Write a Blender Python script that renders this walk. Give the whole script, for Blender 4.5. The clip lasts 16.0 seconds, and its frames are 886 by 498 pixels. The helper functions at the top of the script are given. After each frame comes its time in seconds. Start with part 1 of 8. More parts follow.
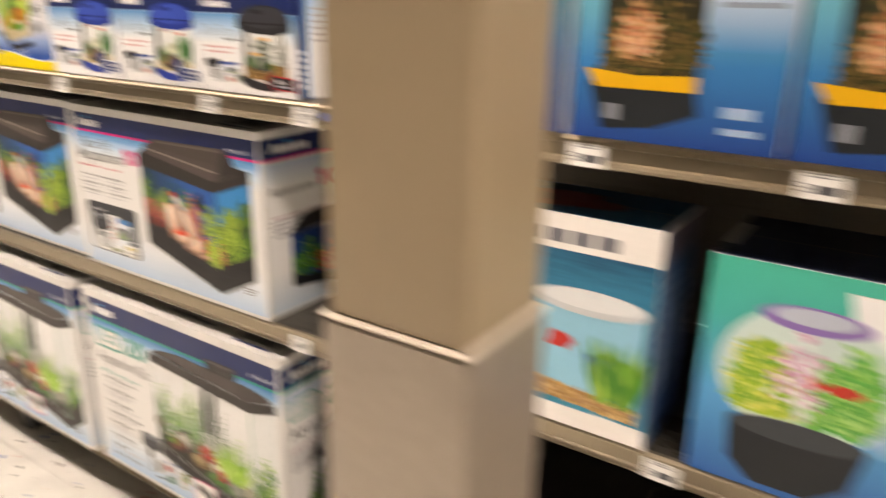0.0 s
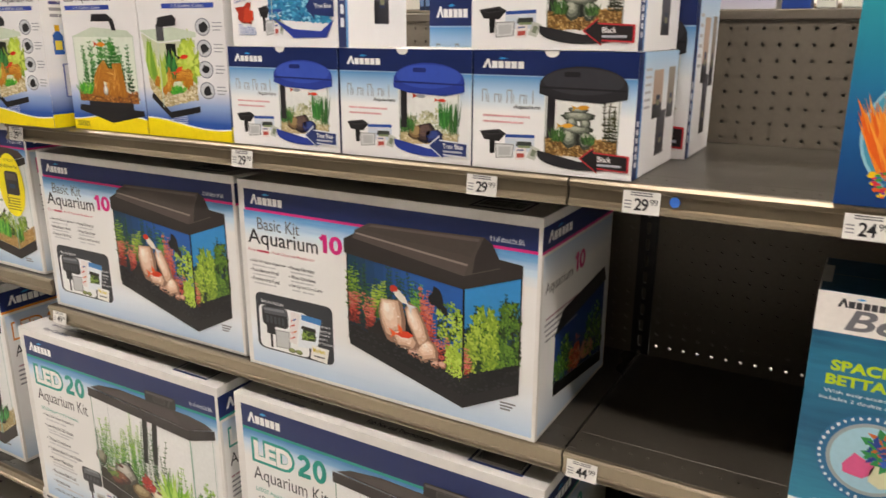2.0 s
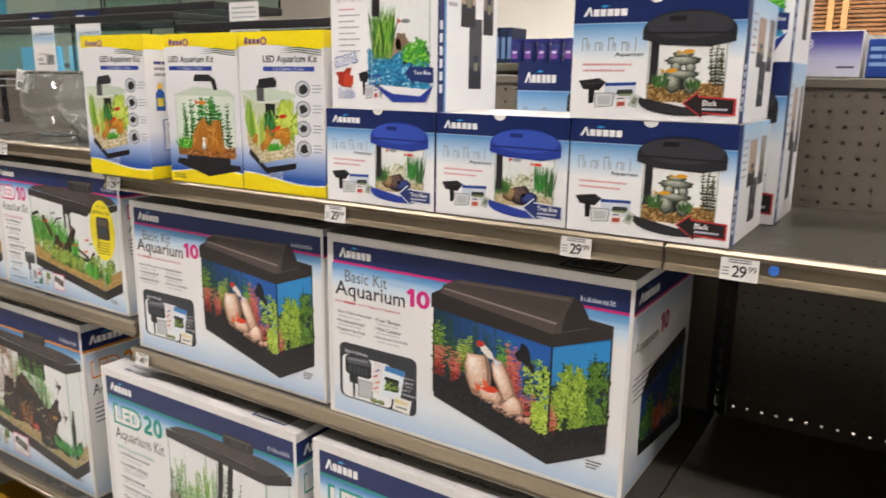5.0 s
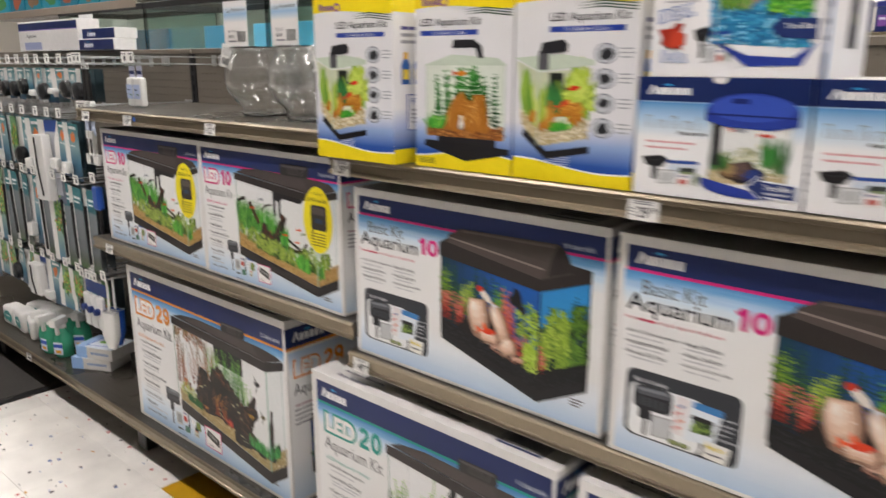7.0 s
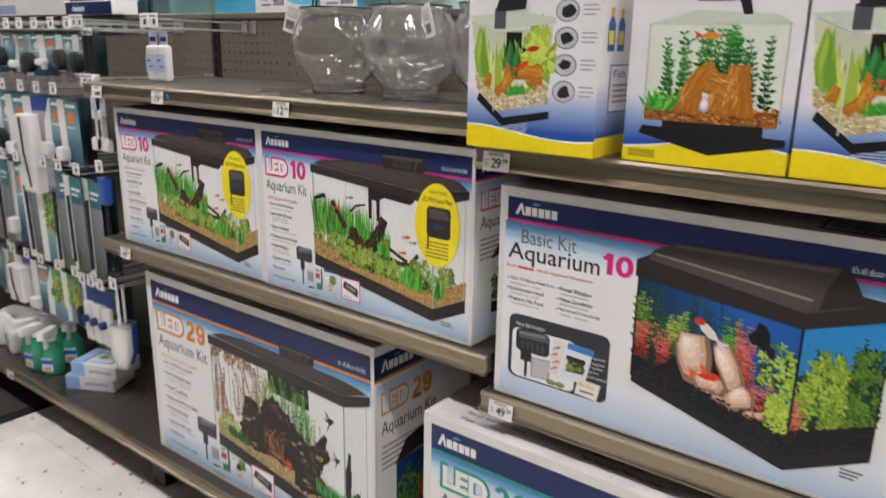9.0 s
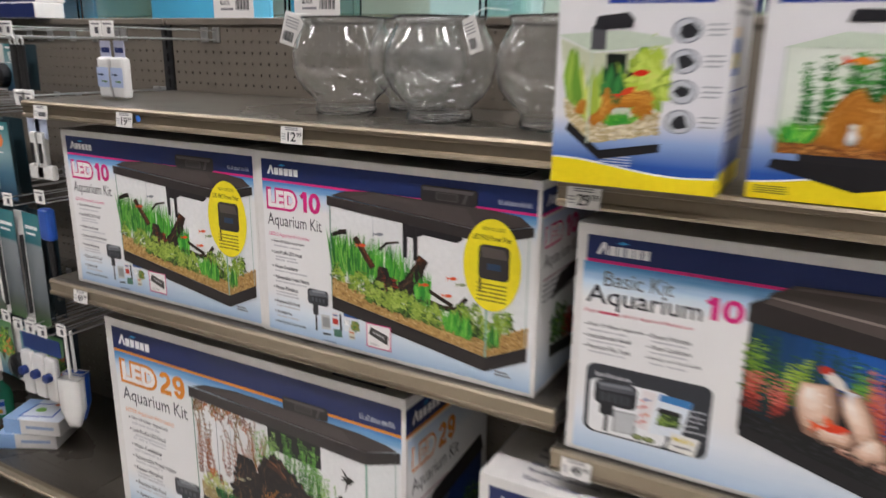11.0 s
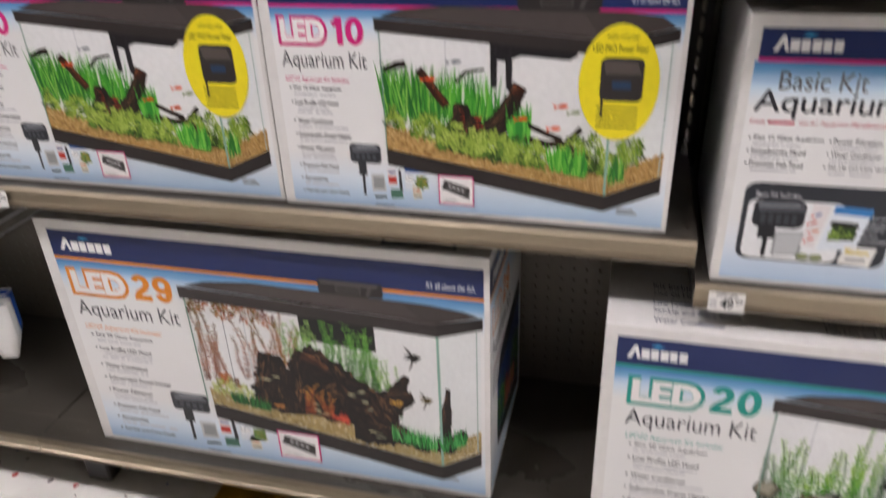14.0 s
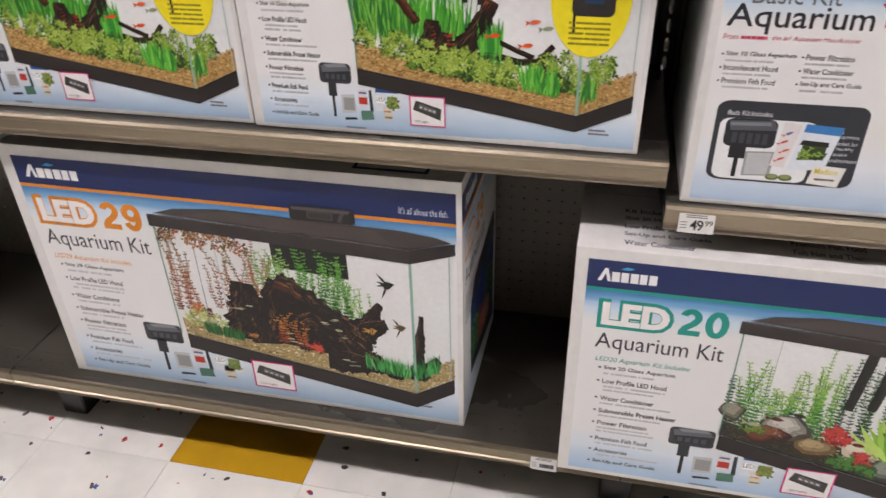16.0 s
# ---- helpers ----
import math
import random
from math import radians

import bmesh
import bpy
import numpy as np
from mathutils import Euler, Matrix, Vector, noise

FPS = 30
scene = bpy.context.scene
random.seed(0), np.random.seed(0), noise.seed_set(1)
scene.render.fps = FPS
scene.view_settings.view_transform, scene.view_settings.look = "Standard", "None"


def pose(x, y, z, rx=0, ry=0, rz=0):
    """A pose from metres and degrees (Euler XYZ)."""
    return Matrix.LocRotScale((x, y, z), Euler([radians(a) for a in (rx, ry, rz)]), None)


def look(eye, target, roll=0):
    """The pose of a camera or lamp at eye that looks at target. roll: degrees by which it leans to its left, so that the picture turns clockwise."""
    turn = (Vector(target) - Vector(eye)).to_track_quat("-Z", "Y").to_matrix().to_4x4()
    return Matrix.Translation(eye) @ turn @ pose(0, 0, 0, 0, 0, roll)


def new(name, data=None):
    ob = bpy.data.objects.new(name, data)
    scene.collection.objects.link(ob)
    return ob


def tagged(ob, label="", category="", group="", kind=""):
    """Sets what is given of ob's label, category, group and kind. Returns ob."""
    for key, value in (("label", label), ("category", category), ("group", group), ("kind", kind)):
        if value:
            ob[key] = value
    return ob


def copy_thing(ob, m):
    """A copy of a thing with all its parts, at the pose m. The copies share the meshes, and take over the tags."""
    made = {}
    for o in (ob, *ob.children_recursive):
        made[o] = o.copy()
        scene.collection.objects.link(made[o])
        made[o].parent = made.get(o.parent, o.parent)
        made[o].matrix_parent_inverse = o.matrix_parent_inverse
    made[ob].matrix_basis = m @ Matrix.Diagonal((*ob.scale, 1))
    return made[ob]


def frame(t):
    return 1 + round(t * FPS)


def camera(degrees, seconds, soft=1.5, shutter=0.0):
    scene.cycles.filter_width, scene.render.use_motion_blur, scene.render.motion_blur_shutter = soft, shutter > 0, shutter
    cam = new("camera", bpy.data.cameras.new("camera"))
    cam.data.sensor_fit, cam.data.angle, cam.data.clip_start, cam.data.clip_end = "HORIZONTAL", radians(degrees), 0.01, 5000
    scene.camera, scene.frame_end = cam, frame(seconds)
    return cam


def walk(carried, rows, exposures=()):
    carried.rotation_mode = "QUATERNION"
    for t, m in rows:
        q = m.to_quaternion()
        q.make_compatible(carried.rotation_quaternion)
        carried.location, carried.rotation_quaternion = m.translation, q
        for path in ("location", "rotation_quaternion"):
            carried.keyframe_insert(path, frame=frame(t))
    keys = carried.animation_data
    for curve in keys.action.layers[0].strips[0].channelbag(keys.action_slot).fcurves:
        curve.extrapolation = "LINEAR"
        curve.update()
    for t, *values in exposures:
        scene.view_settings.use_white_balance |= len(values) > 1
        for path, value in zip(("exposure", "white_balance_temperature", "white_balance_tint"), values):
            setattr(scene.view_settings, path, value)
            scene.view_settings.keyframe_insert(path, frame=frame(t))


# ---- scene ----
cam = camera(61.4, 16.0, shutter=0.9)
PATH = [
    (0, (2.194, -0.899, 1.289), (1.141, 0.676, 0.648), 0.9),
    (0.5, (1.975, -0.875, 1.294), (0.742, 0.581, 0.697), -0.3),
    (1, (1.772, -0.921, 1.282), (0.576, 0.588, 0.743), 0.5),
    (1.5, (1.632, -0.969, 1.304), (0.673, 0.698, 0.755), -1.3),
    (2, (1.603, -0.973, 1.31), (0.652, 0.698, 0.758), 0.2),
    (2.5, (1.57, -0.998, 1.321), (0.606, 0.682, 0.824), 0.7),
    (3, (1.556, -1.038, 1.333), (0.595, 0.672, 0.942), 1.0),
    (5.5, (1.534, -1.041, 1.342), (0.43, 0.557, 0.864), 1.0),
    (6, (1.482, -1.038, 1.327), (0.301, 0.493, 0.815), 1.2),
    (6.5, (1.342, -1.014, 1.305), (0.078, 0.449, 0.794), 0.5),
    (7, (1.16, -1.006, 1.309), (-0.127, 0.446, 0.823), 0.1),
    (7.5, (0.987, -1.069, 1.321), (-0.203, 0.458, 0.819), -0.7),
    (8, (0.895, -1.043, 1.3), (-0.265, 0.486, 0.737), 1.3),
    (8.5, (0.779, -0.983, 1.279), (-0.422, 0.503, 0.688), 1.8),
    (8.7, (0.726, -0.98, 1.274), (-0.476, 0.516, 0.71), 1.3),
    (10.8, (0.424, -1.043, 1.322), (-0.517, 0.648, 0.815), 1.3),
    (11, (0.364, -0.988, 1.308), (-0.578, 0.691, 0.767), 0.7),
    (11.5, (0.187, -0.898, 1.317), (-0.728, 0.792, 0.763), -1.2),
    (12, (0.004, -0.874, 1.338), (-0.657, 0.924, 0.762), -1.1),
    (12.5, (-0.071, -0.892, 1.338), (-0.578, 0.961, 0.784), -1.1),
    (13, (-0.076, -0.905, 1.335), (-0.593, 0.94, 0.759), -0.7),
    (13.5, (-0.081, -0.916, 1.284), (-0.612, 0.855, 0.521), -0.8),
    (14, (-0.097, -0.933, 1.252), (-0.544, 0.758, 0.283), -2.2),
    (14.5, (-0.089, -0.941, 1.226), (-0.502, 0.714, 0.181), -2.8),
    (15, (-0.077, -0.944, 1.214), (-0.429, 0.707, 0.142), -2.6),
    (15.5, (-0.07, -0.946, 1.215), (-0.436, 0.699, 0.138), -2.2),
    (16, (-0.078, -0.945, 1.211), (-0.469, 0.693, 0.132), -1.4),
]
walk(cam, [(t, look(eye, target, roll)) for t, eye, target, roll in PATH],
     exposures=[(0, 0.35, 7400, 14), (0.5, 0.2, 7300, 9), (1.2, 0.05, 6800, 10), (2.0, 0.0, 6700, 10), (3.0, 0.05, 6450, 10), (5.5, 0.05, 6320, 10), (6.5, -0.12, 6280, 11), (8.0, -0.18, 6150, 11), (11.0, -0.2, 6000, 12), (13.0, -0.25, 5880, 14), (14.5, -0.14, 6100, 15), (16.0, -0.12, 6100, 15)])

# ---- light ----
world = bpy.data.worlds.new("store_world")
world.use_nodes = True
world.node_tree.nodes["Background"].inputs["Color"].default_value = (1.0, 0.95, 0.86, 1)
world.node_tree.nodes["Background"].inputs["Strength"].default_value = 0.05
scene.world = world
LAMP_POWER = 29.5
LAMP_COLOR = (1.0, 0.915, 0.855)


# ---- materials ----
def srgb(h):
    v = [int(h[i:i + 2], 16) / 255 for i in (0, 2, 4)]
    return tuple(c / 12.92 if c <= 0.04045 else ((c + 0.055) / 1.055) ** 2.4 for c in v)


def shader(name, color, rough=0.5, metal=0.0, grain=0.0, scale=40.0, bump=0.0, stain=0.0, stain_scale=3.0, rough_var=0.0, spec=0.5):
    """A painted or printed surface: fine grain and broad stains in the colour, uneven gloss, fine relief."""
    m = bpy.data.materials.new(name)
    m.use_nodes = True
    nt = m.node_tree
    b = nt.nodes["Principled BSDF"]
    b.inputs["Base Color"].default_value = (*color, 1)
    b.inputs["Roughness"].default_value = rough
    b.inputs["Metallic"].default_value = metal
    b.inputs["Specular IOR Level"].default_value = spec
    if not (grain or bump or stain or rough_var):
        return m
    tc = nt.nodes.new("ShaderNodeTexCoord")
    n1 = nt.nodes.new("ShaderNodeTexNoise")
    n1.inputs["Scale"].default_value = scale
    n1.inputs["Detail"].default_value = 4
    n2 = nt.nodes.new("ShaderNodeTexNoise")
    n2.inputs["Scale"].default_value = stain_scale
    n2.inputs["Detail"].default_value = 6
    nt.links.new(tc.outputs["Object"], n1.inputs["Vector"])
    nt.links.new(tc.outputs["Object"], n2.inputs["Vector"])
    if grain or stain:
        last = None
        for n, k in ((n1, grain), (n2, stain)):
            if not k:
                continue
            ramp = nt.nodes.new("ShaderNodeMapRange")
            ramp.inputs["From Min"].default_value, ramp.inputs["From Max"].default_value = 0.3, 0.7
            ramp.inputs["To Min"].default_value, ramp.inputs["To Max"].default_value = 1 - k, 1 + k * 0.4
            nt.links.new(n.outputs["Fac"], ramp.inputs["Value"])
            mul = nt.nodes.new("ShaderNodeMix")
            mul.data_type, mul.blend_type = "RGBA", "MULTIPLY"
            mul.inputs["Factor"].default_value = 1
            if last is None:
                mul.inputs["A"].default_value = (*color, 1)
            else:
                nt.links.new(last, mul.inputs["A"])
            nt.links.new(ramp.outputs["Result"], mul.inputs["B"])
            last = mul.outputs["Result"]
        nt.links.new(last, b.inputs["Base Color"])
    if rough_var:
        rr = nt.nodes.new("ShaderNodeMapRange")
        rr.inputs["From Min"].default_value, rr.inputs["From Max"].default_value = 0.3, 0.7
        rr.inputs["To Min"].default_value, rr.inputs["To Max"].default_value = max(rough - rough_var, 0.02), rough + rough_var
        nt.links.new(n2.outputs["Fac"], rr.inputs["Value"])
        nt.links.new(rr.outputs["Result"], b.inputs["Roughness"])
    if bump:
        bp = nt.nodes.new("ShaderNodeBump")
        bp.inputs["Strength"].default_value = bump
        bp.inputs["Distance"].default_value = 0.002
        nt.links.new(n1.outputs["Fac"], bp.inputs["Height"])
        nt.links.new(bp.outputs["Normal"], b.inputs["Normal"])
    return m


INKS = {}


def ink(h):
    """Printing ink on coated card, by its colour as six hex digits."""
    if h not in INKS:
        INKS[h] = shader("ink_" + h, srgb(h), 0.42, grain=0.05, scale=120, stain=0.04, stain_scale=9, rough_var=0.08, spec=0.35)
    return INKS[h]


def gradient(name, stops, rough=0.42, wave=0.0):
    """Card printed with a gradient from the bottom of the sheet (0) to its top (1)."""
    m = shader(name, (1, 1, 1), rough, spec=0.35)
    nt = m.node_tree
    tc, sep, ramp = nt.nodes.new("ShaderNodeTexCoord"), nt.nodes.new("ShaderNodeSeparateXYZ"), nt.nodes.new("ShaderNodeValToRGB")
    nt.links.new(tc.outputs["Generated"], sep.inputs["Vector"])
    src = sep.outputs["Z"]
    if wave:
        mp, no, ma = nt.nodes.new("ShaderNodeMapping"), nt.nodes.new("ShaderNodeTexNoise"), nt.nodes.new("ShaderNodeMath")
        mp.inputs["Scale"].default_value = (7, 7, 45)
        no.inputs["Scale"].default_value = 1.0
        no.inputs["Detail"].default_value = 5
        nt.links.new(tc.outputs["Generated"], mp.inputs["Vector"])
        nt.links.new(mp.outputs["Vector"], no.inputs["Vector"])
        ma.operation = "MULTIPLY_ADD"
        nt.links.new(no.outputs["Fac"], ma.inputs[0])
        ma.inputs[1].default_value = wave
        nt.links.new(src, ma.inputs[2])
        off = nt.nodes.new("ShaderNodeMath")
        off.operation = "SUBTRACT"
        nt.links.new(ma.outputs[0], off.inputs[0])
        off.inputs[1].default_value = wave / 2
        src = off.outputs[0]
    nt.links.new(src, ramp.inputs["Fac"])
    els = ramp.color_ramp.elements
    while len(els) < len(stops):
        els.new(0.5)
    for e, (p, h) in zip(els, stops):
        e.position, e.color = p, (*srgb(h), 1)
    nt.links.new(ramp.outputs["Color"], nt.nodes["Principled BSDF"].inputs["Base Color"])
    return m


CARD = shader("white_coated_card", (0.77, 0.76, 0.74), 0.45, grain=0.05, scale=60, bump=0.06, stain=0.06, stain_scale=5, rough_var=0.1)
KRAFT = shader("card_edge", (0.45, 0.36, 0.25), 0.8, grain=0.2, scale=200)
SHELF = shader("taupe_shelf_enamel", (0.082, 0.073, 0.059), 0.30, metal=0.35, grain=0.06, scale=160, bump=0.03, stain=0.09, stain_scale=2.2, rough_var=0.08)
LIP = shader("champagne_shelf_edge", (0.28, 0.235, 0.17), 0.34, metal=0.85, grain=0.04, scale=120, stain=0.07, stain_scale=3, rough_var=0.05)
PANEL = shader("taupe_pegboard_enamel", (0.165, 0.144, 0.114), 0.46, metal=0.1, grain=0.07, scale=150, bump=0.04, stain=0.08, stain_scale=2, rough_var=0.08)
BLACK = shader("black_enamel", (0.012, 0.012, 0.013), 0.4, grain=0.2, scale=80, bump=0.05, rough_var=0.1)
PLASTIC_W = shader("white_plastic", (0.75, 0.75, 0.73), 0.35, stain=0.08, stain_scale=12)
PLASTIC_B = shader("blue_plastic", srgb("1f4fa8"), 0.35, stain=0.08)
PLASTIC_G = shader("green_plastic", srgb("3f9a78"), 0.25, stain=0.1, stain_scale=15)
WALL = shader("white_wall_paint", (0.66, 0.64, 0.59), 0.7, grain=0.05, scale=60, bump=0.05, stain=0.06, stain_scale=0.6)
CEIL = shader("ceiling_tile_white", (0.75, 0.73, 0.69), 0.9, grain=0.15, scale=180, bump=0.1, stain=0.05, stain_scale=0.8)
WOODSLAT = shader("brown_wood_slat", srgb("9a6a3c"), 0.5, grain=0.3, scale=25, stain=0.25, stain_scale=4)
PILLAR = shader("beige_post_paint", (0.30, 0.232, 0.15), 0.36, grain=0.03, scale=14, bump=0.01, stain=0.1, stain_scale=5, rough_var=0.08)
GUARD = shader("pale_metal_guard", (0.35, 0.295, 0.24), 0.38, metal=0.35, grain=0.06, scale=70, stain=0.12, stain_scale=6, rough_var=0.1)
MAT_RUG = shader("dark_floor_mat", (0.05, 0.047, 0.042), 0.95, grain=0.35, scale=300, bump=0.5)
GROUT = shader("dark_tile_seam", (0.22, 0.2, 0.17), 0.8)
TAGPAPER = shader("paper_tag", (0.82, 0.81, 0.78), 0.6, stain=0.05, stain_scale=20)


def glass_material(name, color, rough=0.0, ior=1.45, clear=1.0):
    m = bpy.data.materials.new(name)
    m.use_nodes = True
    b = m.node_tree.nodes["Principled BSDF"]
    b.inputs["Base Color"].default_value = (*color, 1)
    b.inputs["Roughness"].default_value = rough
    b.inputs["Transmission Weight"].default_value = clear
    b.inputs["IOR"].default_value = ior
    return m


# a little diffuse white in the bowl glass: painted haze that brightens it
GLASS = glass_material("hazed_clear_glass", (0.98, 0.99, 0.985), 0.02, 1.5, 0.975)
TANKGLASS = glass_material("green_tinted_tank_glass", (0.80, 0.93, 0.90))
CLEARPLASTIC = glass_material("clear_plastic", (0.92, 0.94, 0.95), 0.08, 1.3)


def vinyl(name, base, chips=True):
    """Vinyl composition tile with scattered coloured chips and scuffs; each tile differs a little."""
    m = shader(name, base, 0.38)
    nt = m.node_tree
    b = nt.nodes["Principled BSDF"]
    tc, info = nt.nodes.new("ShaderNodeTexCoord"), nt.nodes.new("ShaderNodeObjectInfo")
    geo = nt.nodes.new("ShaderNodeNewGeometry")
    no = nt.nodes.new("ShaderNodeTexNoise")
    no.inputs["Scale"].default_value, no.inputs["Detail"].default_value = 9, 8
    nt.links.new(geo.outputs["Position"], no.inputs["Vector"])
    mr = nt.nodes.new("ShaderNodeMapRange")
    mr.inputs["From Min"].default_value, mr.inputs["From Max"].default_value = 0.35, 0.7
    mr.inputs["To Min"].default_value, mr.inputs["To Max"].default_value = 1.0, 0.86
    nt.links.new(no.outputs["Fac"], mr.inputs["Value"])
    tint = nt.nodes.new("ShaderNodeMapRange")
    tint.inputs["To Min"].default_value, tint.inputs["To Max"].default_value = 0.92, 1.04
    nt.links.new(info.outputs["Random"], tint.inputs["Value"])
    mm = nt.nodes.new("ShaderNodeMath")
    mm.operation = "MULTIPLY"
    nt.links.new(mr.outputs["Result"], mm.inputs[0])
    nt.links.new(tint.outputs["Result"], mm.inputs[1])
    mul = nt.nodes.new("ShaderNodeMix")
    mul.data_type, mul.blend_type = "RGBA", "MULTIPLY"
    mul.inputs["Factor"].default_value = 1
    mul.inputs["A"].default_value = (*base, 1)
    nt.links.new(mm.outputs[0], mul.inputs["B"])
    last = mul.outputs["Result"]
    if chips:
        wob = nt.nodes.new("ShaderNodeTexNoise")
        wob.inputs["Scale"].default_value = 60
        vadd = nt.nodes.new("ShaderNodeVectorMath")
        vadd.operation = "MULTIPLY_ADD"
        nt.links.new(wob.outputs["Color"], vadd.inputs[0])
        vadd.inputs[1].default_value = (0.02, 0.02, 0)
        nt.links.new(geo.outputs["Position"], vadd.inputs[2])
        nt.links.new(geo.outputs["Position"], wob.inputs["Vector"])
        mp = nt.nodes.new("ShaderNodeMapping")
        mp.inputs["Scale"].default_value = (1, 1, 0)
        nt.links.new(vadd.outputs[0], mp.inputs["Vector"])
        vo = nt.nodes.new("ShaderNodeTexVoronoi")
        vo.inputs["Scale"].default_value = 40
        nt.links.new(mp.outputs["Vector"], vo.inputs["Vector"])
        sep = nt.nodes.new("ShaderNodeSeparateColor")
        nt.links.new(vo.outputs["Color"], sep.inputs["Color"])
        size = nt.nodes.new("ShaderNodeMapRange")
        size.inputs["From Min"].default_value, size.inputs["From Max"].default_value = 0.5, 1.0
        size.inputs["To Min"].default_value, size.inputs["To Max"].default_value = -0.02, 0.30
        nt.links.new(sep.outputs["Green"], size.inputs["Value"])
        less = nt.nodes.new("ShaderNodeMath")
        less.operation = "LESS_THAN"
        nt.links.new(vo.outputs["Distance"], less.inputs[0])
        nt.links.new(size.outputs["Result"], less.inputs[1])
        ramp = nt.nodes.new("ShaderNodeValToRGB")
        ramp.color_ramp.interpolation = "CONSTANT"
        cols = ["2a2a2c", "b02a28", "2a58a8", "5b4a48", "c8962a", "b83a30", "2f5f9c", "3a3634"]
        els = ramp.color_ramp.elements
        while len(els) < len(cols):
            els.new(0.5)
        for i, (e, h) in enumerate(zip(els, cols)):
            e.position, e.color = i / len(cols), (*srgb(h), 1)
        nt.links.new(sep.outputs["Red"], ramp.inputs["Fac"])
        mix = nt.nodes.new("ShaderNodeMix")
        mix.data_type = "RGBA"
        nt.links.new(less.outputs[0], mix.inputs["Factor"])
        nt.links.new(last, mix.inputs["A"])
        nt.links.new(ramp.outputs["Color"], mix.inputs["B"])
        last = mix.outputs["Result"]
    nt.links.new(last, b.inputs["Base Color"])
    rg = nt.nodes.new("ShaderNodeMapRange")
    rg.inputs["To Min"].default_value, rg.inputs["To Max"].default_value = 0.25, 0.5
    nt.links.new(no.outputs["Fac"], rg.inputs["Value"])
    nt.links.new(rg.outputs["Result"], b.inputs["Roughness"])
    return m


EDGE = shader("worn_pale_edge", (0.52, 0.46, 0.38), 0.5, stain=0.1)
VINYL = vinyl("white_chip_vinyl", (0.87, 0.85, 0.80))
VINYL_Y = vinyl("yellow_vinyl", srgb("c79a1c"), False)


# ---- building helpers ----
def part(name, bm, material, parent=None, label="", smooth=False):
    me = bpy.data.meshes.new(name)
    bm.to_mesh(me)
    bm.free()
    for m in (material if isinstance(material, (list, tuple)) else [material]):
        me.materials.append(m)
    if smooth:
        for p in me.polygons:
            p.use_smooth = True
    ob = new(name, me)
    ob.parent = parent
    if label:
        ob["label"] = label
    return ob


def raw(name, verts, faces, materials, parent=None, slots=None, label="", smooth=False):
    me = bpy.data.meshes.new(name)
    me.from_pydata(verts, [], faces)
    for m in (materials if isinstance(materials, (list, tuple)) else [materials]):
        me.materials.append(m)
    if slots:
        me.polygons.foreach_set("material_index", slots)
    if smooth:
        me.polygons.foreach_set("use_smooth", [True] * len(faces))
    me.update()
    ob = new(name, me)
    ob.parent = parent
    if label:
        ob["label"] = label
    return ob


def thing(name, label, category, m=None, group="", kind=""):
    ob = new(name)
    ob.empty_display_size = 0.05
    if m is not None:
        ob.matrix_basis = m
    return tagged(ob, label, category, group, kind)


def box_bm(x0, x1, y0, y1, z0, z1, bevel=0.0, seg=1, bm=None):
    own = bm is None
    bm = bm or bmesh.new()
    r = bmesh.ops.create_cube(bm, size=1)
    for v in r["verts"]:
        v.co = Vector(((x0 + x1) / 2 + v.co.x * (x1 - x0), (y0 + y1) / 2 + v.co.y * (y1 - y0), (z0 + z1) / 2 + v.co.z * (z1 - z0)))
    if bevel:
        es = list({e for v in r["verts"] for e in v.link_edges})
        bmesh.ops.bevel(bm, geom=es, offset=bevel, segments=seg, affect="EDGES", profile=0.6)
    return bm


def lathe_bm(profile, n=32, bm=None, at=(0, 0, 0)):
    """A turned shape from (radius, height) rows; a closed profile gives a wall with thickness."""
    bm = bm or bmesh.new()
    rings = []
    for r, z in profile:
        if r < 1e-6:
            rings.append([bm.verts.new((at[0], at[1], at[2] + z))])
        else:
            rings.append([bm.verts.new((at[0] + r * math.cos(2 * math.pi * i / n), at[1] + r * math.sin(2 * math.pi * i / n), at[2] + z)) for i in range(n)])
    for a, b in zip(rings, rings[1:]):
        for i in range(n):
            j = (i + 1) % n
            if len(a) == 1 and len(b) == 1:
                continue
            if len(a) == 1:
                bm.faces.new((a[0], b[j], b[i]))
            elif len(b) == 1:
                bm.faces.new((a[i], a[j], b[0]))
            else:
                bm.faces.new((a[i], a[j], b[j], b[i]))
    bmesh.ops.recalc_face_normals(bm, faces=bm.faces)
    return bm


def rod_bm(points, r, n=8, bm=None):
    bm = bm or bmesh.new()
    pts = [Vector(p) for p in points]
    prev = None
    for i, p in enumerate(pts):
        d = (pts[min(i + 1, len(pts) - 1)] - pts[max(i - 1, 0)]).normalized()
        side = d.orthogonal().normalized()
        up = d.cross(side)
        ring = [bm.verts.new(p + r * (math.cos(2 * math.pi * k / n) * side + math.sin(2 * math.pi * k / n) * up)) for k in range(n)]
        if prev:
            best = min(range(n), key=lambda s: sum((prev[k].co - ring[(k + s) % n].co).length for k in range(n)))
            ring = ring[best:] + ring[:best]
            for k in range(n):
                bm.faces.new((prev[k], prev[(k + 1) % n], ring[(k + 1) % n], ring[k]))
        else:
            bm.faces.new(ring)
        prev = ring
    bm.faces.new(prev[::-1])
    bmesh.ops.recalc_face_normals(bm, faces=bm.faces)
    return bm


TEXTS = {}


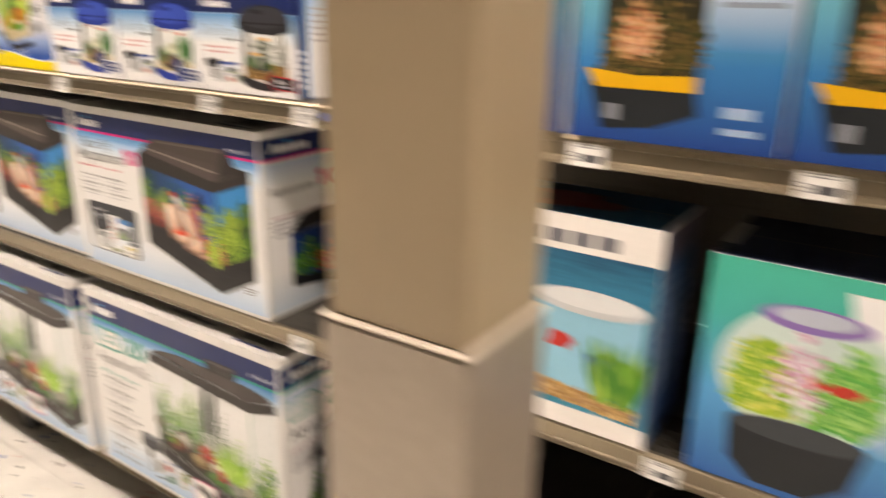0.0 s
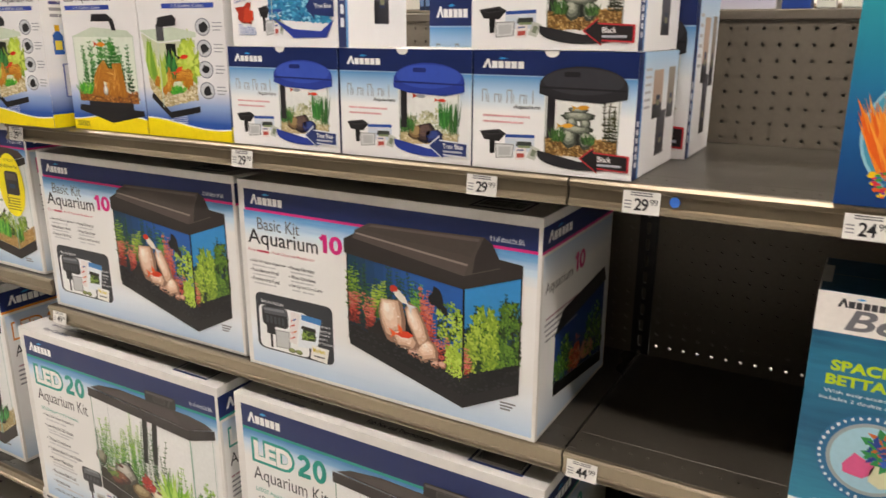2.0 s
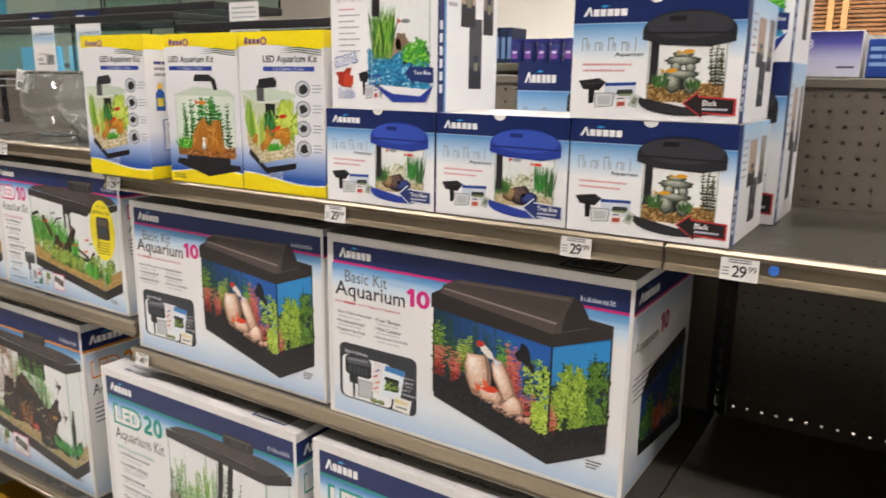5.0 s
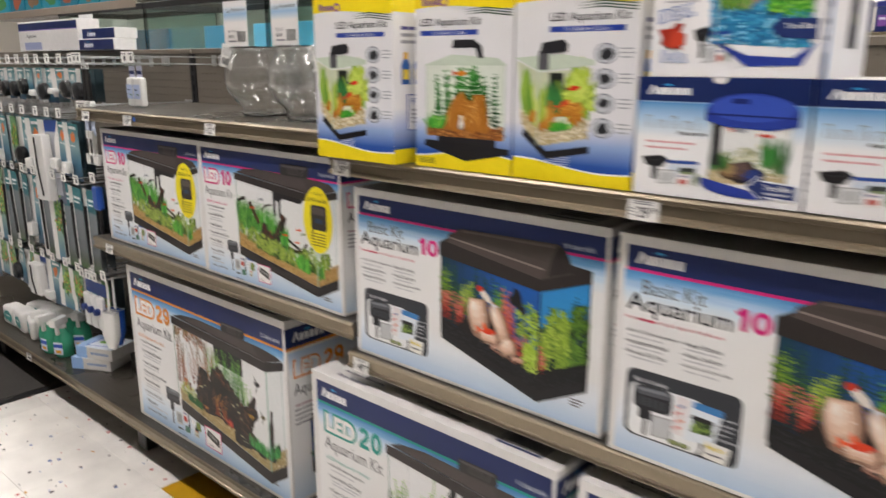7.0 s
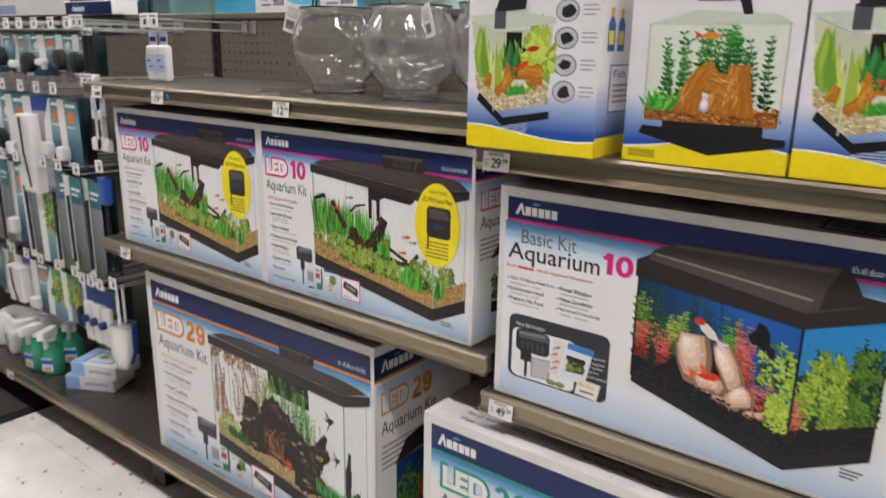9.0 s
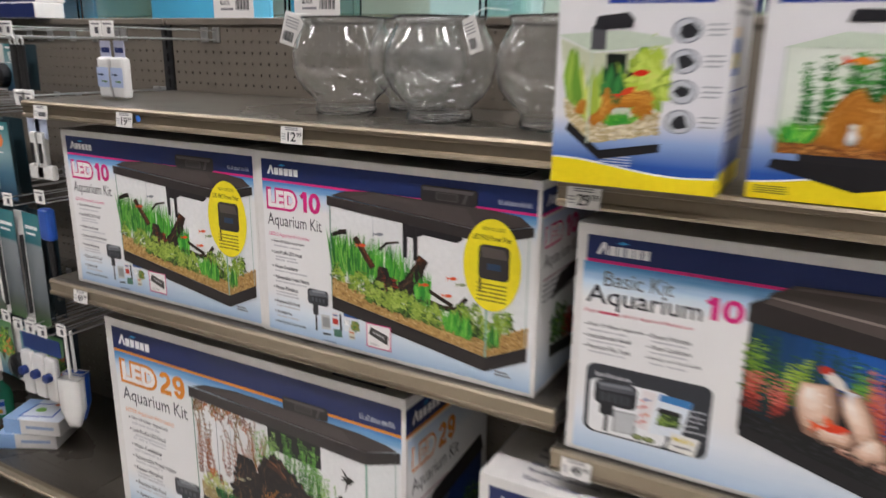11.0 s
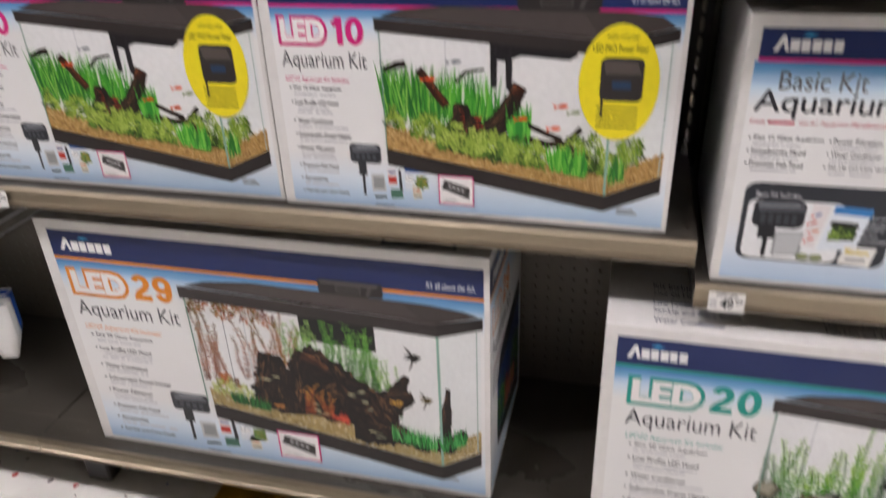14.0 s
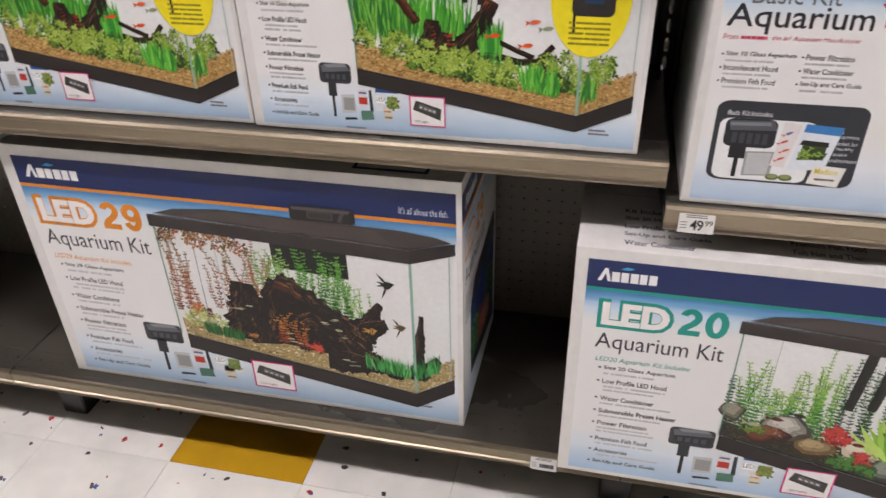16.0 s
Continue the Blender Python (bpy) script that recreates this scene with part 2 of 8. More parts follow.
def letters(s, bold=0.0, shear=0.0):
    """Flat polygons of a line of text in the built-in font, and its bounds."""
    key = (s, bold, shear)
    if key not in TEXTS:
        cu = bpy.data.curves.new("text", "FONT")
        cu.body, cu.offset, cu.shear, cu.resolution_u = s, bold, shear, 3
        cu.space_character = 0.86 if s.isdigit() else 1.0
        ob = bpy.data.objects.new("text", cu)
        me = ob.to_mesh()
        vs = [(v.co.x, v.co.y) for v in me.vertices]
        fs = [tuple(p.vertices) for p in me.polygons]
        ob.to_mesh_clear()
        bpy.data.objects.remove(ob)
        bpy.data.curves.remove(cu)
        xs, ys = [v[0] for v in vs], [v[1] for v in vs]
        TEXTS[key] = (vs, fs, (min(xs), max(xs), min(ys), max(ys)))
    return TEXTS[key]


LAYER = 0.00013


class Sheet:
    """Printed artwork on one face of a box: flat shapes in layers, in shares of the face's width and height."""

    def __init__(self, w, h, seed=1):
        self.w, self.h, self.rows, self.rng = w, h, {}, random.Random(seed)
        self.spread = 1.0

    def poly(self, name, pts, color, layer=1):
        self.rows.setdefault(name, []).append(([(u * self.w, v * self.h) for u, v in pts], color, layer))

    def rect(self, name, u0, u1, v0, v1, color, layer=1):
        self.poly(name, [(u0, v0), (u1, v0), (u1, v1), (u0, v1)], color, layer)

    def oval(self, name, u, v, ru, rv, color, layer=1, n=32):
        self.poly(name, [(u + ru * math.cos(2 * math.pi * i / n), v + rv * math.sin(2 * math.pi * i / n)) for i in range(n)], color, layer)

    def rounded(self, name, u0, u1, v0, v1, r, color, layer=1):
        ru, rv = r / self.w, r / self.h
        pts = []
        for cu, cv, a0 in ((u1 - ru, v1 - rv, 0), (u0 + ru, v1 - rv, 90), (u0 + ru, v0 + rv, 180), (u1 - ru, v0 + rv, 270)):
            for k in range(5):
                a = radians(a0 + 22.5 * k)
                pts.append((cu + ru * math.cos(a), cv + rv * math.sin(a)))
        self.poly(name, pts, color, layer)

    def text(self, name, s, u0, u1, v0, v1, color, layer=3, bold=0.0, shear=0.0, tilt=0.0):
        vs, fs, (xa, xb, ya, yb) = letters(s, bold, shear)
        sx, sy = (u1 - u0) / (xb - xa), (v1 - v0) / (yb - ya)
        for f in fs:
            self.poly(name, [(u0 + (vs[i][0] - xa) * sx, v0 + (vs[i][1] - ya) * sy + tilt * (vs[i][0] - xa) * sx) for i in f], color, layer)

    def numeral(self, name, s, u0, u1, v0, v1, color, layer=2, weight=0.20):
        """Heavy sans numerals drawn as broad strokes."""
        ring = lambda cx, cy, rx, ry, a0, a1, n=20: [(cx + rx * math.cos(radians(a0 + (a1 - a0) * i / n)), cy + ry * math.sin(radians(a0 + (a1 - a0) * i / n))) for i in range(n + 1)]
        k = weight / 2
        shapes = {"0": [ring(0.31, 0.5, 0.31 - k, 0.5 - k, 0, 360, 28)],
                  "1": [[(0.08, 0.72), (0.20, 0.80), (0.29, 0.98)], [(0.31, 0.0), (0.31, 1.0)]],
                  "2": [ring(0.31, 0.68, 0.29 - k, 0.32 - k, 165, -25) + [(0.40, 0.46), (0.2, 0.28), (0.11, k)], [(0.03, k), (0.60, k)]],
                  "9": [ring(0.31, 0.67, 0.31 - k, 0.33 - k, 0, 360, 24), ring(0.31, 0.5, 0.31 - k, 0.5 - k, 15, -150, 18)]}
        room = [0.50 if ch == "1" else 0.70 for ch in s]
        span = sum(room) - 0.08
        wd, ht = (u1 - u0) / span, v1 - v0
        for i, ch in enumerate(s):
            for line in shapes[ch]:
                n = len(line) - 1
                shut = line[0] == line[-1] or math.dist(line[0], line[-1]) < 1e-6
                side = []
                for j, p in enumerate(line):
                    q = line[j + 1] if j < n else (line[1] if shut else p)
                    o = line[j - 1] if j > 0 else (line[n - 1] if shut else p)
                    dx, dy = q[0] - o[0], q[1] - o[1]
                    ln = math.hypot(dx, dy)
                    side.append([(p[0] + g * -dy / ln * k, p[1] + g * dx / ln * k) for g in (1, -1)])
                for j in range(n):
                    pts = [side[j][0], side[j][1], side[j + 1][1], side[j + 1][0]]
                    self.poly(name, [(u0 + (x + sum(room[:i])) * wd, v0 + y * ht) for x, y in pts], color, layer + 0.05 * (j % 2) + 0.1 * shapes[ch].index(line))

    def bars(self, name, u0, u1, v, hh, color, layer=3, words=5):
        """A line of print too small to read."""
        cuts = sorted(self.rng.uniform(u0, u1) for _ in range(words - 1))
        gap = (u1 - u0) * 0.012
        for a, b in zip([u0] + cuts, cuts + [u1]):
            if b - a > 3 * gap:
                self.rect(name, a, b - gap, v, v + hh, color, layer)

    def mark(self, name, u0, u1, v0, v1, color, layer=3, n=6):
        """A maker's mark as plain blocks: a tall peak, a row of lower blocks and a small blue fin above."""
        step = (u1 - u0) / (n + 0.4)
        hh = v1 - v0
        self.poly(name, [(u0, v0), (u0 + step * 0.45, v0), (u0 + step * 0.85, v0 + hh * 0.6), (u0 + step * 1.1, v0), (u0 + step * 1.45, v0), (u0 + step * 1.05, v1), (u0 + step * 0.7, v1)], color, layer)
        for i in range(1, n):
            a = u0 + step * (i + 0.5)
            t = v0 + hh * 0.76
            self.rect(name, a, a + step * (0.86 if i % 2 else 0.8), v0, t, color, layer)
        self.poly(name + "#fin", [(u0 + step * 2.4, v1), (u0 + step * 3.0, v1 + hh * 0.22), (u0 + step * 3.9, v1 + hh * 0.1), (u0 + step * 3.2, v1 - hh * 0.04)], "39a0dc", layer)

    def wordshape(self, name, u0, u1, v0, v1, color, layer=3, n=8):
        """A thin-lined product name as plain strokes."""
        step = (u1 - u0) / n
        hh = v1 - v0
        for i in range(n):
            a = u0 + i * step
            t = v1 if i in (0, n - 1, n // 2) else v0 + hh * 0.66
            self.rect(name, a, a + step * 0.13, v0, t, color, layer)
            if i % 2 == 0 and i < n - 1:
                self.rect(name, a, a + step * 0.8, t - hh * 0.09, t, color, layer)
                self.rect(name, a + step * 0.67, a + step * 0.8, v0, t, color, layer)

    def leaf(self, name, p, length, angle, width, color, layer):
        """A small pointed leaf; lengths in metres."""
        c, s = math.cos(angle), math.sin(angle)
        x, y = p[0] * self.w, p[1] * self.h
        q = [(0, 0), (0.45 * length, width / 2), (length, 0), (0.45 * length, -width / 2)]
        self.rows.setdefault(name, []).append(([(x + a * c - b * s, y + a * s + b * c) for a, b in q], color, layer + 0.3 * self.rng.random()))

    def bush(self, name, f, s0, s1, t0, t1, n, size, colors, layer, up=0.0):
        """Many small leaves inside a patch of a pane; f maps the pane's shares to the face."""
        dark = {"4b8a24": "27501a"}.get(colors[1], colors[0])
        lift = [self.rng.uniform(0.6, 1.0) for _ in range(9)]
        for k in range(int(n * 2.3)):
            s, t = self.rng.uniform(s0, s1), self.rng.uniform(t0, t1)
            mid, half = (s0 + s1) / 2, (s1 - s0) / 2
            t = t0 + (t - t0) * (1 - 0.45 * (abs(s - mid) / half) ** 3) * lift[min(int((s - s0) / (s1 - s0) * 9), 8)]
            if k % 4 == 0:
                p = f(s, t0 + (t - t0) * 0.92)
                self.leaf(name, p, size * 1.5, self.rng.uniform(0, 6.3), size * 0.9, self.rng.choice((dark, colors[0], "1f3316" if colors[0] in GREENS + DARKGREEN + BRIGHT else dark)), layer - 0.2)
            a = radians(90) + self.rng.uniform(-1, 1) * (0.5 if up else 2.6)
            self.leaf(name, f(s, t), size * self.rng.uniform(0.6, 1.4), a, size * self.rng.uniform(0.35, 0.6), self.rng.choice(colors), layer + self.rng.choice((0, 0.5, 1)))

    def grass(self, name, f, s0, s1, t0, t1, n, colors, layer, lean=0.3, wide=0.004):
        for _ in range(int(n * 1.8)):
            s = self.rng.uniform(s0, s1)
            a, b = f(s, t0), f(s, self.rng.uniform(t0 + (t1 - t0) * 0.55, t1))
            length = (b[1] - a[1]) * self.h
            self.leaf(name, a, length, radians(90) + self.rng.uniform(-lean, lean), wide * self.rng.uniform(0.6, 1.3), self.rng.choice(colors), layer + self.rng.choice((0, 0.5, 1)))

    def pebbles(self, name, f, s0, s1, t0, t1, n, size, colors, layer):
        for _ in range(n):
            p = f(self.rng.uniform(s0, s1), self.rng.uniform(t0, t1))
            r = size * self.rng.uniform(0.5, 1.2)
            x, y = p[0] * self.w, p[1] * self.h
            a0 = self.rng.uniform(0, 6)
            self.rows.setdefault(name, []).append(([(x + r * math.cos(a0 + k * 1.26) * 1.2, y + r * 0.75 * math.sin(a0 + k * 1.26)) for k in range(5)], self.rng.choice(colors), layer + self.rng.choice((0, 0.5)) + 0.3 * self.rng.random()))

    def blob(self, name, u, v, ru, rv, color, layer, n=12, rough=0.25, turn=0.0):
        ph = [self.rng.uniform(1 - rough, 1 + rough) for _ in range(n)]
        pts = []
        for i in range(n):
            a = 2 * math.pi * i / n
            x, y = ru * self.w * ph[i] * math.cos(a), rv * self.h * ph[i] * math.sin(a)
            pts.append((u + (x * math.cos(turn) - y * math.sin(turn)) / self.w, v + (x * math.sin(turn) + y * math.cos(turn)) / self.h))
        self.poly(name, pts, color, layer)

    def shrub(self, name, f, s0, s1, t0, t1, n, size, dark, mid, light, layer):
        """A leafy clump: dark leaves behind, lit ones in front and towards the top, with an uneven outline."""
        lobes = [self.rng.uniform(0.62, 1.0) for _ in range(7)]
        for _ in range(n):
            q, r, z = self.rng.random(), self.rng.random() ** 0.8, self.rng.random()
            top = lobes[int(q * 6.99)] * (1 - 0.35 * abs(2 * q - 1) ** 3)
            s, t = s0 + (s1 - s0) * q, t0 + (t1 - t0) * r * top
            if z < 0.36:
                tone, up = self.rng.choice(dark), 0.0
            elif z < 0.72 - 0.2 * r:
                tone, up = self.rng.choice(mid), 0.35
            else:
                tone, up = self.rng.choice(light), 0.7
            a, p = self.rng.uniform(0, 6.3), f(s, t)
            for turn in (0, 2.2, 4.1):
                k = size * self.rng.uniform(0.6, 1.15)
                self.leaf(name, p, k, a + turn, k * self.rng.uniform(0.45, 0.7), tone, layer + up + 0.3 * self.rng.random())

    def sprigs(self, name, f, s0, s1, t0, t1, count, size, colors, layer, bend=0.05, gap=0.62):
        """Thin curved stems with opposite leaves, darker at the foot and brighter at the tip."""
        for _ in range(count):
            s, top, lean, ph = self.rng.uniform(s0, s1), t0 + (t1 - t0) * self.rng.uniform(0.55, 1.0), self.rng.uniform(-bend, bend), self.rng.uniform(0, 6)
            a, b = f(s, t0), f(s, top)
            n = max(5, int(abs(b[1] - a[1]) * self.h / (size * gap)))
            last, turn = None, self.rng.uniform(0, 1)
            for j in range(n + 1):
                k = j / n
                q = min(max(s + lean * k * k + 0.01 * math.sin(5 * k + ph), 0.004), 0.996)
                p = f(q, t0 + (top - t0) * k)
                ly = layer + 0.6 * self.rng.random()
                if last:
                    wd = 0.0005 / self.w
                    self.poly(name, [(last[0] - wd, last[1]), (last[0] + wd, last[1]), (p[0] + wd, p[1]), (p[0] - wd, p[1])], colors[0], layer - 0.2)
                tone = colors[min(int((k * 0.75 + 0.45 * self.rng.random()) * len(colors)), len(colors) - 1)]
                flat = 0.35 + 0.65 * abs(math.sin(turn + 1.57 * (j % 2)))
                for side in (0.5, math.pi - 0.5):
                    ln = size * self.rng.uniform(0.7, 1.1) * flat * (1 - 0.35 * k)
                    self.leaf(name, p, ln, side + self.rng.uniform(-0.35, 0.35), ln * self.rng.uniform(0.42, 0.6), tone, ly)
                last = p

    def rock(self, name, u, v, ru, rv, colors, layer, turn=0.0, rough=0.16, n=16):
        """A rounded stone, from its dark underside to its pale crown, with speckles."""
        ph = [self.rng.uniform(1 - rough, 1 + rough) for _ in range(n)]
        for i, c in enumerate(colors):
            k = 1 - 0.2 * i
            pts = []
            for j in range(n):
                a = 2 * math.pi * j / n
                r = ph[j] * k * self.rng.uniform(0.95, 1.05)
                x, y = ru * self.w * (r * math.cos(a) - 0.05 * i), rv * self.h * (r * math.sin(a) + 0.13 * i)
                pts.append((u + (x * math.cos(turn) - y * math.sin(turn)) / self.w, v + (x * math.sin(turn) + y * math.cos(turn)) / self.h))
            self.poly(name, pts, c, layer + 0.15 * i)
        for _ in range(22):
            a, r, k = self.rng.uniform(0, 6.3), 0.8 * self.rng.random() ** 0.5, self.rng.uniform(0.015, 0.05)
            x, y = ru * self.w * r * math.cos(a), rv * self.h * r * math.sin(a)
            x, y = x * math.cos(turn) - y * math.sin(turn), x * math.sin(turn) + y * math.cos(turn)
            self.blob(name, u + x / self.w, v + y / self.h, ru * k * 1.6, rv * k, self.rng.choice(colors[1:]), layer + 0.15 * len(colors) + 0.2 * self.rng.random(), 6, 0.4, turn)

    def drift(self, name, pts, r0, r1, layer, colors, ragged=0.22):
        """A smooth run of old wood with fibres along it; radii in metres, colours dark to pale."""
        line = [(u * self.w, v * self.h) for u, v in pts]
        fine = []
        for a, b in zip(line, line[1:]):
            m = max(3, int(math.dist(a, b) / 0.0035))
            fine += [(a[0] + (b[0] - a[0]) * k / m, a[1] + (b[1] - a[1]) * k / m) for k in range(m)]
        fine.append(line[-1])
        n, wob, edge = len(fine) - 1, [1.0, 1.0], []
        for i, p in enumerate(fine):
            q, o = fine[min(i + 2, n)], fine[max(i - 2, 0)]
            dx, dy = q[0] - o[0], q[1] - o[1]
            ln = math.hypot(dx, dy) or 1
            r = r0 + (r1 - r0) * i / n
            wob = [0.6 * g + 0.4 * self.rng.uniform(1 - 2 * ragged, 1 + 2 * ragged) for g in wob]
            edge.append([(p[0] - sg * dy / ln * r * g, p[1] + sg * dx / ln * r * g) for sg, g in zip((1, -1), wob)])
        rows = self.rows.setdefault(name, [])
        layer += 0.15 * self.rng.random()
        mix = lambda e, t: (e[0][0] * (1 - t) + e[1][0] * t, e[0][1] * (1 - t) + e[1][1] * t)
        for i in range(n):
            rows.append(([edge[i][0], edge[i][1], edge[i + 1][1], edge[i + 1][0]], colors[0], layer))
        for _ in range(n * 5):
            i = self.rng.randrange(n)
            j = min(i + self.rng.randrange(2, 9), n)
            f = self.rng.uniform(0.04, 0.9)
            g = f + self.rng.uniform(0.02, 0.07)
            m = (i + j) // 2
            k = self.rng.random() * (1.15 - f)
            tone = colors[min(int(k * len(colors)), len(colors) - 1)]
            rows.append(([mix(edge[i], f), mix(edge[m], f - 0.015), mix(edge[j], f + 0.02), mix(edge[m], g)], tone, layer + 0.1 + 0.3 * self.rng.random()))

    def shift(self, name, move, dv=0.0, dl=0.0):
        """Moves a print: move takes a share of the width to another."""
        for key in self.rows:
            if key.split("#")[0] == name:
                self.rows[key] = [([(move(x / self.w) * self.w, y + dv * self.h) for x, y in pts], c, la + dl) for pts, c, la in self.rows[key]]

    def fish(self, name, u, v, length, color, layer, turn=0.0, tail="d8442a"):
        x, y, c, s = u * self.w, v * self.h, math.cos(turn), math.sin(turn)
        for pts, col in (([(-0.5, 0), (-0.2, 0.17), (0.2, 0.16), (0.5, 0.0), (0.2, -0.16), (-0.2, -0.15)], color), ([(-0.4, 0.02), (-0.85, 0.24), (-0.72, 0), (-0.85, -0.22)], tail)):
            self.rows.setdefault(name, []).append(([(x + length * (a * c - b * s), y + length * (a * s + b * c)) for a, b in pts], col, layer))

    def build(self, parent, place):
        """One mesh a part, laid on the face by place (x along, z up, -y out of the face)."""
        made = {}
        for name, polys in self.rows.items():
            verts, faces, slots, mats, keys = [], [], [], [], {}
            for pts, color, layer in polys:
                if color not in keys:
                    keys[color] = len(mats)
                    mats.append(ink(color) if isinstance(color, str) else color)
                k = len(verts)
                g = self.spread - 1
                verts.extend(place @ Vector((x * (1 + g) / (1 + x / self.w * g), -LAYER * (layer + 1), y)) for x, y in pts)
                faces.append(tuple(range(k, k + len(pts))))
                slots.append(keys[color])
            made[name] = raw(name.split("#")[0], verts, faces, mats, parent, slots)
        return made


def quad(a, b, c, d):
    """Maps shares (s, t) of a pane to the face: a lower left, b lower right, c upper right, d upper left."""
    def f(s, t):
        return tuple((a[i] * (1 - s) + b[i] * s) * (1 - t) + (d[i] * (1 - s) + c[i] * s) * t for i in (0, 1))
    return f


def pane(sheet, name, f, color, layer, s0=0, s1=1, t0=0, t1=1):
    sheet.poly(name, [f(s0, t0), f(s1, t0), f(s1, t1), f(s0, t1)], color, layer)


SIDE = Matrix.Rotation(radians(90), 4, "Z")


def carton(parent, w, d, h, seed=0):
    """A folded card box with soft edges, a lid seam along the top and slightly bowed faces."""
    bm = box_bm(0, w, 0, d, 0, h, 0.0018, 2)
    body = part("carton", bm, CARD, parent)
    seam = box_bm(0.004, w - 0.004, d * 0.5 - 0.0006, d * 0.5 + 0.0006, h - 0.001, h + 0.0002)
    part("lid_seam", seam, KRAFT, parent)
    tape = box_bm(0.0, w * 0.0 + 0.012, d * 0.25, d * 0.75, h - 0.0005, h + 0.0003)
    part("tuck_flap", tape, CARD, parent)
    return body


GREENS = ["2f6b1c", "4b8a24", "6aa233", "88b845", "3a7a2a", "a3c552"]
BRIGHT = ["4aa32a", "68bd3c", "2f8a2a", "8fd04e", "3f9e3a"]
DARKGREEN = ["1d3f1a", "2d5a24", "3c7030", "54863a"]
REDS = ["a83228", "c34a36", "d8604a", "8a2a22"]
SANDS = ["a9824a", "c09a5e", "8d6a38", "d2b07a", "b08d58"]
PALE = ["d8cba6", "c2b287", "e6dcc0", "a99868", "b8a478"]
NAVY, MAGENTA, TEXTGREY = "18295f", "d6247f", "4a4a52"


def kit_print(w, h, accent, number, style, seed):
    """Front artwork of a hooded aquarium kit box with an LED title."""
    sh = Sheet(w, h, seed)
    sh.spread = 1.283
    grad = gradient("kit_sky_" + number, [(0.0, "a9c6e2"), (0.16, "dde7f0"), (0.28, "e9e9e8"), (0.84, "e9e9e8"), (0.92, "cfe0ee"), (0.96, "7fb0d8"), (1.0, "3f7fbe")], wave=0.035)
    sh.rect("front_print", 0.022, 0.985, 0.02, 0.844, grad, 0)
    sh.rect("header_band", 0.022, 0.985, 0.856, 0.96, NAVY, 1)
    sh.rect("header_band", 0.022, 0.985, 0.844, 0.856, accent, 1)
    sh.mark("maker_mark", 0.04, 0.145, 0.882, 0.93, "f4f4f4", 2)
    sh.text("slogan", "It's all about the fish.", 0.845, 0.965, 0.876, 0.90, "dfe4ee", 2, shear=0.15)
    # title
    sh.text("title", "LED", 0.040, 0.147, 0.696, 0.814, accent, 2, bold=0.095)
    sh.text("title", "LED", 0.046, 0.141, 0.709, 0.801, "f4f1ef", 3, bold=0.045)
    sh.numeral("number", number, 0.153, 0.226, 0.704, 0.810, accent, 2)
    sh.text("subtitle", "Aquarium Kit", 0.041, 0.228, 0.592, 0.676, "3c3c42", 2)
    sh.text("fine_print", "LED" + number + " Aquarium Kit Includes:", 0.044, 0.185, 0.548, 0.574, accent, 2, shear=0.2)
    v = 0.515
    for line, grey in (("Size " + number + " Glass Aquarium", 1), ("Low Profile LED Hood", 2), ("Water Conditioner", 1), ("Submersible Preset Heater", 1), ("Power Filtration", 2), ("Premium Fish Food", 1), ("Accessories", 1), ("Set-Up and Care Guide", 0)):
        sh.oval("fine_print", 0.052, v + 0.011, 0.0025, 0.004, TEXTGREY, 2, 6)
        sh.text("fine_print", line, 0.058, 0.058 + 0.0048 * len(line), v, v + 0.021, TEXTGREY, 2, bold=0.018)
        for k in range(grey):
            sh.bars("fine_print", 0.058, 0.058 + 0.075 + 0.04 * sh.rng.random(), v - 0.0185 - 0.0165 * k, 0.008, "c6c6ca", 2, 12)
        v -= 0.04 + 0.0195 * grey
    # tank picture
    P = "tank_picture"
    bl, bc, br, tl, tc, tr, hood_top, drive = {
        "led10": ((0.252, 0.285), (0.812, 0.145), (0.968, 0.24), (0.251, 0.765), (0.812, 0.70), (0.97, 0.755), 0.858, (0.57, 0.772, 0.848, 0.924)),
        "led29": ((0.290, 0.272), (0.866, 0.132), (0.975, 0.225), (0.276, 0.738), (0.866, 0.70), (0.976, 0.745), 0.826, (0.589, 0.74, 0.818, 0.872)),
        "led20": ((0.323, 0.29), (0.83, 0.135), (0.962, 0.235), (0.320, 0.742), (0.83, 0.70), (0.965, 0.745), 0.832, (0.61, 0.77, 0.822, 0.88))}[style]
    front, side = quad(bl, bc, tc, tl), quad(bc, br, tr, tc)
    pane(sh, P, front, "ebecec", 1)
    pane(sh, P, side, "e6e9e9", 1)
    sh.rect(P, 0.40, 0.4015, 0.30, 0.76, "b8bcc0", 1.2)
    sh.rect(P, 0.40, 0.4012, 0.32, 0.755, "b8bcc0", 1.2)
    if style == "led10":
        ground, soil = ["b08a4e", "c49e60", "9a743e", "d4b47a", "8a6836", "c8a468"], "b48e50"
        lush = ["2a7024", "388a28", "4fa030", "6eb840", "88c450"]
        leaf_d, leaf_m, leaf_l = ["22340f", "2e4614", "3b561a"], ["557a22", "6b9030", "5f8428"], ["8aa63a", "9eb848", "b4c85c", "92ac40"]
        sh.grass(P, front, 0.0, 0.25, 0.26, 0.80, 110, lush + ["1f6a24"], 3, 0.2, 0.0032)
        sh.grass(P, front, 0.25, 0.50, 0.30, 0.80, 80, ["2a7a24", "3f9a2a", "58b034", "7cc848"], 2.6, 0.16, 0.0030)
        sh.grass(P, front, 0.54, 0.63, 0.24, 0.60, 26, ["2f8a2a", "4aa834", "6cc044"], 4.5, 0.13, 0.0055)
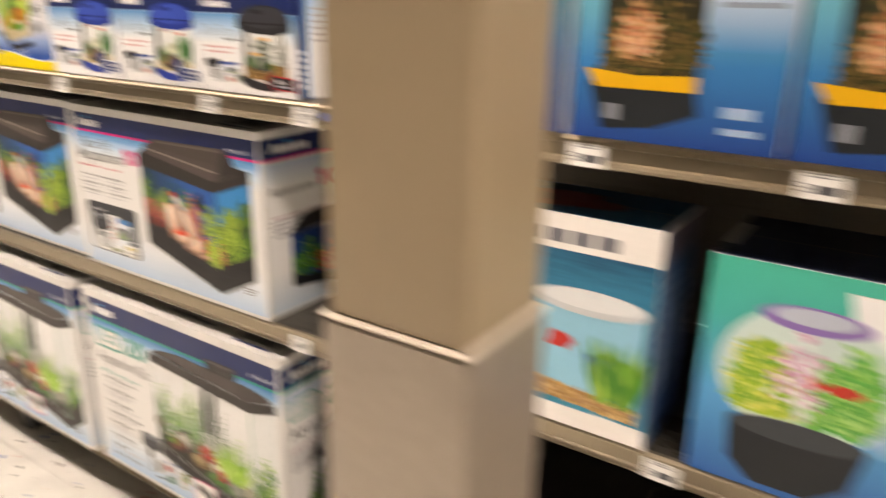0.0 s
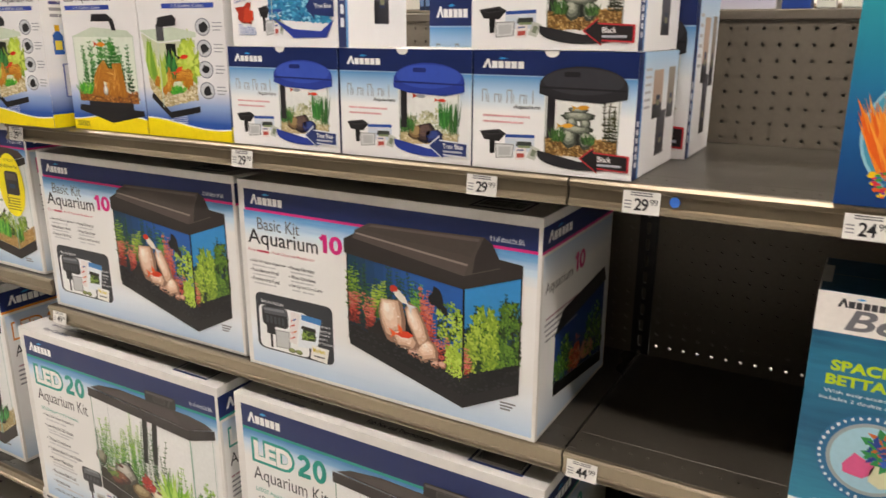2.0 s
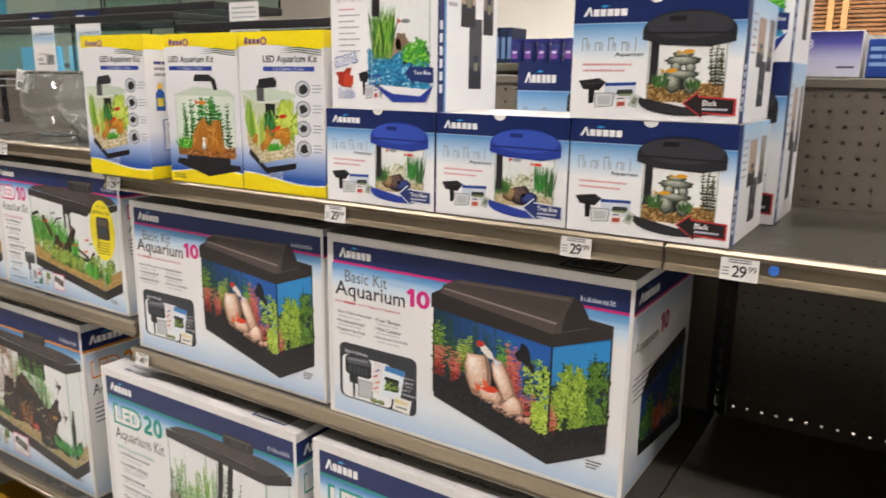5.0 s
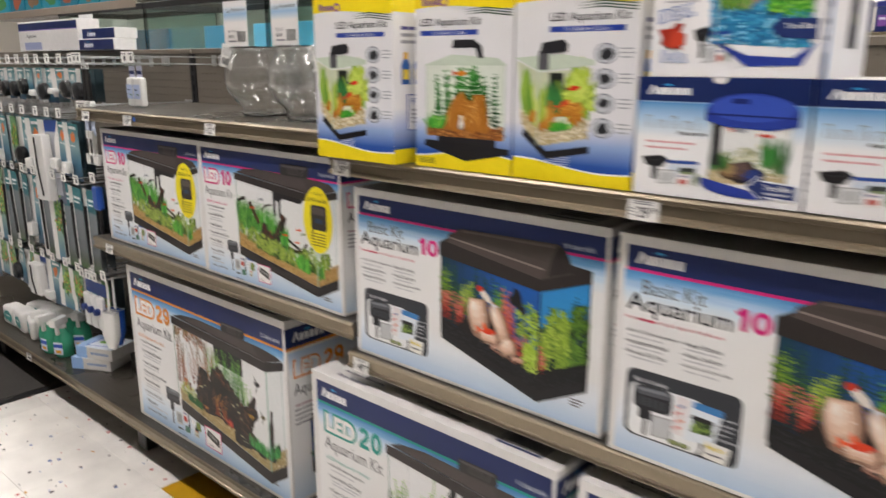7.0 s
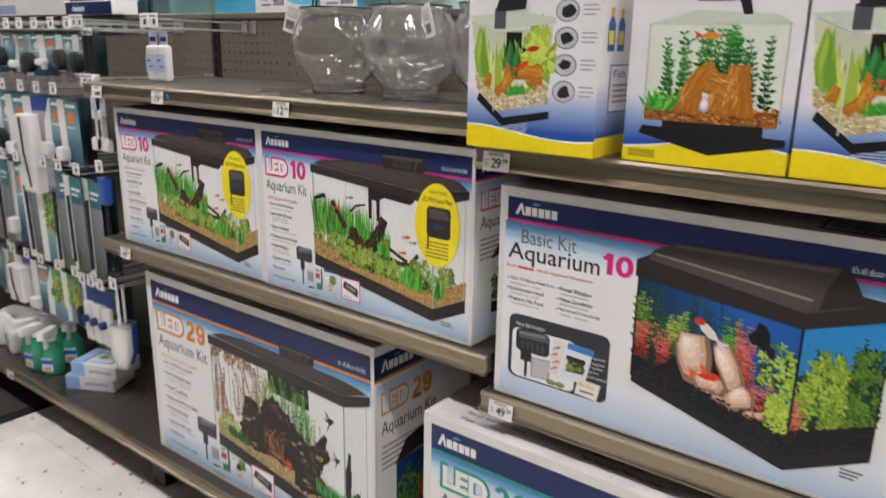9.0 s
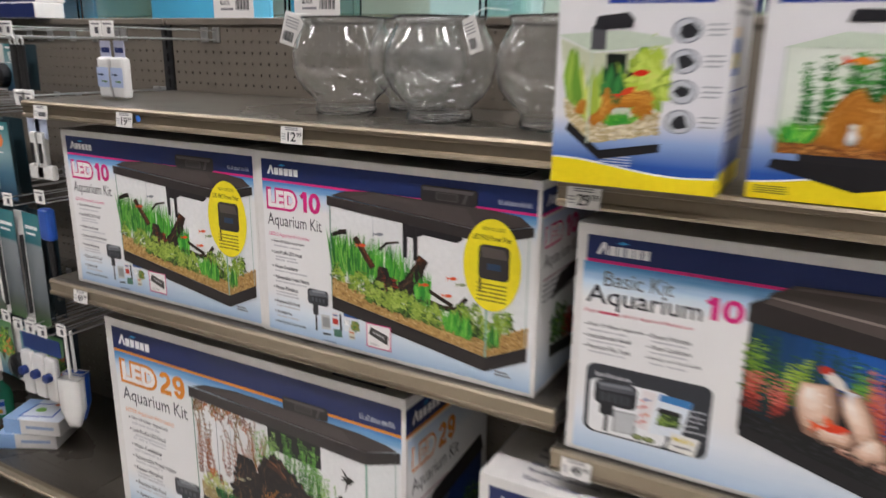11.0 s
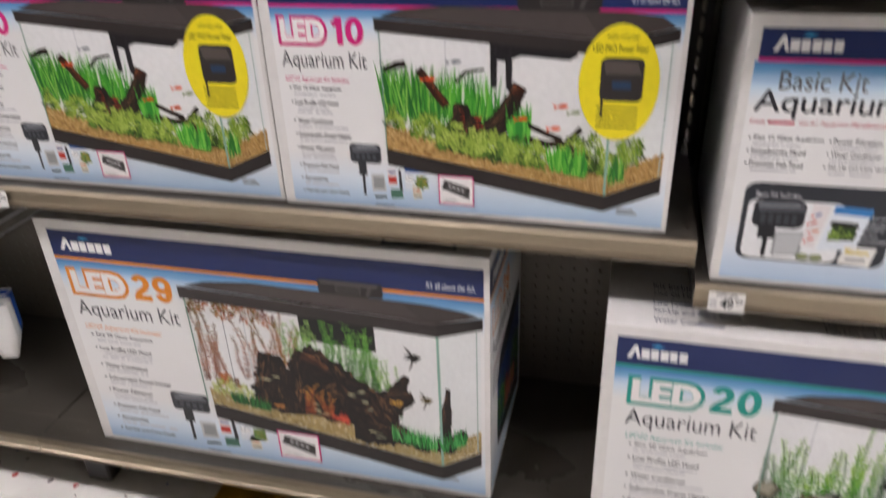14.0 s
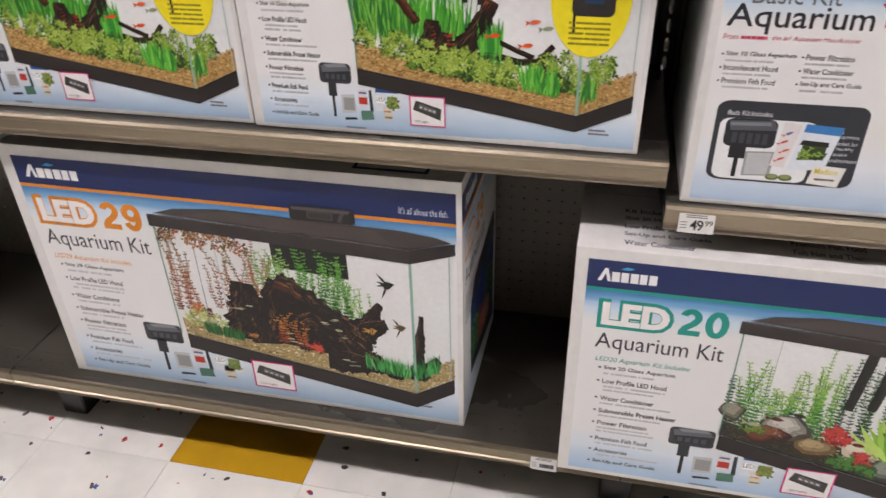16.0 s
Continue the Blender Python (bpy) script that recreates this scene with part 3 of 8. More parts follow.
        # hanging filter, its pipe and the heater under the hood
        sh.poly(P, [(0.517, 0.765), (0.72, 0.74), (0.719, 0.69), (0.70, 0.672), (0.58, 0.685), (0.545, 0.66), (0.522, 0.665)], "1e1c1f", 4)
        sh.poly(P, [(0.527, 0.74), (0.71, 0.72), (0.71, 0.705), (0.527, 0.72)], "343236", 4.2)
        for s, t in ((0.47, 0.66), (0.535, 0.66)):
            a, b = front(s, 0.99), front(s, t)
            sh.drift(P, [a, ((a[0] + b[0]) / 2, (a[1] + b[1]) / 2), b], 0.005, 0.004, 4.1, ("1c1a1d", "262428", "343238"), 0.05)
        bark, red = ("160e0b", "22150f", "332016", "4c3020", "6e4a30"), ("2a120c", "48200f", "6e3418", "94502a", "b06c3c")
        sh.drift(P, [front(0.33, 0.18), front(0.32, 0.34), front(0.33, 0.50)], 0.022, 0.009, 5, bark)
        sh.drift(P, [front(0.25, 0.16), front(0.29, 0.26), front(0.35, 0.30)], 0.012, 0.016, 5, bark)
        sh.drift(P, [front(0.40, 0.20), front(0.38, 0.32), front(0.39, 0.42)], 0.020, 0.008, 5, bark)
        sh.drift(P, [front(0.44, 0.24), front(0.50, 0.40), front(0.55, 0.56), front(0.585, 0.70)], 0.019, 0.0105, 5.4, bark)
        sh.drift(P, [front(0.56, 0.62), front(0.575, 0.67), front(0.585, 0.705)], 0.008, 0.0095, 5.8, red)
        sh.drift(P, [front(0.15, 0.72), front(0.21, 0.60), front(0.265, 0.46)], 0.005, 0.007, 4.8, red)
        sh.drift(P, [front(0.01, 0.68), front(0.06, 0.74), front(0.10, 0.76)], 0.003, 0.005, 4.8, bark)
        sh.drift(P, [front(0.305, 0.66), front(0.35, 0.75), front(0.43, 0.79)], 0.0025, 0.0018, 4.8, bark)
        sh.sprigs(P, front, 0.34, 0.40, 0.24, 0.50, 4, 0.008, ["4a160e", "7a2416", "a03a22"], 5.6, 0.03)
        for pts, a, b in (([(0.50, 0.28), (0.60, 0.31), (0.72, 0.30), (0.80, 0.33), (0.87, 0.46)], 0.005, 0.004), ([(0.62, 0.42), (0.70, 0.38), (0.78, 0.35)], 0.003, 0.004),
                          ([(0.79, 0.33), (0.86, 0.26), (0.98, 0.20)], 0.007, 0.005), ([(0.79, 0.33), (0.77, 0.24), (0.78, 0.14)], 0.006, 0.004)):
            sh.drift(P, [front(*q) for q in pts], a, b, 5.4, bark, 0.12)
        # sand bank rising to the back
        sh.poly(P, [front(*q) for q in ((0, 0), (1, 0), (1, 0.155), (0.86, 0.13), (0.6, 0.125), (0.4, 0.12), (0.24, 0.14), (0.12, 0.18), (0, 0.22))], soil, 2.1)
        sh.pebbles(P, front, 0.004, 0.16, 0.12, 0.21, 220, 0.0021, ground, 2.4)
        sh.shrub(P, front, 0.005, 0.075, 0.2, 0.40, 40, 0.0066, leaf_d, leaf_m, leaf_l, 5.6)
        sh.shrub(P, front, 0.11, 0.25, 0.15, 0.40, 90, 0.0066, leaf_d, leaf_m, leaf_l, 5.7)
        for a, b, lo, hi, n in ((0.22, 0.42, 0.10, 0.36, 190), (0.36, 0.56, 0.09, 0.34, 190), (0.50, 0.71, 0.10, 0.36, 170), (0.78, 1.0, 0.14, 0.44, 170)):
            for q in range(6):
                x, y = front(a + (b - a) * (q + 0.7) / 7.2, lo + 0.05)
                sh.blob(P, x, y, 0.018, 0.028, "28400f", 5.75 + 0.02 * q, 10, 0.3)
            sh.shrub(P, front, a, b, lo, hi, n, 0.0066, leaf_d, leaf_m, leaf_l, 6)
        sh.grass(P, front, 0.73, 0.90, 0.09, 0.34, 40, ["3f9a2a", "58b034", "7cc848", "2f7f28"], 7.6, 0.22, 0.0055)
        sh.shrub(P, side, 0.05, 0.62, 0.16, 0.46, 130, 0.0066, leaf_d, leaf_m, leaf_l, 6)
        sh.grass(P, side, 0.05, 0.35, 0.06, 0.3, 14, lush, 7, 0.2, 0.005)
        for s, t, c in ((0.20, 0.66, "e2542a"), (0.60, 0.46, "e4541e"), (0.78, 0.60, "e4643a"), (0.75, 0.43, "e8602a"), (0.31, 0.82, "8b9098"), (0.84, 0.57, "93a07c")):
            q = front(s, t)
            sh.fish(P, q[0], q[1], 0.017, c, 7.4, 0.15, c)
    elif style == "led29":
        ground, soil = PALE + ["8a7448", "6e5c38", "d2b878"], "a8935f"
        rust = ["5a2a1a", "7a3e26", "96542f", "b06a3e", "a8784a", "7a6a34"]
        fresh = ["2f6424", "3f7a2c", "5f9a38", "82b450", "a0c86c"]
        sh.rect(P, 0.352, 0.354, 0.36, 0.77, "8a8f92", 1.4)
        sh.sprigs(P, front, 0.0, 0.10, 0.24, 0.98, 9, 0.0095, rust, 3, 0.03)
        sh.sprigs(P, front, 0.16, 0.40, 0.34, 0.99, 19, 0.0100, rust, 3, 0.06)
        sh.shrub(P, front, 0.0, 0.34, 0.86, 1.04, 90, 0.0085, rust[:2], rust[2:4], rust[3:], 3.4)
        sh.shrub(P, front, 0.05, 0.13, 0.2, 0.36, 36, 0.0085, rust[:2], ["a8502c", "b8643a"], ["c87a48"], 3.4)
        sh.sprigs(P, front, 0.31, 0.52, 0.55, 0.99, 14, 0.0105, fresh, 3, 0.06)
        pane(sh, P, front, "141a14", 2.4, 0.43, 0.735, 0.80, 1.0)
        sh.sprigs(P, front, 0.50, 0.73, 0.45, 0.99, 26, 0.0110, ["1f4a1c", "2a5c20", "3f7a2c", "5a9a38", "74b048"], 4, 0.05)
        sh.sprigs(P, front, 0.60, 0.84, 0.30, 0.74, 22, 0.0100, fresh, 3.4, 0.05)
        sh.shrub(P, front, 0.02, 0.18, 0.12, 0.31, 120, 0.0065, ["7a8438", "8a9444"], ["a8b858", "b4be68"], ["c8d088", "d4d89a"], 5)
        wood = ("120c09", "1b120d", "281a12", "3a261a", "543826", "7a5438")
        for pts, r0, r1 in (([(0.27, 0.10), (0.27, 0.34), (0.29, 0.62)], 0.046, 0.020), ([(0.34, 0.10), (0.33, 0.32), (0.35, 0.52)], 0.030, 0.018),
                            ([(0.22, 0.14), (0.25, 0.22), (0.30, 0.28)], 0.016, 0.024),
                            ([(0.42, 0.14), (0.43, 0.36), (0.41, 0.56), (0.44, 0.68)], 0.040, 0.022),
                            ([(0.41, 0.64), (0.50, 0.58), (0.60, 0.46), (0.70, 0.34), (0.76, 0.24)], 0.034, 0.036),
                            ([(0.46, 0.30), (0.58, 0.32), (0.68, 0.22), (0.80, 0.16)], 0.046, 0.030),
                            ([(0.60, 0.12), (0.70, 0.14), (0.84, 0.16), (0.95, 0.13)], 0.034, 0.014),
                            ([(0.70, 0.20), (0.76, 0.34), (0.80, 0.44), (0.88, 0.51)], 0.040, 0.012), ([(0.76, 0.40), (0.81, 0.52), (0.86, 0.655)], 0.026, 0.006)):
            sh.drift(P, [front(*q) for q in pts], r0, r1, 5 + 0.1 * sh.rng.random(), wood)
        sh.drift(P, [front(0.415, 0.66), front(0.47, 0.64), front(0.52, 0.58)], 0.010, 0.006, 5.7, ("3a2014", "5c3420", "7c4a2c", "9a6440"), 0.15)
        for pts, r0, r1 in (([(0.08, 0.10), (0.12, 0.34), (0.2, 0.60)], 0.018, 0.005), ([(0.15, 0.12), (0.35, 0.18), (0.6, 0.22)], 0.016, 0.008)):
            sh.drift(P, [side(*q) for q in pts], r0, r1, 6, wood)
        for s, t, m in ((0.27, 0.40, 5), (0.62, 0.43, 4), (0.48, 0.22, 4), (0.72, 0.11, 4), (0.66, 0.36, 3)):
            for k in range(m):
                q = front(s + sh.rng.uniform(-0.04, 0.04), t + sh.rng.uniform(-0.04, 0.04))
                sh.blob(P, q[0], q[1], 0.010, 0.003, sh.rng.choice(["b8b48e", "8f9278", "d0c89c"]), 6.9, 7, 0.3)
        sh.sprigs(P, front, 0.40, 0.53, 0.16, 0.44, 9, 0.0095, ["7a2a16", "9a4a20", "b8682c", "c88a3c"], 6.4, 0.05)
        sh.shrub(P, front, 0.515, 0.58, 0.14, 0.24, 26, 0.008, ["7a1e14"], ["b83a2a"], ["d05038"], 6.6)
        sh.grass(P, front, 0.09, 0.24, 0.06, 0.19, 90, ["1f5a24", "2f7a34", "184a1c"], 6.5, 0.25, 0.0035)
        sh.grass(P, front, 0.77, 0.98, 0.10, 0.27, 46, ["2f8a3a", "4aa850", "1f6a2c", "6ac068"], 7, 0.4, 0.0042)
        sh.grass(P, side, 0.05, 0.6, 0.1, 0.28, 26, ["2f8a3a", "4aa850", "1f6a2c"], 7, 0.4, 0.0045)
        sh.poly(P, [front(*q) for q in ((0, 0), (1, 0), (1, 0.17), (0.8, 0.12), (0.55, 0.18), (0.3, 0.11), (0.1, 0.12), (0, 0.16))], soil, 2.1)
        for u, v2, ln, c in ((0.805, 0.598, 0.040, "1d1b17"), (0.833, 0.425, 0.032, "6a5a2c"), (0.755, 0.395, 0.034, "c8963c"), (0.455, 0.305, 0.026, "c8803c")):
            sh.blob(P, u, v2, ln / w * 0.26, ln / h * 0.22, c, 7, 9, 0.15)
            for ang, k, wd in ((2.3, 0.8, 0.14), (4.3, 0.85, 0.12), (3.3, 0.6, 0.12), (2.9, 0.6, 0.12), (0.2, 0.4, 0.24)):
                sh.leaf(P, (u, v2), ln * k, ang, ln * wd, "24211a" if ang in (2.3, 4.3) else c, 7.2)
            if c != "1d1b17":
                for k in (-0.12, 0.04):
                    sh.rect(P, u + k * ln / w, u + (k + 0.07) * ln / w, v2 - 0.16 * ln / h, v2 + 0.16 * ln / h, "2a251a", 7.4)
    else:
        ground, soil = ["2c2a1c", "3a3826", "23241a", "4a4430"], "25251a"
        vine = ["24551c", "357024", "4f9234", "78b248", "a4cc5c"]
        thin = ["1f3f20", "2c5228", "3d6a34"]
        for s0, s1, t1, m, c in ((0.01, 0.05, 0.70, 3, thin), (0.06, 0.13, 0.82, 9, vine), (0.14, 0.24, 0.60, 11, vine), (0.25, 0.33, 0.76, 9, vine), (0.34, 0.46, 0.98, 15, vine), (0.47, 0.60, 0.94, 9, thin), (0.60, 0.74, 0.9, 6, thin), (0.8, 0.97, 0.7, 9, vine)):
            sh.sprigs(P, front, s0, s1, 0.16, t1, m, 0.0105, c, 3, 0.04)
        for s, t, r, q2, cs in ((0.03, 0.27, 0.028, 1.5, ("4a483c", "77735f", "a09b88")), (0.27, 0.24, 0.058, 0.95, ("4a4840", "8a867c", "b4b0a6", "d0ccc4")), (0.42, 0.13, 0.062, 0.8, ("3a2c1a", "6f5a36", "94805a", "b09c74")),
                                (0.20, 0.15, 0.050, 0.75, ("3a1c12", "5f3320", "84502f")), (0.17, 0.09, 0.036, 0.7, ("3a1a12", "5a2c1c", "74402a")), (0.62, 0.20, 0.066, 1.0, ("5a5246", "a39a86", "cfc6b0", "e2dcc8")), (0.80, 0.12, 0.07, 0.9, ("3a3e36", "6a7066", "90968a")), (0.92, 0.18, 0.045, 1.0, ("5a564c", "948e80", "b5ae9e"))):
            p = front(s, t)
            sh.rock(P, p[0], p[1], r, r * q2, cs, 5 + (0.30 - t) * 3)
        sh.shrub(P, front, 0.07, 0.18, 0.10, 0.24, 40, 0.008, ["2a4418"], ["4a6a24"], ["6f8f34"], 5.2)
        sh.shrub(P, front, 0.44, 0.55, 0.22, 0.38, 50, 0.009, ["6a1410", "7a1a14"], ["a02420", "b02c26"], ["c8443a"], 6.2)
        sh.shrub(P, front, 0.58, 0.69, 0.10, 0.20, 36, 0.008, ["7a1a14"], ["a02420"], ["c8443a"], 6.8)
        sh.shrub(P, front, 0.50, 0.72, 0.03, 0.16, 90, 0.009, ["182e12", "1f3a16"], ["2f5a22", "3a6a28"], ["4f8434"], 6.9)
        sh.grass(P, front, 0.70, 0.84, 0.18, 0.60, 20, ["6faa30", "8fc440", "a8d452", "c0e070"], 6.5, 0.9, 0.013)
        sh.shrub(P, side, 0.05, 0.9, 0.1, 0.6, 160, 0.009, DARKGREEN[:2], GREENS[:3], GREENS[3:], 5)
        for s, t in ((0.50, 0.52), (0.60, 0.56)):
            a, b = front(s + 0.03, 0.99), front(s, t)
            sh.drift(P, [a, ((a[0] + b[0]) / 2, (a[1] + b[1]) / 2), b], 0.0085, 0.0075, 3.9, ("1f201c", "2b2c27", "3a3b34"), 0.05)
        for s, t, c in ((0.22, 0.30, "5a2a20"), (0.31, 0.38, "2a2a2e"), (0.60, 0.26, "6a2a20"), (0.74, 0.40, "4a4038"), (0.13, 0.20, "b8b09a")):
            q = front(s, t)
            sh.fish(P, q[0], q[1], 0.022, c, 7, -0.1, c)
    pane(sh, P, front, soil, 2, 0, 1, 0, 0.15)
    pane(sh, P, side, soil, 2, 0, 1, 0, 0.17)
    sh.pebbles(P, front, 0.004, 0.996, 0.0, 0.165, 1100, 0.0021, ground, 2.2)
    sh.pebbles(P, side, 0.01, 0.99, 0.0, 0.185, 320, 0.0021, ground, 2.2)
    under = 0.068
    sh.poly(P, [bl, bc, (bc[0], bc[1] - under), (bl[0], bl[1] - under)], "2b2523", 8)
    sh.poly(P, [bc, br, (br[0], br[1] - under), (bc[0], bc[1] - under)], "241f1e", 8.3)
    sh.rect(P, bc[0] - 0.0035, bc[0] + 0.0035, bc[1], tc[1], "8fb7a6", 8)
    sh.rect(P, tl[0], tl[0] + 0.003, bl[1], tl[1], "6f9484", 8)
    sh.rect(P, tr[0] - 0.012, tr[0] - 0.009, br[1], tr[1], "a9bdb6", 8)
    # hood: front edge, lid and a small driver housing on top
    le, re = tl[0] - 0.008, tr[0] + 0.006
    lid = [(le + 0.015, tl[1] + 0.05), (bc[0], tc[1] + 0.045), (re - 0.01, tr[1] + 0.042), (re - 0.05, hood_top - 0.025), (re - 0.14, hood_top - 0.012), (le + 0.16, hood_top), (le + 0.06, hood_top - 0.015)]
    sh.poly(P, [(le, tl[1] + 0.045), (le, tl[1] - 0.003), (bc[0], tc[1] - 0.008), (re, tr[1] - 0.003), (re, tr[1] + 0.04), (bc[0], tc[1] + 0.045)], "332d2c", 9)
    sh.poly(P, [(bc[0], tc[1] - 0.008), (re, tr[1] - 0.003), (re, tr[1] + 0.04), (bc[0], tc[1] + 0.045)], "2a2524", 9.1)
    sh.poly(P, lid, "433c3a", 9.4)
    sh.poly(P, [(le + 0.07, tl[1] + 0.052), (bc[0] - 0.04, tc[1] + 0.058), (bc[0] - 0.08, hood_top - 0.02), (le + 0.18, hood_top - 0.004)], "4c4543", 9.6)
    sh.poly(P, [(le, tl[1] + 0.045), (bc[0], tc[1] + 0.045), (bc[0], tc[1] + 0.041), (le, tl[1] + 0.041)], "5c5553", 9.7)
    d0, d1, d2, d3 = drive
    dw, dh = d1 - d0, d3 - d2
    sh.rounded(P, d0, d1, d2, d3, 0.006, "2b2827", 10)
    sh.poly(P, [(d0 + dw * 0.03, d3 - dh * 0.1), (d1 - dw * 0.06, d3 - dh * 0.1), (d1 - dw * 0.1, d3 - dh * 0.32), (d0 + dw * 0.05, d3 - dh * 0.3)], "565150", 10.3)
    sh.rounded(P, d0 + dw * 0.26, d0 + dw * 0.66, d2 + dh * 0.15, d2 + dh * 0.66, 0.003, "454140", 10.4)
    sh.rounded(P, d0 + dw * 0.29, d0 + dw * 0.63, d2 + dh * 0.22, d2 + dh * 0.58, 0.002, "393534", 10.6)
    sh.poly(P, [(d0 + dw * 0.72, d2 + dh * 0.1), (d0 + dw * 0.78, d2 + dh * 0.1), (d0 + dw * 0.84, d3 - dh * 0.3), (d0 + dw * 0.78, d3 - dh * 0.3)], "4a4645", 10.5)
    # accessories
    sh.rounded("filter_picture", 0.178, 0.252, 0.19, 0.275, 0.006, "3a3c41", 2)
    sh.poly("filter_picture", [(0.183, 0.262), (0.24, 0.272), (0.25, 0.245), (0.186, 0.235)], "63666c", 2.4)
    sh.poly("filter_picture", [(0.186, 0.235), (0.25, 0.245), (0.247, 0.20), (0.19, 0.20)], "2c2e33", 2.3)
    for k in range(4):
        sh.poly("filter_picture", [(0.192 + 0.013 * k, 0.228), (0.2 + 0.013 * k, 0.23), (0.2 + 0.013 * k, 0.208), (0.192 + 0.013 * k, 0.207)], "4a4d53", 2.5)
    sh.poly("filter_picture", [(0.19, 0.268), (0.236, 0.276), (0.245, 0.262), (0.198, 0.255)], "868a90", 2.6)
    sh.rect("filter_picture", 0.196, 0.215, 0.135, 0.2, "2f3135", 2)
    sh.rect("filter_picture", 0.203, 0.209, 0.045, 0.14, "2a2b30", 2)
    for q, (u, v2, a, b, c) in enumerate(((0.225, 0.065, 0.034, 0.085, "c5c8c9"), (0.265, 0.095, 0.022, 0.08, "e3dcdc"), (0.292, 0.075, 0.008, 0.10, "2d2d32"), (0.306, 0.085, 0.058, 0.10, "dfe5ec"), (0.325, 0.045, 0.022, 0.07, "d9d5c4"), (0.23, 0.035, 0.03, 0.015, "2b2b2e"), (0.27, 0.04, 0.03, 0.045, "4f7a68"))):
        sh.poly("leaflet_picture#%d" % q, [(u, v2), (u + a, v2 + 0.006), (u + a - 0.003, v2 + b), (u - 0.001, v2 + b - 0.004)], c, 2.6)
    sh.rect("leaflet_picture#0", 0.229, 0.255, 0.08, 0.135, "9a9c9c", 3)
    sh.rect("leaflet_picture#1", 0.266, 0.286, 0.11, 0.14, "c0392b", 3)
    sh.rect("leaflet_picture#3", 0.307, 0.362, 0.165, 0.183, "1f4f94", 3)
    sh.rect("leaflet_picture#3", 0.335, 0.36, 0.10, 0.15, "6f8a4a", 3)
    sh.rect("leaflet_picture#3", 0.308, 0.328, 0.12, 0.15, "ffffff", 3.4)
    sh.text("leaflet_picture#3", "LED", 0.309, 0.328, 0.128, 0.148, "6a7480", 3.6)
    sh.bush("leaflet_picture#3", quad((0.335, 0.10), (0.36, 0.10), (0.36, 0.15), (0.335, 0.15)), 0, 1, 0, 1, 30, 0.004, ["3f6a2a", "b8963c", "88a848"], 3.4)
    sh.fish("leaflet_picture#4", 0.337, 0.085, 0.008, "c8642a", 3.2)
    sh.bars("leaflet_picture#4", 0.327, 0.345, 0.055, 0.008, "8a8478", 3.2, 2)
    sh.bars("leaflet_picture#1", 0.267, 0.285, 0.155, 0.008, "3a5a9c", 3.2, 2)
    sh.rect("lamp_picture", 0.362, 0.452, 0.035, 0.165, MAGENTA, 2)
    sh.rect("lamp_picture", 0.365, 0.449, 0.04, 0.16, "f3f1f0", 2.5)
    sh.poly("lamp_picture", [(0.37, 0.105), (0.378, 0.145), (0.442, 0.115), (0.44, 0.065)], "3c3a39", 3)
    sh.poly("lamp_picture", [(0.385, 0.112), (0.388, 0.132), (0.43, 0.108), (0.429, 0.09)], "6a6765", 3.5)
    for k in range(4):
        sh.poly("lamp_picture", [(0.388 + 0.011 * k, 0.121 - 0.005 * k), (0.394 + 0.011 * k, 0.118 - 0.005 * k), (0.394 + 0.011 * k, 0.112 - 0.005 * k), (0.388 + 0.011 * k, 0.115 - 0.005 * k)], "d8d8dc", 3.8)
    sh.text("lamp_picture", "LED Lights", 0.375, 0.41, 0.047, 0.06, TEXTGREY, 3)
    sh.bars("fine_print", 0.22, 0.27, 0.022, 0.008, "7d8fa8", 2, 3)
    sh.bars("fine_print", 0.85, 0.9, 0.085, 0.008, "7a7a82", 2, 3)
    sh.bars("fine_print", 0.85, 0.91, 0.07, 0.008, "7a7a82", 2, 3)
    first, wide = {"led10": (0.034, 0.993), "led29": (0.036, 1.17), "led20": (0.047, 1.31)}[style]
    left = lambda u: first + (u - 0.04) * wide if u < 0.5 else u
    for name in ("title", "number", "subtitle", "fine_print"):
        sh.shift(name, left)
    sh.shift("filter_picture", lambda u: left(u) - 0.008, 0.025)
    sh.shift("leaflet_picture", lambda u: left(u) - 0.008, 0.022, 0.3)
    sh.shift("lamp_picture", lambda u: left(u) + 0.02, 0.02, 9)
    if style == "led10":
        B = "round_badge"
        sh.oval(B, 0.815, 0.565, 0.084, 0.215, "f2e21a", 10.5, 40)
        sh.rounded(B, 0.775, 0.865, 0.50, 0.66, 0.008, "35302e", 11)
        sh.poly(B, [(0.78, 0.65), (0.85, 0.645), (0.86, 0.60), (0.785, 0.60)], "57504c", 11.3)
        sh.rect(B, 0.80, 0.84, 0.545, 0.575, "27405f", 11.6)
        sh.rect(B, 0.778, 0.784, 0.44, 0.51, "2b2726", 11)
        sh.text(B, "NOW INCLUDES", 0.785, 0.85, 0.725, 0.742, "5a5416", 11)
        sh.text(B, "LED PRO Power Filter", 0.757, 0.87, 0.68, 0.705, "3a350e", 11, bold=0.01)
        for key in [B]:
            sh.shift(key, lambda u: 0.83 + (u - 0.815) * 1.25, 0.028)
        for k in range(5):
            sh.bars(B, 0.775, 0.885, 0.50 - k * 0.019, 0.008, "8c831a", 11, 5)
    return sh


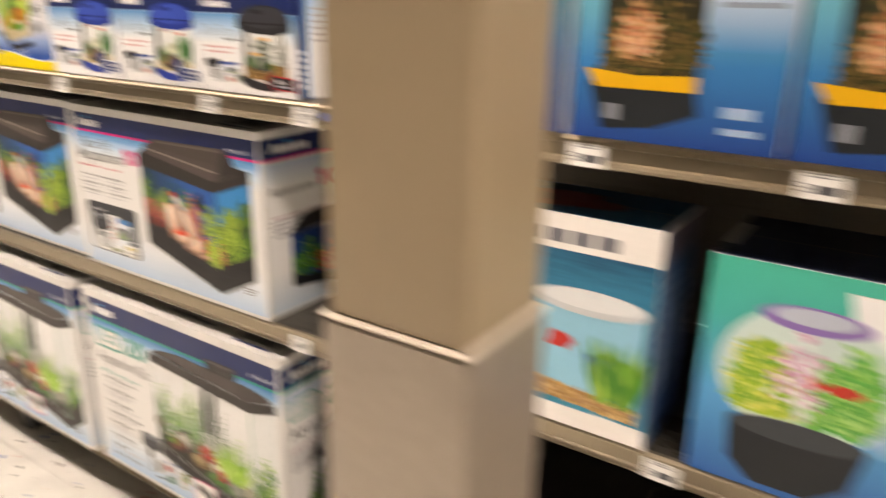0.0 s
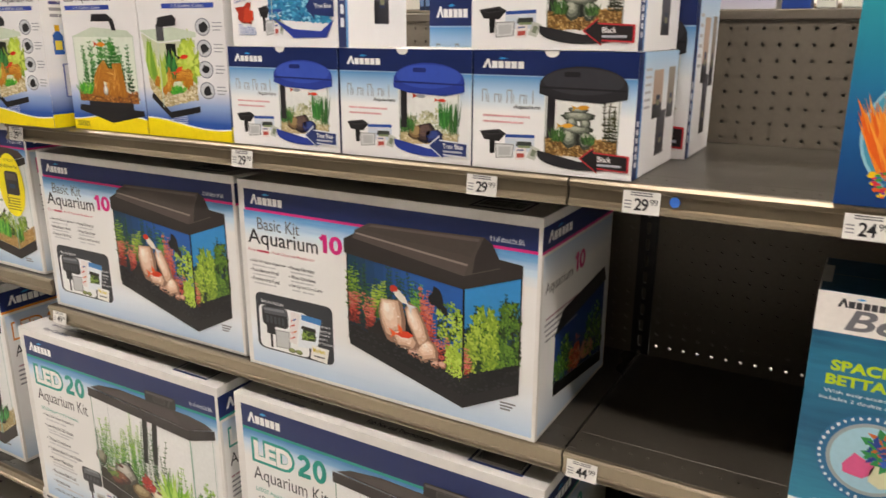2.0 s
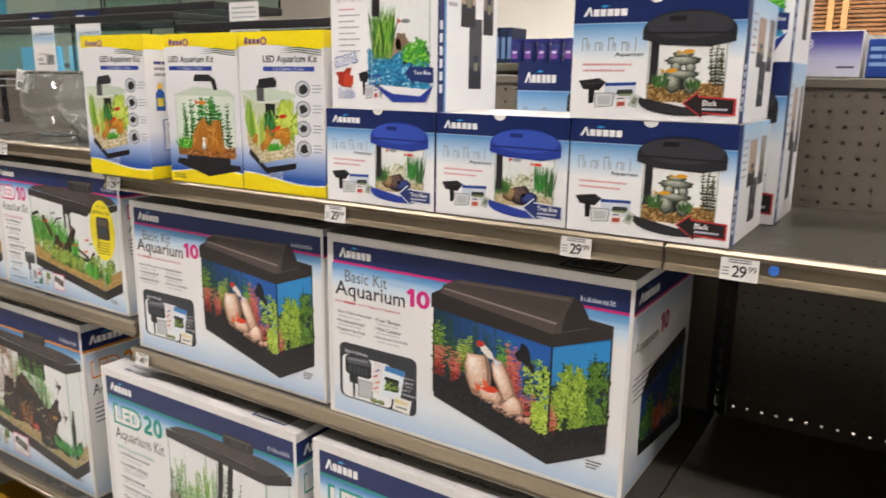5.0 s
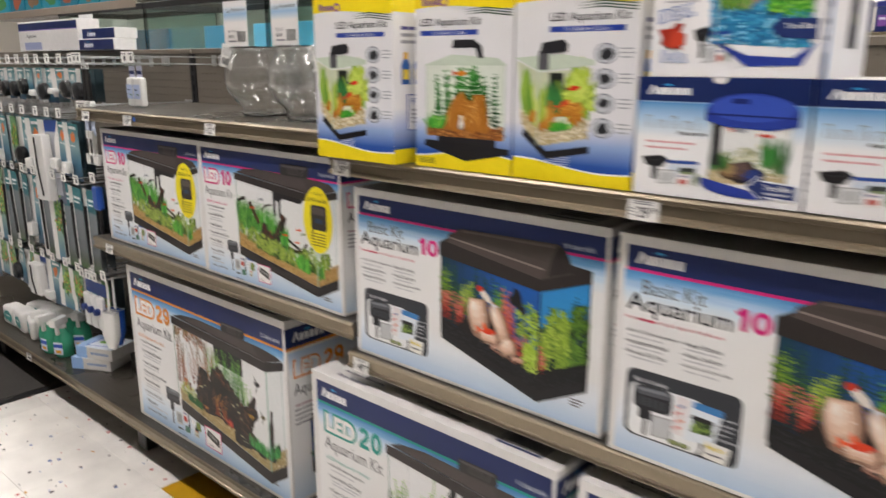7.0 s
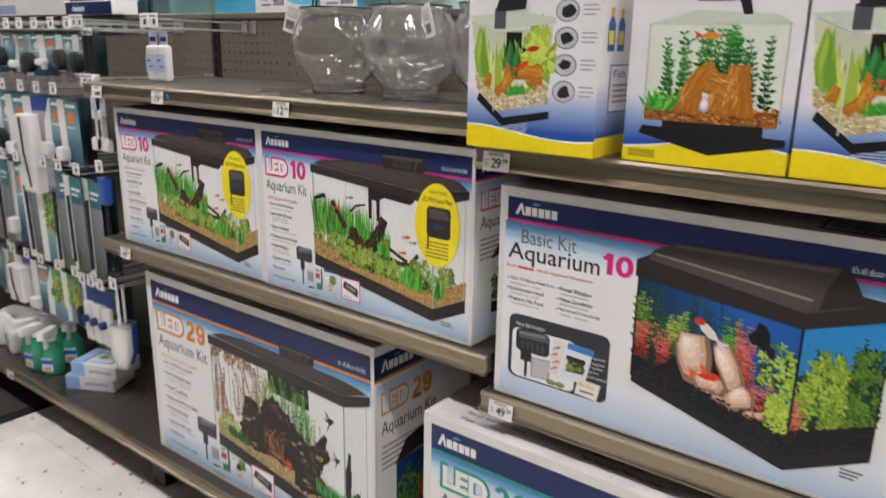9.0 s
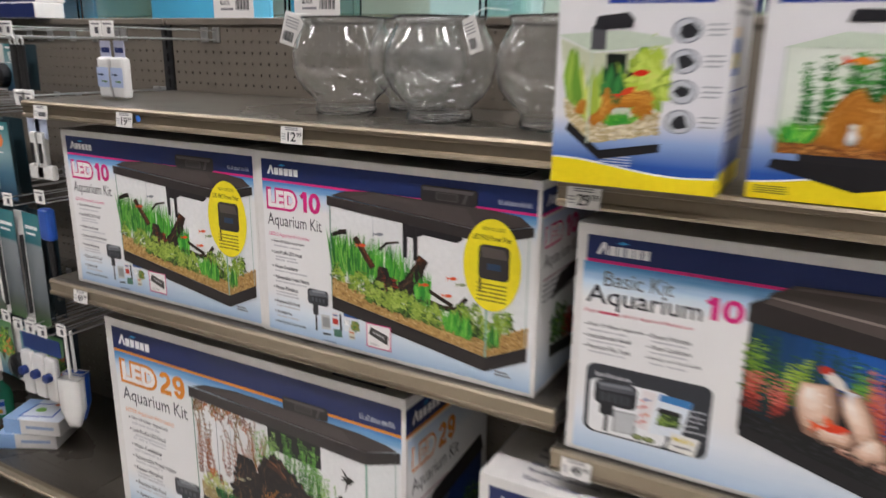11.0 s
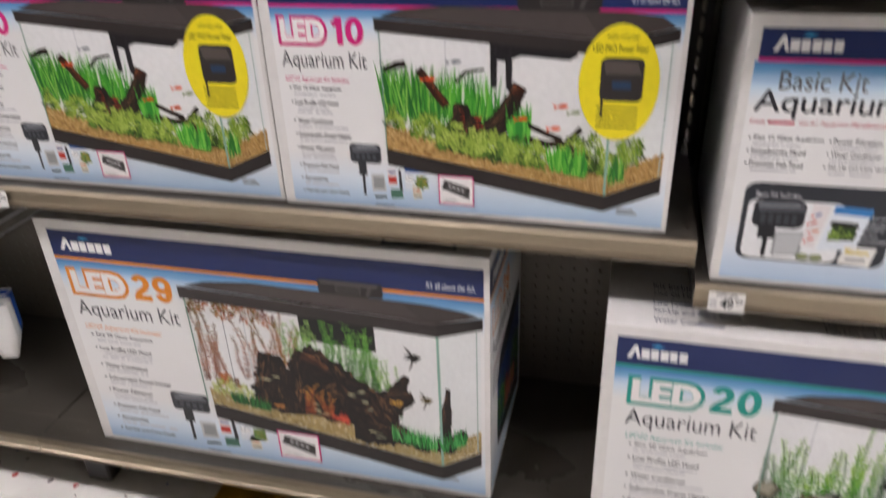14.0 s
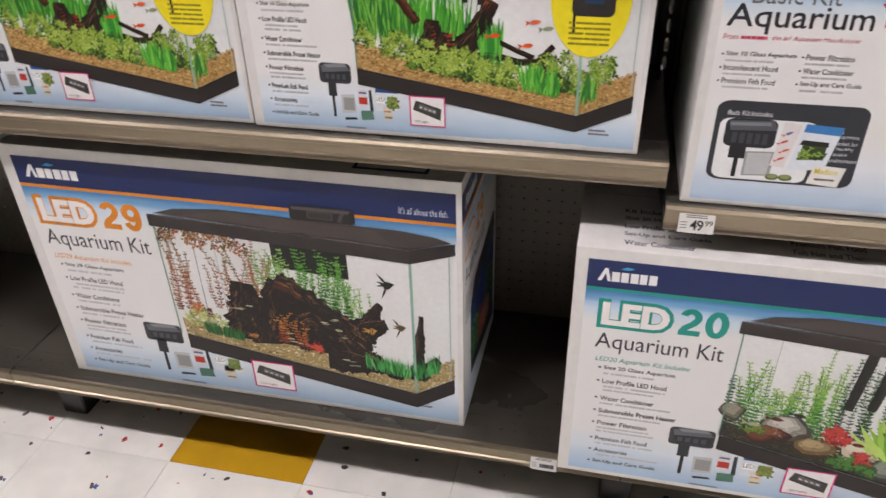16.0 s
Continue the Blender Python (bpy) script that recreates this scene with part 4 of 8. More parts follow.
def band_side(w, h, accent, number, seed, dark=True):
    """Right-hand side of a kit box: header band, small title and a small tank picture."""
    sh = Sheet(w, h, seed)
    sh.rect("side_print", 0.02, 0.98, 0.02, 0.83, gradient("side_sky_" + number + str(seed), [(0.0, "c4d6e6"), (0.25, "eeeeee"), (0.72, "efefee"), (0.97, "6ea5d4"), (1, "5a95cc")]), 0)
    sh.rect("side_print", 0.0, 1.0, 0.856, 0.958, NAVY, 1)
    sh.rect("side_print", 0.0, 1.0, 0.843, 0.856, accent, 1)
    sh.mark("side_mark", 0.06, 0.36, 0.882, 0.93, "f4f4f4", 2)
    if number == "10" and accent == MAGENTA and dark:
        sh.text("side_title", "Aquarium", 0.05, 0.40, 0.645, 0.71, "3c3c42", 2)
        sh.numeral("side_title", "10", 0.42, 0.57, 0.665, 0.755, accent, 2)
    else:
        sh.text("side_title", "LED", 0.06, 0.32, 0.69, 0.79, accent, 2, bold=0.05)
        sh.text("side_title", "LED", 0.07, 0.31, 0.70, 0.78, "f4f1ef", 3, bold=0.02)
        sh.numeral("side_title", number, 0.35, 0.55, 0.69, 0.79, accent, 2)
        sh.text("side_title", "Aquarium Kit", 0.06, 0.6, 0.58, 0.66, "3c3c42", 2)
    for k in range(5):
        sh.bars("side_fine_print", 0.06, 0.5 + 0.1 * (k % 2), 0.54 - k * 0.025, 0.009, "b5909c" if k == 0 else "8d8d95", 2, 4)
    P = "side_picture"
    a, b, c, d = (0.2, 0.20), (0.92, 0.12), (0.92, 0.50), (0.2, 0.43)
    f = quad(a, b, c, d)
    pane(sh, P, f, "14397a" if dark else "e6e9e6", 1)
    sh.bush(P, f, 0.02, 0.35, 0.05, 0.85, 120, 0.009, GREENS + DARKGREEN, 2)
    sh.bush(P, f, 0.6, 0.98, 0.05, 0.9, 160, 0.009, GREENS + DARKGREEN, 2)
    sh.bush(P, f, 0.3, 0.5, 0.05, 0.6, 70, 0.009, REDS, 2.5)
    for s in (0.45, 0.6, 0.72):
        q = f(s, 0.2)
        sh.blob(P, q[0], q[1], 0.06, 0.05, "c98a74" if dark else "3a261c", 3, 10)
    sh.poly(P, [(0.2, 0.20), (0.92, 0.12), (0.92, 0.06), (0.2, 0.14)], "151314", 5)
    sh.poly(P, [(0.18, 0.43), (0.94, 0.50), (0.9, 0.58), (0.3, 0.53)], "2b2727", 5)
    return sh


def basic_print(w, h, seed):
    """Front artwork of the basic kit box: deep blue planted tank with goldfish and pale rocks."""
    sh = Sheet(w, h, seed)
    sh.spread = 1.43
    sh.rect("front_print", 0.014, 0.985, 0.02, 0.846, gradient("basic_sky", [(0.0, "b3cbe4"), (0.2, "e4eaf1"), (0.32, "e9e9e8"), (0.82, "e9e9e8"), (0.9, "c9dff0"), (0.97, "6fa8d8"), (1.0, "4d8dc8")], wave=0.05), 0)
    sh.rect("header_band", 0.018, 0.985, 0.858, 0.955, NAVY, 1)
    sh.rect("header_band", 0.018, 0.985, 0.845, 0.858, MAGENTA, 1)
    sh.mark("maker_mark", 0.035, 0.13, 0.880, 0.93, "f4f4f4", 2)
    sh.text("slogan", "It's all about the fish.", 0.81, 0.935, 0.875, 0.90, "dfe4ee", 2, shear=0.15)
    sh.text("subtitle", "Basic Kit", 0.052, 0.178, 0.752, 0.815, "6a6a70", 2)
    sh.text("title", "Aquarium", 0.022, 0.234, 0.652, 0.752, "2f2f35", 2, bold=0.008)
    sh.numeral("number", "10", 0.236, 0.312, 0.690, 0.780, MAGENTA, 2)
    sh.text("fine_print", "From", 0.021, 0.042, 0.632, 0.650, "c8385a", 2, shear=0.2)
    sh.bars("fine_print", 0.046, 0.084, 0.634, 0.011, "cc4a68", 2, 6)
    sh.text("fine_print", "the #1 Aquarium Manufacturer", 0.09, 0.222, 0.630, 0.650, "c8385a", 2, shear=0.2)
    for u, rows in ((0.030, ("Size 10 Glass Aquarium", "Incandescent Hood", "Premium Fish Food")), (0.146, ("Power Filtration", "Water Conditioner", "Set-Up and Care Guide"))):
        v = 0.572
        for r in rows:
            sh.oval("fine_print", u - 0.005, v + 0.009, 0.002, 0.0035, TEXTGREY, 2, 6)
            sh.text("fine_print", r, u, u + 0.0046 * len(r), v, v + 0.02, TEXTGREY, 2, bold=0.01)
            sh.bars("fine_print", u, u + 0.07, v - 0.0165, 0.007, "c4c4c8", 2, 9)
            v -= 0.047
    N = "inset_picture"
    sh.rounded(N, 0.045, 0.285, 0.09, 0.40, 0.012, "33363c", 2)
    sh.rounded(N, 0.053, 0.205, 0.097, 0.335, 0.010, "eef0f1", 2.5)
    sh.text(N, "Basic Kit Includes:", 0.062, 0.13, 0.346, 0.364, "e9e9ec", 3)
    for k, word in enumerate(("All", "components", "needed for", "a healthy", "aquatic", "environment.")):
        sh.text(N, word, 0.235, 0.235 + 0.0042 * len(word), 0.30 - k * 0.022, 0.315 - k * 0.022, "d5d7dc", 3)
    sh.rounded(N, 0.062, 0.142, 0.225, 0.335, 0.008, "26282c", 3)
    sh.poly(N, [(0.066, 0.325), (0.136, 0.332), (0.142, 0.295), (0.07, 0.288)], "54575d", 3.4)
    sh.poly(N, [(0.068, 0.318), (0.13, 0.325), (0.132, 0.312), (0.07, 0.306)], "7c8086", 3.6)
    for k in range(5):
        sh.poly(N, [(0.074 + 0.012 * k, 0.28), (0.082 + 0.012 * k, 0.281), (0.082 + 0.012 * k, 0.24), (0.074 + 0.012 * k, 0.239)], "3d4046", 3.6)
    sh.rect(N, 0.074, 0.10, 0.18, 0.25, "1f2024", 3.2)
    sh.rect(N, 0.084, 0.091, 0.105, 0.19, "1a1b1f", 3)
    sh.poly(N, [(0.10, 0.112), (0.145, 0.118), (0.147, 0.215), (0.10, 0.21)], "9fa2a4", 3.5)
    sh.poly(N, [(0.104, 0.118), (0.14, 0.123), (0.142, 0.208), (0.104, 0.204)], "c3c6c8", 3.7)
    sh.poly(N, [(0.142, 0.16), (0.165, 0.155), (0.18, 0.325), (0.152, 0.33)], "e8e2e2", 3.8)
    for k in range(4):
        sh.fish(N, 0.157 + 0.005 * (k % 2), 0.19 + 0.033 * k, 0.009, ("cf5a48", "d8783c", "c84030", "3a5a9c")[k], 4.0, 0.6)
    sh.poly(N, [(0.170, 0.145), (0.232, 0.158), (0.248, 0.322), (0.186, 0.328)], "e6edf4", 4.1)
    sh.poly(N, [(0.184, 0.298), (0.246, 0.29), (0.248, 0.322), (0.186, 0.328)], "3f82c4", 4.3)
    sh.poly(N, [(0.184, 0.19), (0.226, 0.196), (0.228, 0.252), (0.188, 0.256)], "33481f", 4.4)
    sh.shrub(N, quad((0.186, 0.194), (0.225, 0.2), (0.226, 0.24), (0.188, 0.242)), 0, 1, 0, 1, 26, 0.005, ["24340f"], ["5a7a2c"], ["8fae4c"], 4.6)
    sh.poly(N, [(0.182, 0.25), (0.23, 0.246), (0.229, 0.264), (0.186, 0.268)], "1f1c1e", 5.4)
    for u in (0.15, 0.172):
        sh.oval(N, u, 0.115, 0.011, 0.013, "5f6a3c", 4)
        sh.oval(N, u, 0.118, 0.008, 0.009, "8f9a62", 4.3)
    sh.poly(N, [(0.208, 0.10), (0.262, 0.092), (0.27, 0.17), (0.215, 0.175)], "ecebe6", 5.6)
    sh.text(N, "Medium", 0.218, 0.257, 0.14, 0.163, "d9c416", 6.0, bold=0.015)
    sh.bars(N, 0.22, 0.255, 0.115, 0.008, "6a6a70", 6.0, 3)
    sh.shift(N, lambda u: u - 0.013, 0.018)
    # tank
    P = "tank_picture"
    front = quad((0.328, 0.285), (0.72, 0.127), (0.72, 0.66), (0.325, 0.72))
    side = quad((0.72, 0.127), (0.93, 0.25), (0.93, 0.745), (0.72, 0.66))
    pane(sh, P, front, "1c5cae", 1)
    pane(sh, P, side, "2e8cd0", 1)
    for k in range(8):
        pane(sh, P, front, ("0d3a50", "0e3a5c", "0f3d6a", "114276", "134884", "164e92", "18539e", "1a58a8")[k], 1.3, 0.075 * k, 0.075 * (k + 1), 0, 1)
    pane(sh, P, front, "0a1a2c", 1.6, 0, 1, 0, 0.36)
    pane(sh, P, side, "123a5c", 1.3, 0, 1, 0, 0.62)
    pane(sh, P, side, "0c1a14", 1.5, 0, 1, 0, 0.40)
    deep, leafy = ["0c2222", "123230", "1a443c", "23523a"], ["22420f", "3f6a1c", "628e26", "86aa34", "a6c24c"]
    crimson = ["4a120e", "7a2018", "a83828", "c8584a", "d8786a"]
    sh.sprigs(P, front, 0.0, 0.62, 0.2, 0.99, 34, 0.010, deep, 2, 0.03)
    sh.sprigs(P, side, 0.0, 0.98, 0.2, 0.86, 12, 0.010, deep, 2, 0.03)
    sh.sprigs(P, front, 0.0, 0.10, 0.36, 0.84, 8, 0.011, leafy[:4], 3, 0.02, 0.5)
    sh.sprigs(P, front, 0.20, 0.31, 0.38, 0.78, 12, 0.0105, leafy, 3.2, 0.02, 0.45)
    sh.sprigs(P, front, 0.08, 0.20, 0.3, 0.72, 6, 0.010, ["143420", "1f4a24", "346a2c"], 2.6, 0.03)
    sh.sprigs(P, front, 0.50, 0.66, 0.40, 0.88, 10, 0.011, ["1f4a20", "2f6a28", "4f8e34", "6aa83e"], 3, 0.03, 0.5)
    sh.sprigs(P, front, 0.0, 0.09, 0.22, 0.56, 8, 0.010, crimson, 4, 0.03, 0.5)
    sh.sprigs(P, front, 0.11, 0.22, 0.20, 0.60, 9, 0.010, crimson, 4, 0.04, 0.5)
    sh.sprigs(P, front, 0.62, 0.74, 0.22, 0.86, 14, 0.010, crimson, 4, 0.03, 0.5)
    sh.sprigs(P, front, 0.72, 0.90, 0.16, 0.50, 14, 0.010, crimson, 5, 0.06, 0.5)
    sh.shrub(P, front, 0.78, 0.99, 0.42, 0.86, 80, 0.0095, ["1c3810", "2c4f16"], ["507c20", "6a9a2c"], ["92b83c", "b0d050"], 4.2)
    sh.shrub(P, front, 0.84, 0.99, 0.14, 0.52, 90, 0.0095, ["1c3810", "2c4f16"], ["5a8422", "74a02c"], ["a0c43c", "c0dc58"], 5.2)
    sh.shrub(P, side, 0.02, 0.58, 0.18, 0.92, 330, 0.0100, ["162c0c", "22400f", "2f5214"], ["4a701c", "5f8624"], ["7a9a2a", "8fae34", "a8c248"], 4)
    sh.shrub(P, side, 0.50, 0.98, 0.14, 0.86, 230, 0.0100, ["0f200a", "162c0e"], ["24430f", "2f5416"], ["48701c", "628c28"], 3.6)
    sh.sprigs(P, side, 0.0, 0.12, 0.12, 0.44, 8, 0.010, crimson, 5.2, 0.03, 0.5)
    stone = ("94705c", "d4ae94", "e8cab4", "f4e0d0", "faf0e6")
    for s, t in ((0.30, 0.24), (0.48, 0.22), (0.64, 0.2), (0.5, 0.42)):
        q = front(s, t)
        sh.blob(P, q[0], q[1], 0.05, 0.07, "140d0c", 5.4, 12, 0.3)
    for s, t, ru, rv, turn in ((0.355, 0.42, 0.046, 0.115, 0.15), (0.585, 0.44, 0.030, 0.115, 0.45), (0.68, 0.26, 0.040, 0.055, 0.1), (0.476, 0.265, 0.046, 0.05, -0.1)):
        q = front(s, t)
        sh.rock(P, q[0], q[1], ru, rv, stone, 5.6 + 0.9 * (t < 0.3), turn, 0.26, 9)
    for s, t, r in ((0.60, 0.20, 0.022), (0.74, 0.18, 0.02), (0.55, 0.18, 0.02), (0.81, 0.20, 0.016)):
        q = front(s, t)
        sh.rock(P, q[0], q[1], r, r * 1.2, ("7a4a3c", "c08a74", "dcb4a0"), 6.2, 0, 0.25)
    q = front(0.476, 0.325)
    sh.fish(P, q[0], q[1], 0.036, "e2401a", 8, 0.1, "f0602a")
    sh.leaf(P, (q[0] - 0.01, q[1]), 0.018, 2.0, 0.010, "f0602a", 8.1)
    q = front(0.44, 0.70)
    sh.fish(P, q[0], q[1], 0.040, "e9e2da", 7, 2.5, "d8d8de")
    sh.blob(P, q[0] - 0.022, q[1] + 0.03, 0.013, 0.017, "c83422", 7.4, 9, 0.2)
    q = front(0.76, 0.80)
    sh.blob(P, q[0], q[1], 0.028, 0.05, "101016", 7, 10, 0.3)
    sh.leaf(P, (q[0] + 0.015, q[1] - 0.02), 0.026, -1.0, 0.014, "16161c", 7)
    pane(sh, P, front, "0d0d0f", 6, 0, 1, 0, 0.17)
    pane(sh, P, side, "0b0b0d", 6, 0, 1, 0, 0.20)
    sh.pebbles(P, front, 0, 1, 0.02, 0.19, 260, 0.003, ["17171a", "222226", "0b0b0d"], 6.2)
    sh.pebbles(P, side, 0, 1, 0.02, 0.21, 130, 0.003, ["151517", "1e1e22", "0b0b0d"], 6.2)
    sh.poly(P, [(0.328, 0.30), (0.72, 0.135), (0.93, 0.26), (0.93, 0.21), (0.72, 0.075), (0.328, 0.255)], "19171a", 8)
    sh.rect(P, 0.717, 0.7235, 0.11, 0.67, "141214", 8)
    sh.rect(P, 0.926, 0.931, 0.22, 0.75, "161416", 8)
    sh.rect(P, 0.3245, 0.328, 0.28, 0.73, "161416", 8)
    # hood
    sh.poly(P, [(0.318, 0.78), (0.318, 0.712), (0.72, 0.64), (0.932, 0.735), (0.932, 0.79), (0.845, 0.80), (0.75, 0.80), (0.36, 0.82)], "2c2624", 9)
    sh.poly(P, [(0.345, 0.79), (0.355, 0.83), (0.40, 0.872), (0.79, 0.885), (0.82, 0.86), (0.845, 0.80), (0.85, 0.76), (0.72, 0.70)], "4a423e", 9.3)
    sh.poly(P, [(0.345, 0.79), (0.355, 0.81), (0.73, 0.745), (0.72, 0.70)], "524945", 9.6)
    sh.poly(P, [(0.355, 0.812), (0.36, 0.82), (0.735, 0.757), (0.73, 0.747)], "8a7f78", 9.65)
    sh.poly(P, [(0.75, 0.72), (0.76, 0.80), (0.79, 0.885), (0.82, 0.86), (0.845, 0.80), (0.85, 0.765)], "2c2624", 9.8)
    sh.poly(P, [(0.38, 0.835), (0.41, 0.86), (0.77, 0.868), (0.745, 0.79)], "463e3a", 9.6)
    sh.poly(P, [(0.40, 0.856), (0.41, 0.866), (0.775, 0.876), (0.77, 0.862)], "5e5550", 9.7)
    sh.bars("fine_print", 0.86, 0.92, 0.15, 0.008, "7a7a82", 2, 3)
    sh.bars("fine_print", 0.86, 0.91, 0.135, 0.008, "7a7a82", 2, 3)
    sh.bars("fine_print", 0.86, 0.9, 0.12, 0.008, "7a7a82", 2, 3)
    return sh


def cards(sh, A, u0, v0, k):
    """Small filter and leaflet pictures printed on the bowl kits."""
    P = lambda n, pts, c, la: sh.poly(A + "#%d" % n, [(u0 + a * k, v0 + b * k) for a, b in pts], c, la)
    P(1, [(0.0, 0.18), (0.13, 0.205), (0.175, 0.17), (0.13, 0.10), (0.03, 0.11)], "232224", 2)
    P(1, [(0.01, 0.178), (0.13, 0.2), (0.165, 0.168), (0.06, 0.15)], "3a3a3e", 2.4)
    P(1, [(0.025, 0.172), (0.12, 0.19), (0.14, 0.172), (0.06, 0.16)], "19191b", 2.6)
    P(1, [(0.07, -0.01), (0.10, -0.005), (0.105, 0.11), (0.065, 0.11)], "1c1b1d", 2.2)
    P(2, [(0.17, 0.02), (0.36, 0.03), (0.36, 0.175), (0.17, 0.165)], "d4dde8", 2.2)
    P(2, [(0.17, 0.138), (0.36, 0.148), (0.36, 0.175), (0.17, 0.165)], "2a50a0", 2.6)
    P(2, [(0.24, 0.07), (0.345, 0.078), (0.34, 0.115), (0.25, 0.11)], "3a403c", 2.8)
    P(2, [(0.255, 0.055), (0.335, 0.06), (0.335, 0.08), (0.255, 0.075)], "8a9a70", 2.9)
    P(3, [(0.11, -0.045), (0.225, -0.03), (0.23, 0.085), (0.105, 0.08)], "8f9294", 3)
    P(3, [(0.115, -0.038), (0.218, -0.024), (0.224, 0.078), (0.111, 0.073)], "d8dadb", 3.3)
    P(3, [(0.13, -0.02), (0.205, -0.01), (0.21, 0.06), (0.127, 0.056)], "c2c5c6", 3.5)
    P(4, [(0.24, -0.05), (0.305, -0.04), (0.31, 0.06), (0.24, 0.055)], "ece4e2", 3.4)
    P(4, [(0.25, -0.03), (0.298, -0.022), (0.298, 0.012), (0.25, 0.008)], "c4564c", 3.8)
    P(4, [(0.25, 0.03), (0.295, 0.034), (0.295, 0.046), (0.25, 0.042)], "5a6a9a", 3.8)
    P(5, [(0.315, -0.02), (0.365, -0.04), (0.40, 0.055), (0.345, 0.085)], "c4c8c0", 3.2)
    P(5, [(0.335, 0.0), (0.36, -0.01), (0.378, 0.04), (0.35, 0.055)], "7f8a74", 3.6)


def minibowl_print(w, h, lid, tag, scene_kind, seed):
    """Front artwork of a small bow-front kit: navy header, domed lid, bow-front tank and an arrow label."""
    sh = Sheet(w, h, seed)
    sh.rect("front_print", 0.0, 1.0, 0.0, 0.82, gradient("bow_sky", [(0.0, "f0f0f1"), (0.6, "f0f1f2"), (0.8, "b4d2ea"), (0.97, "4e8ecb"), (1, "3f80c0")]), 0)
    sh.rect("header_band", 0.0, 1.0, 0.80, 1.0, NAVY, 1)
    sh.rect("header_band", 0.0, 1.0, 0.79, 0.80, "8fb3da", 1)
    sh.poly("thumb_notch", [(0.5 + 0.045 * math.cos(a), 1.0 + 0.05 * math.sin(a)) for a in [-math.pi * k / 12 for k in range(13)]], "eceae6", 2)
    sh.mark("maker_mark", 0.06, 0.33, 0.855, 0.93, "f4f4f4", 2)
    sh.wordshape("product_name", 0.06, 0.43, 0.57, 0.68, "9a9ca4", 2, 9)
    sh.text("product_name", "Aquarium", 0.27, 0.44, 0.515, 0.56, "44444a", 2, bold=0.012)
    for k in range(2):
        sh.bars("fine_print#%d" % k, 0.07, 0.38 - 0.04 * k, 0.45 - 0.05 * k, 0.016, "e0aab0", 2, 7)
    cards(sh, "accessory_picture", 0.05, 0.14, 1.0)
    P = "tank_picture"
    body = quad((0.53, 0.16), (0.94, 0.16), (0.95, 0.66), (0.52, 0.66))
    pane(sh, P, body, "eef0ee", 1)
    if scene_kind == "rock":
        pane(sh, P, body, "7a5a2c", 2, 0, 1, 0, 0.30)
        sh.pebbles(P, body, 0, 1, 0, 0.32, 420, 0.0016, SANDS + ["6e5028", "54401f"], 2.2)
        sh.sprigs(P, body, 0.68, 0.97, 0.28, 0.97, 8, 0.0062, ["2c2f20", "3a3e28", "4f5032"], 3, 0.04)
        grey = ("3e443c", "6a7066", "949a8c", "b8bcae")
        for s, t, ru, rv in ((0.34, 0.30, 0.045, 0.085), (0.58, 0.28, 0.045, 0.075), (0.46, 0.44, 0.10, 0.032), (0.38, 0.55, 0.03, 0.045), (0.56, 0.54, 0.032, 0.04), (0.46, 0.66, 0.10, 0.036), (0.46, 0.76, 0.055, 0.022)):
            q = body(s, t)
            sh.rock(P, q[0], q[1], ru, rv, grey, 4 + 0.4 * (t > 0.4), 0, 0.14)
        q = body(0.46, 0.28)
        sh.blob(P, q[0], q[1], 0.035, 0.05, "1c1f1a", 3.9, 12, 0.1)
        for s, t in ((0.52, 0.80), (0.32, 0.50)):
            q = body(s, t)
            sh.fish(P, q[0], q[1], 0.017, "e0a02c", 5.4, 0.1, "d8a42a")
        sh.grass(P, body, 0.10, 0.28, 0.22, 0.50, 26, ["2c4a26", "3c6030", "4f7a3c"], 4.9, 0.4, 0.0022)
        sh.grass(P, body, 0.54, 0.70, 0.2, 0.42, 20, ["2c4a26", "3c6030", "4f7a3c"], 4.9, 0.4, 0.0022)
    else:
        pane(sh, P, body, "c4b48c", 2, 0, 1, 0, 0.22)
        sh.pebbles(P, body, 0, 1, 0, 0.25, 260, 0.0018, PALE, 2.2)
        sh.shrub(P, body, 0.15, 0.95, 0.2, 0.66, 120, 0.005, ["8f9468", "a0a678"], ["b4b88c", "c4c69c"], ["d8d8b4", "e2e2c6"], 2.6)
        sh.grass(P, body, 0.02, 0.24, 0.18, 0.60, 30, ["2f5a2c", "3f7436", "5a8a44"], 3.5, 0.22, 0.0022)
        sh.grass(P, body, 0.66, 0.84, 0.28, 0.84, 26, ["3f8a3c", "5aa04a", "2f7030"], 3.5, 0.18, 0.0022)
        sh.grass(P, body, 0.86, 0.98, 0.2, 0.84, 18, ["2f5a2c", "3f7436"], 3.5, 0.15, 0.0022)
        for s, t, ru, rv, cs in ((0.30, 0.20, 0.06, 0.07, ("5a4630", "8a6e4a", "a88c62")), (0.46, 0.20, 0.07, 0.09, ("2a2224", "4a3a3a", "6a5650")), (0.58, 0.15, 0.07, 0.06, ("141c44", "22306e", "34488c"))):
            q = body(s, t)
            sh.rock(P, q[0], q[1], ru, rv, cs, 4)
        q = body(0.72, 0.80)
        sh.fish(P, q[0], q[1], 0.014, "d8402a", 5)
        q = body(0.38, 0.86)
        sh.fish(P, q[0], q[1], 0.016, "a8acb4", 5)
    base = [(0.49 + 0.25 * (1 - math.cos(a)), 0.15 - 0.10 * math.sin(a)) for a in [math.pi * k / 14 for k in range(15)]]
    sh.poly(P, [(0.49, 0.19), *base, (0.99, 0.19), (0.74, 0.12)], lid[0], 6)
    sh.rect(P, 0.53, 0.535, 0.17, 0.66, "9aa6a4", 5)
    sh.rect(P, 0.937, 0.942, 0.17, 0.66, "9aa6a4", 5)
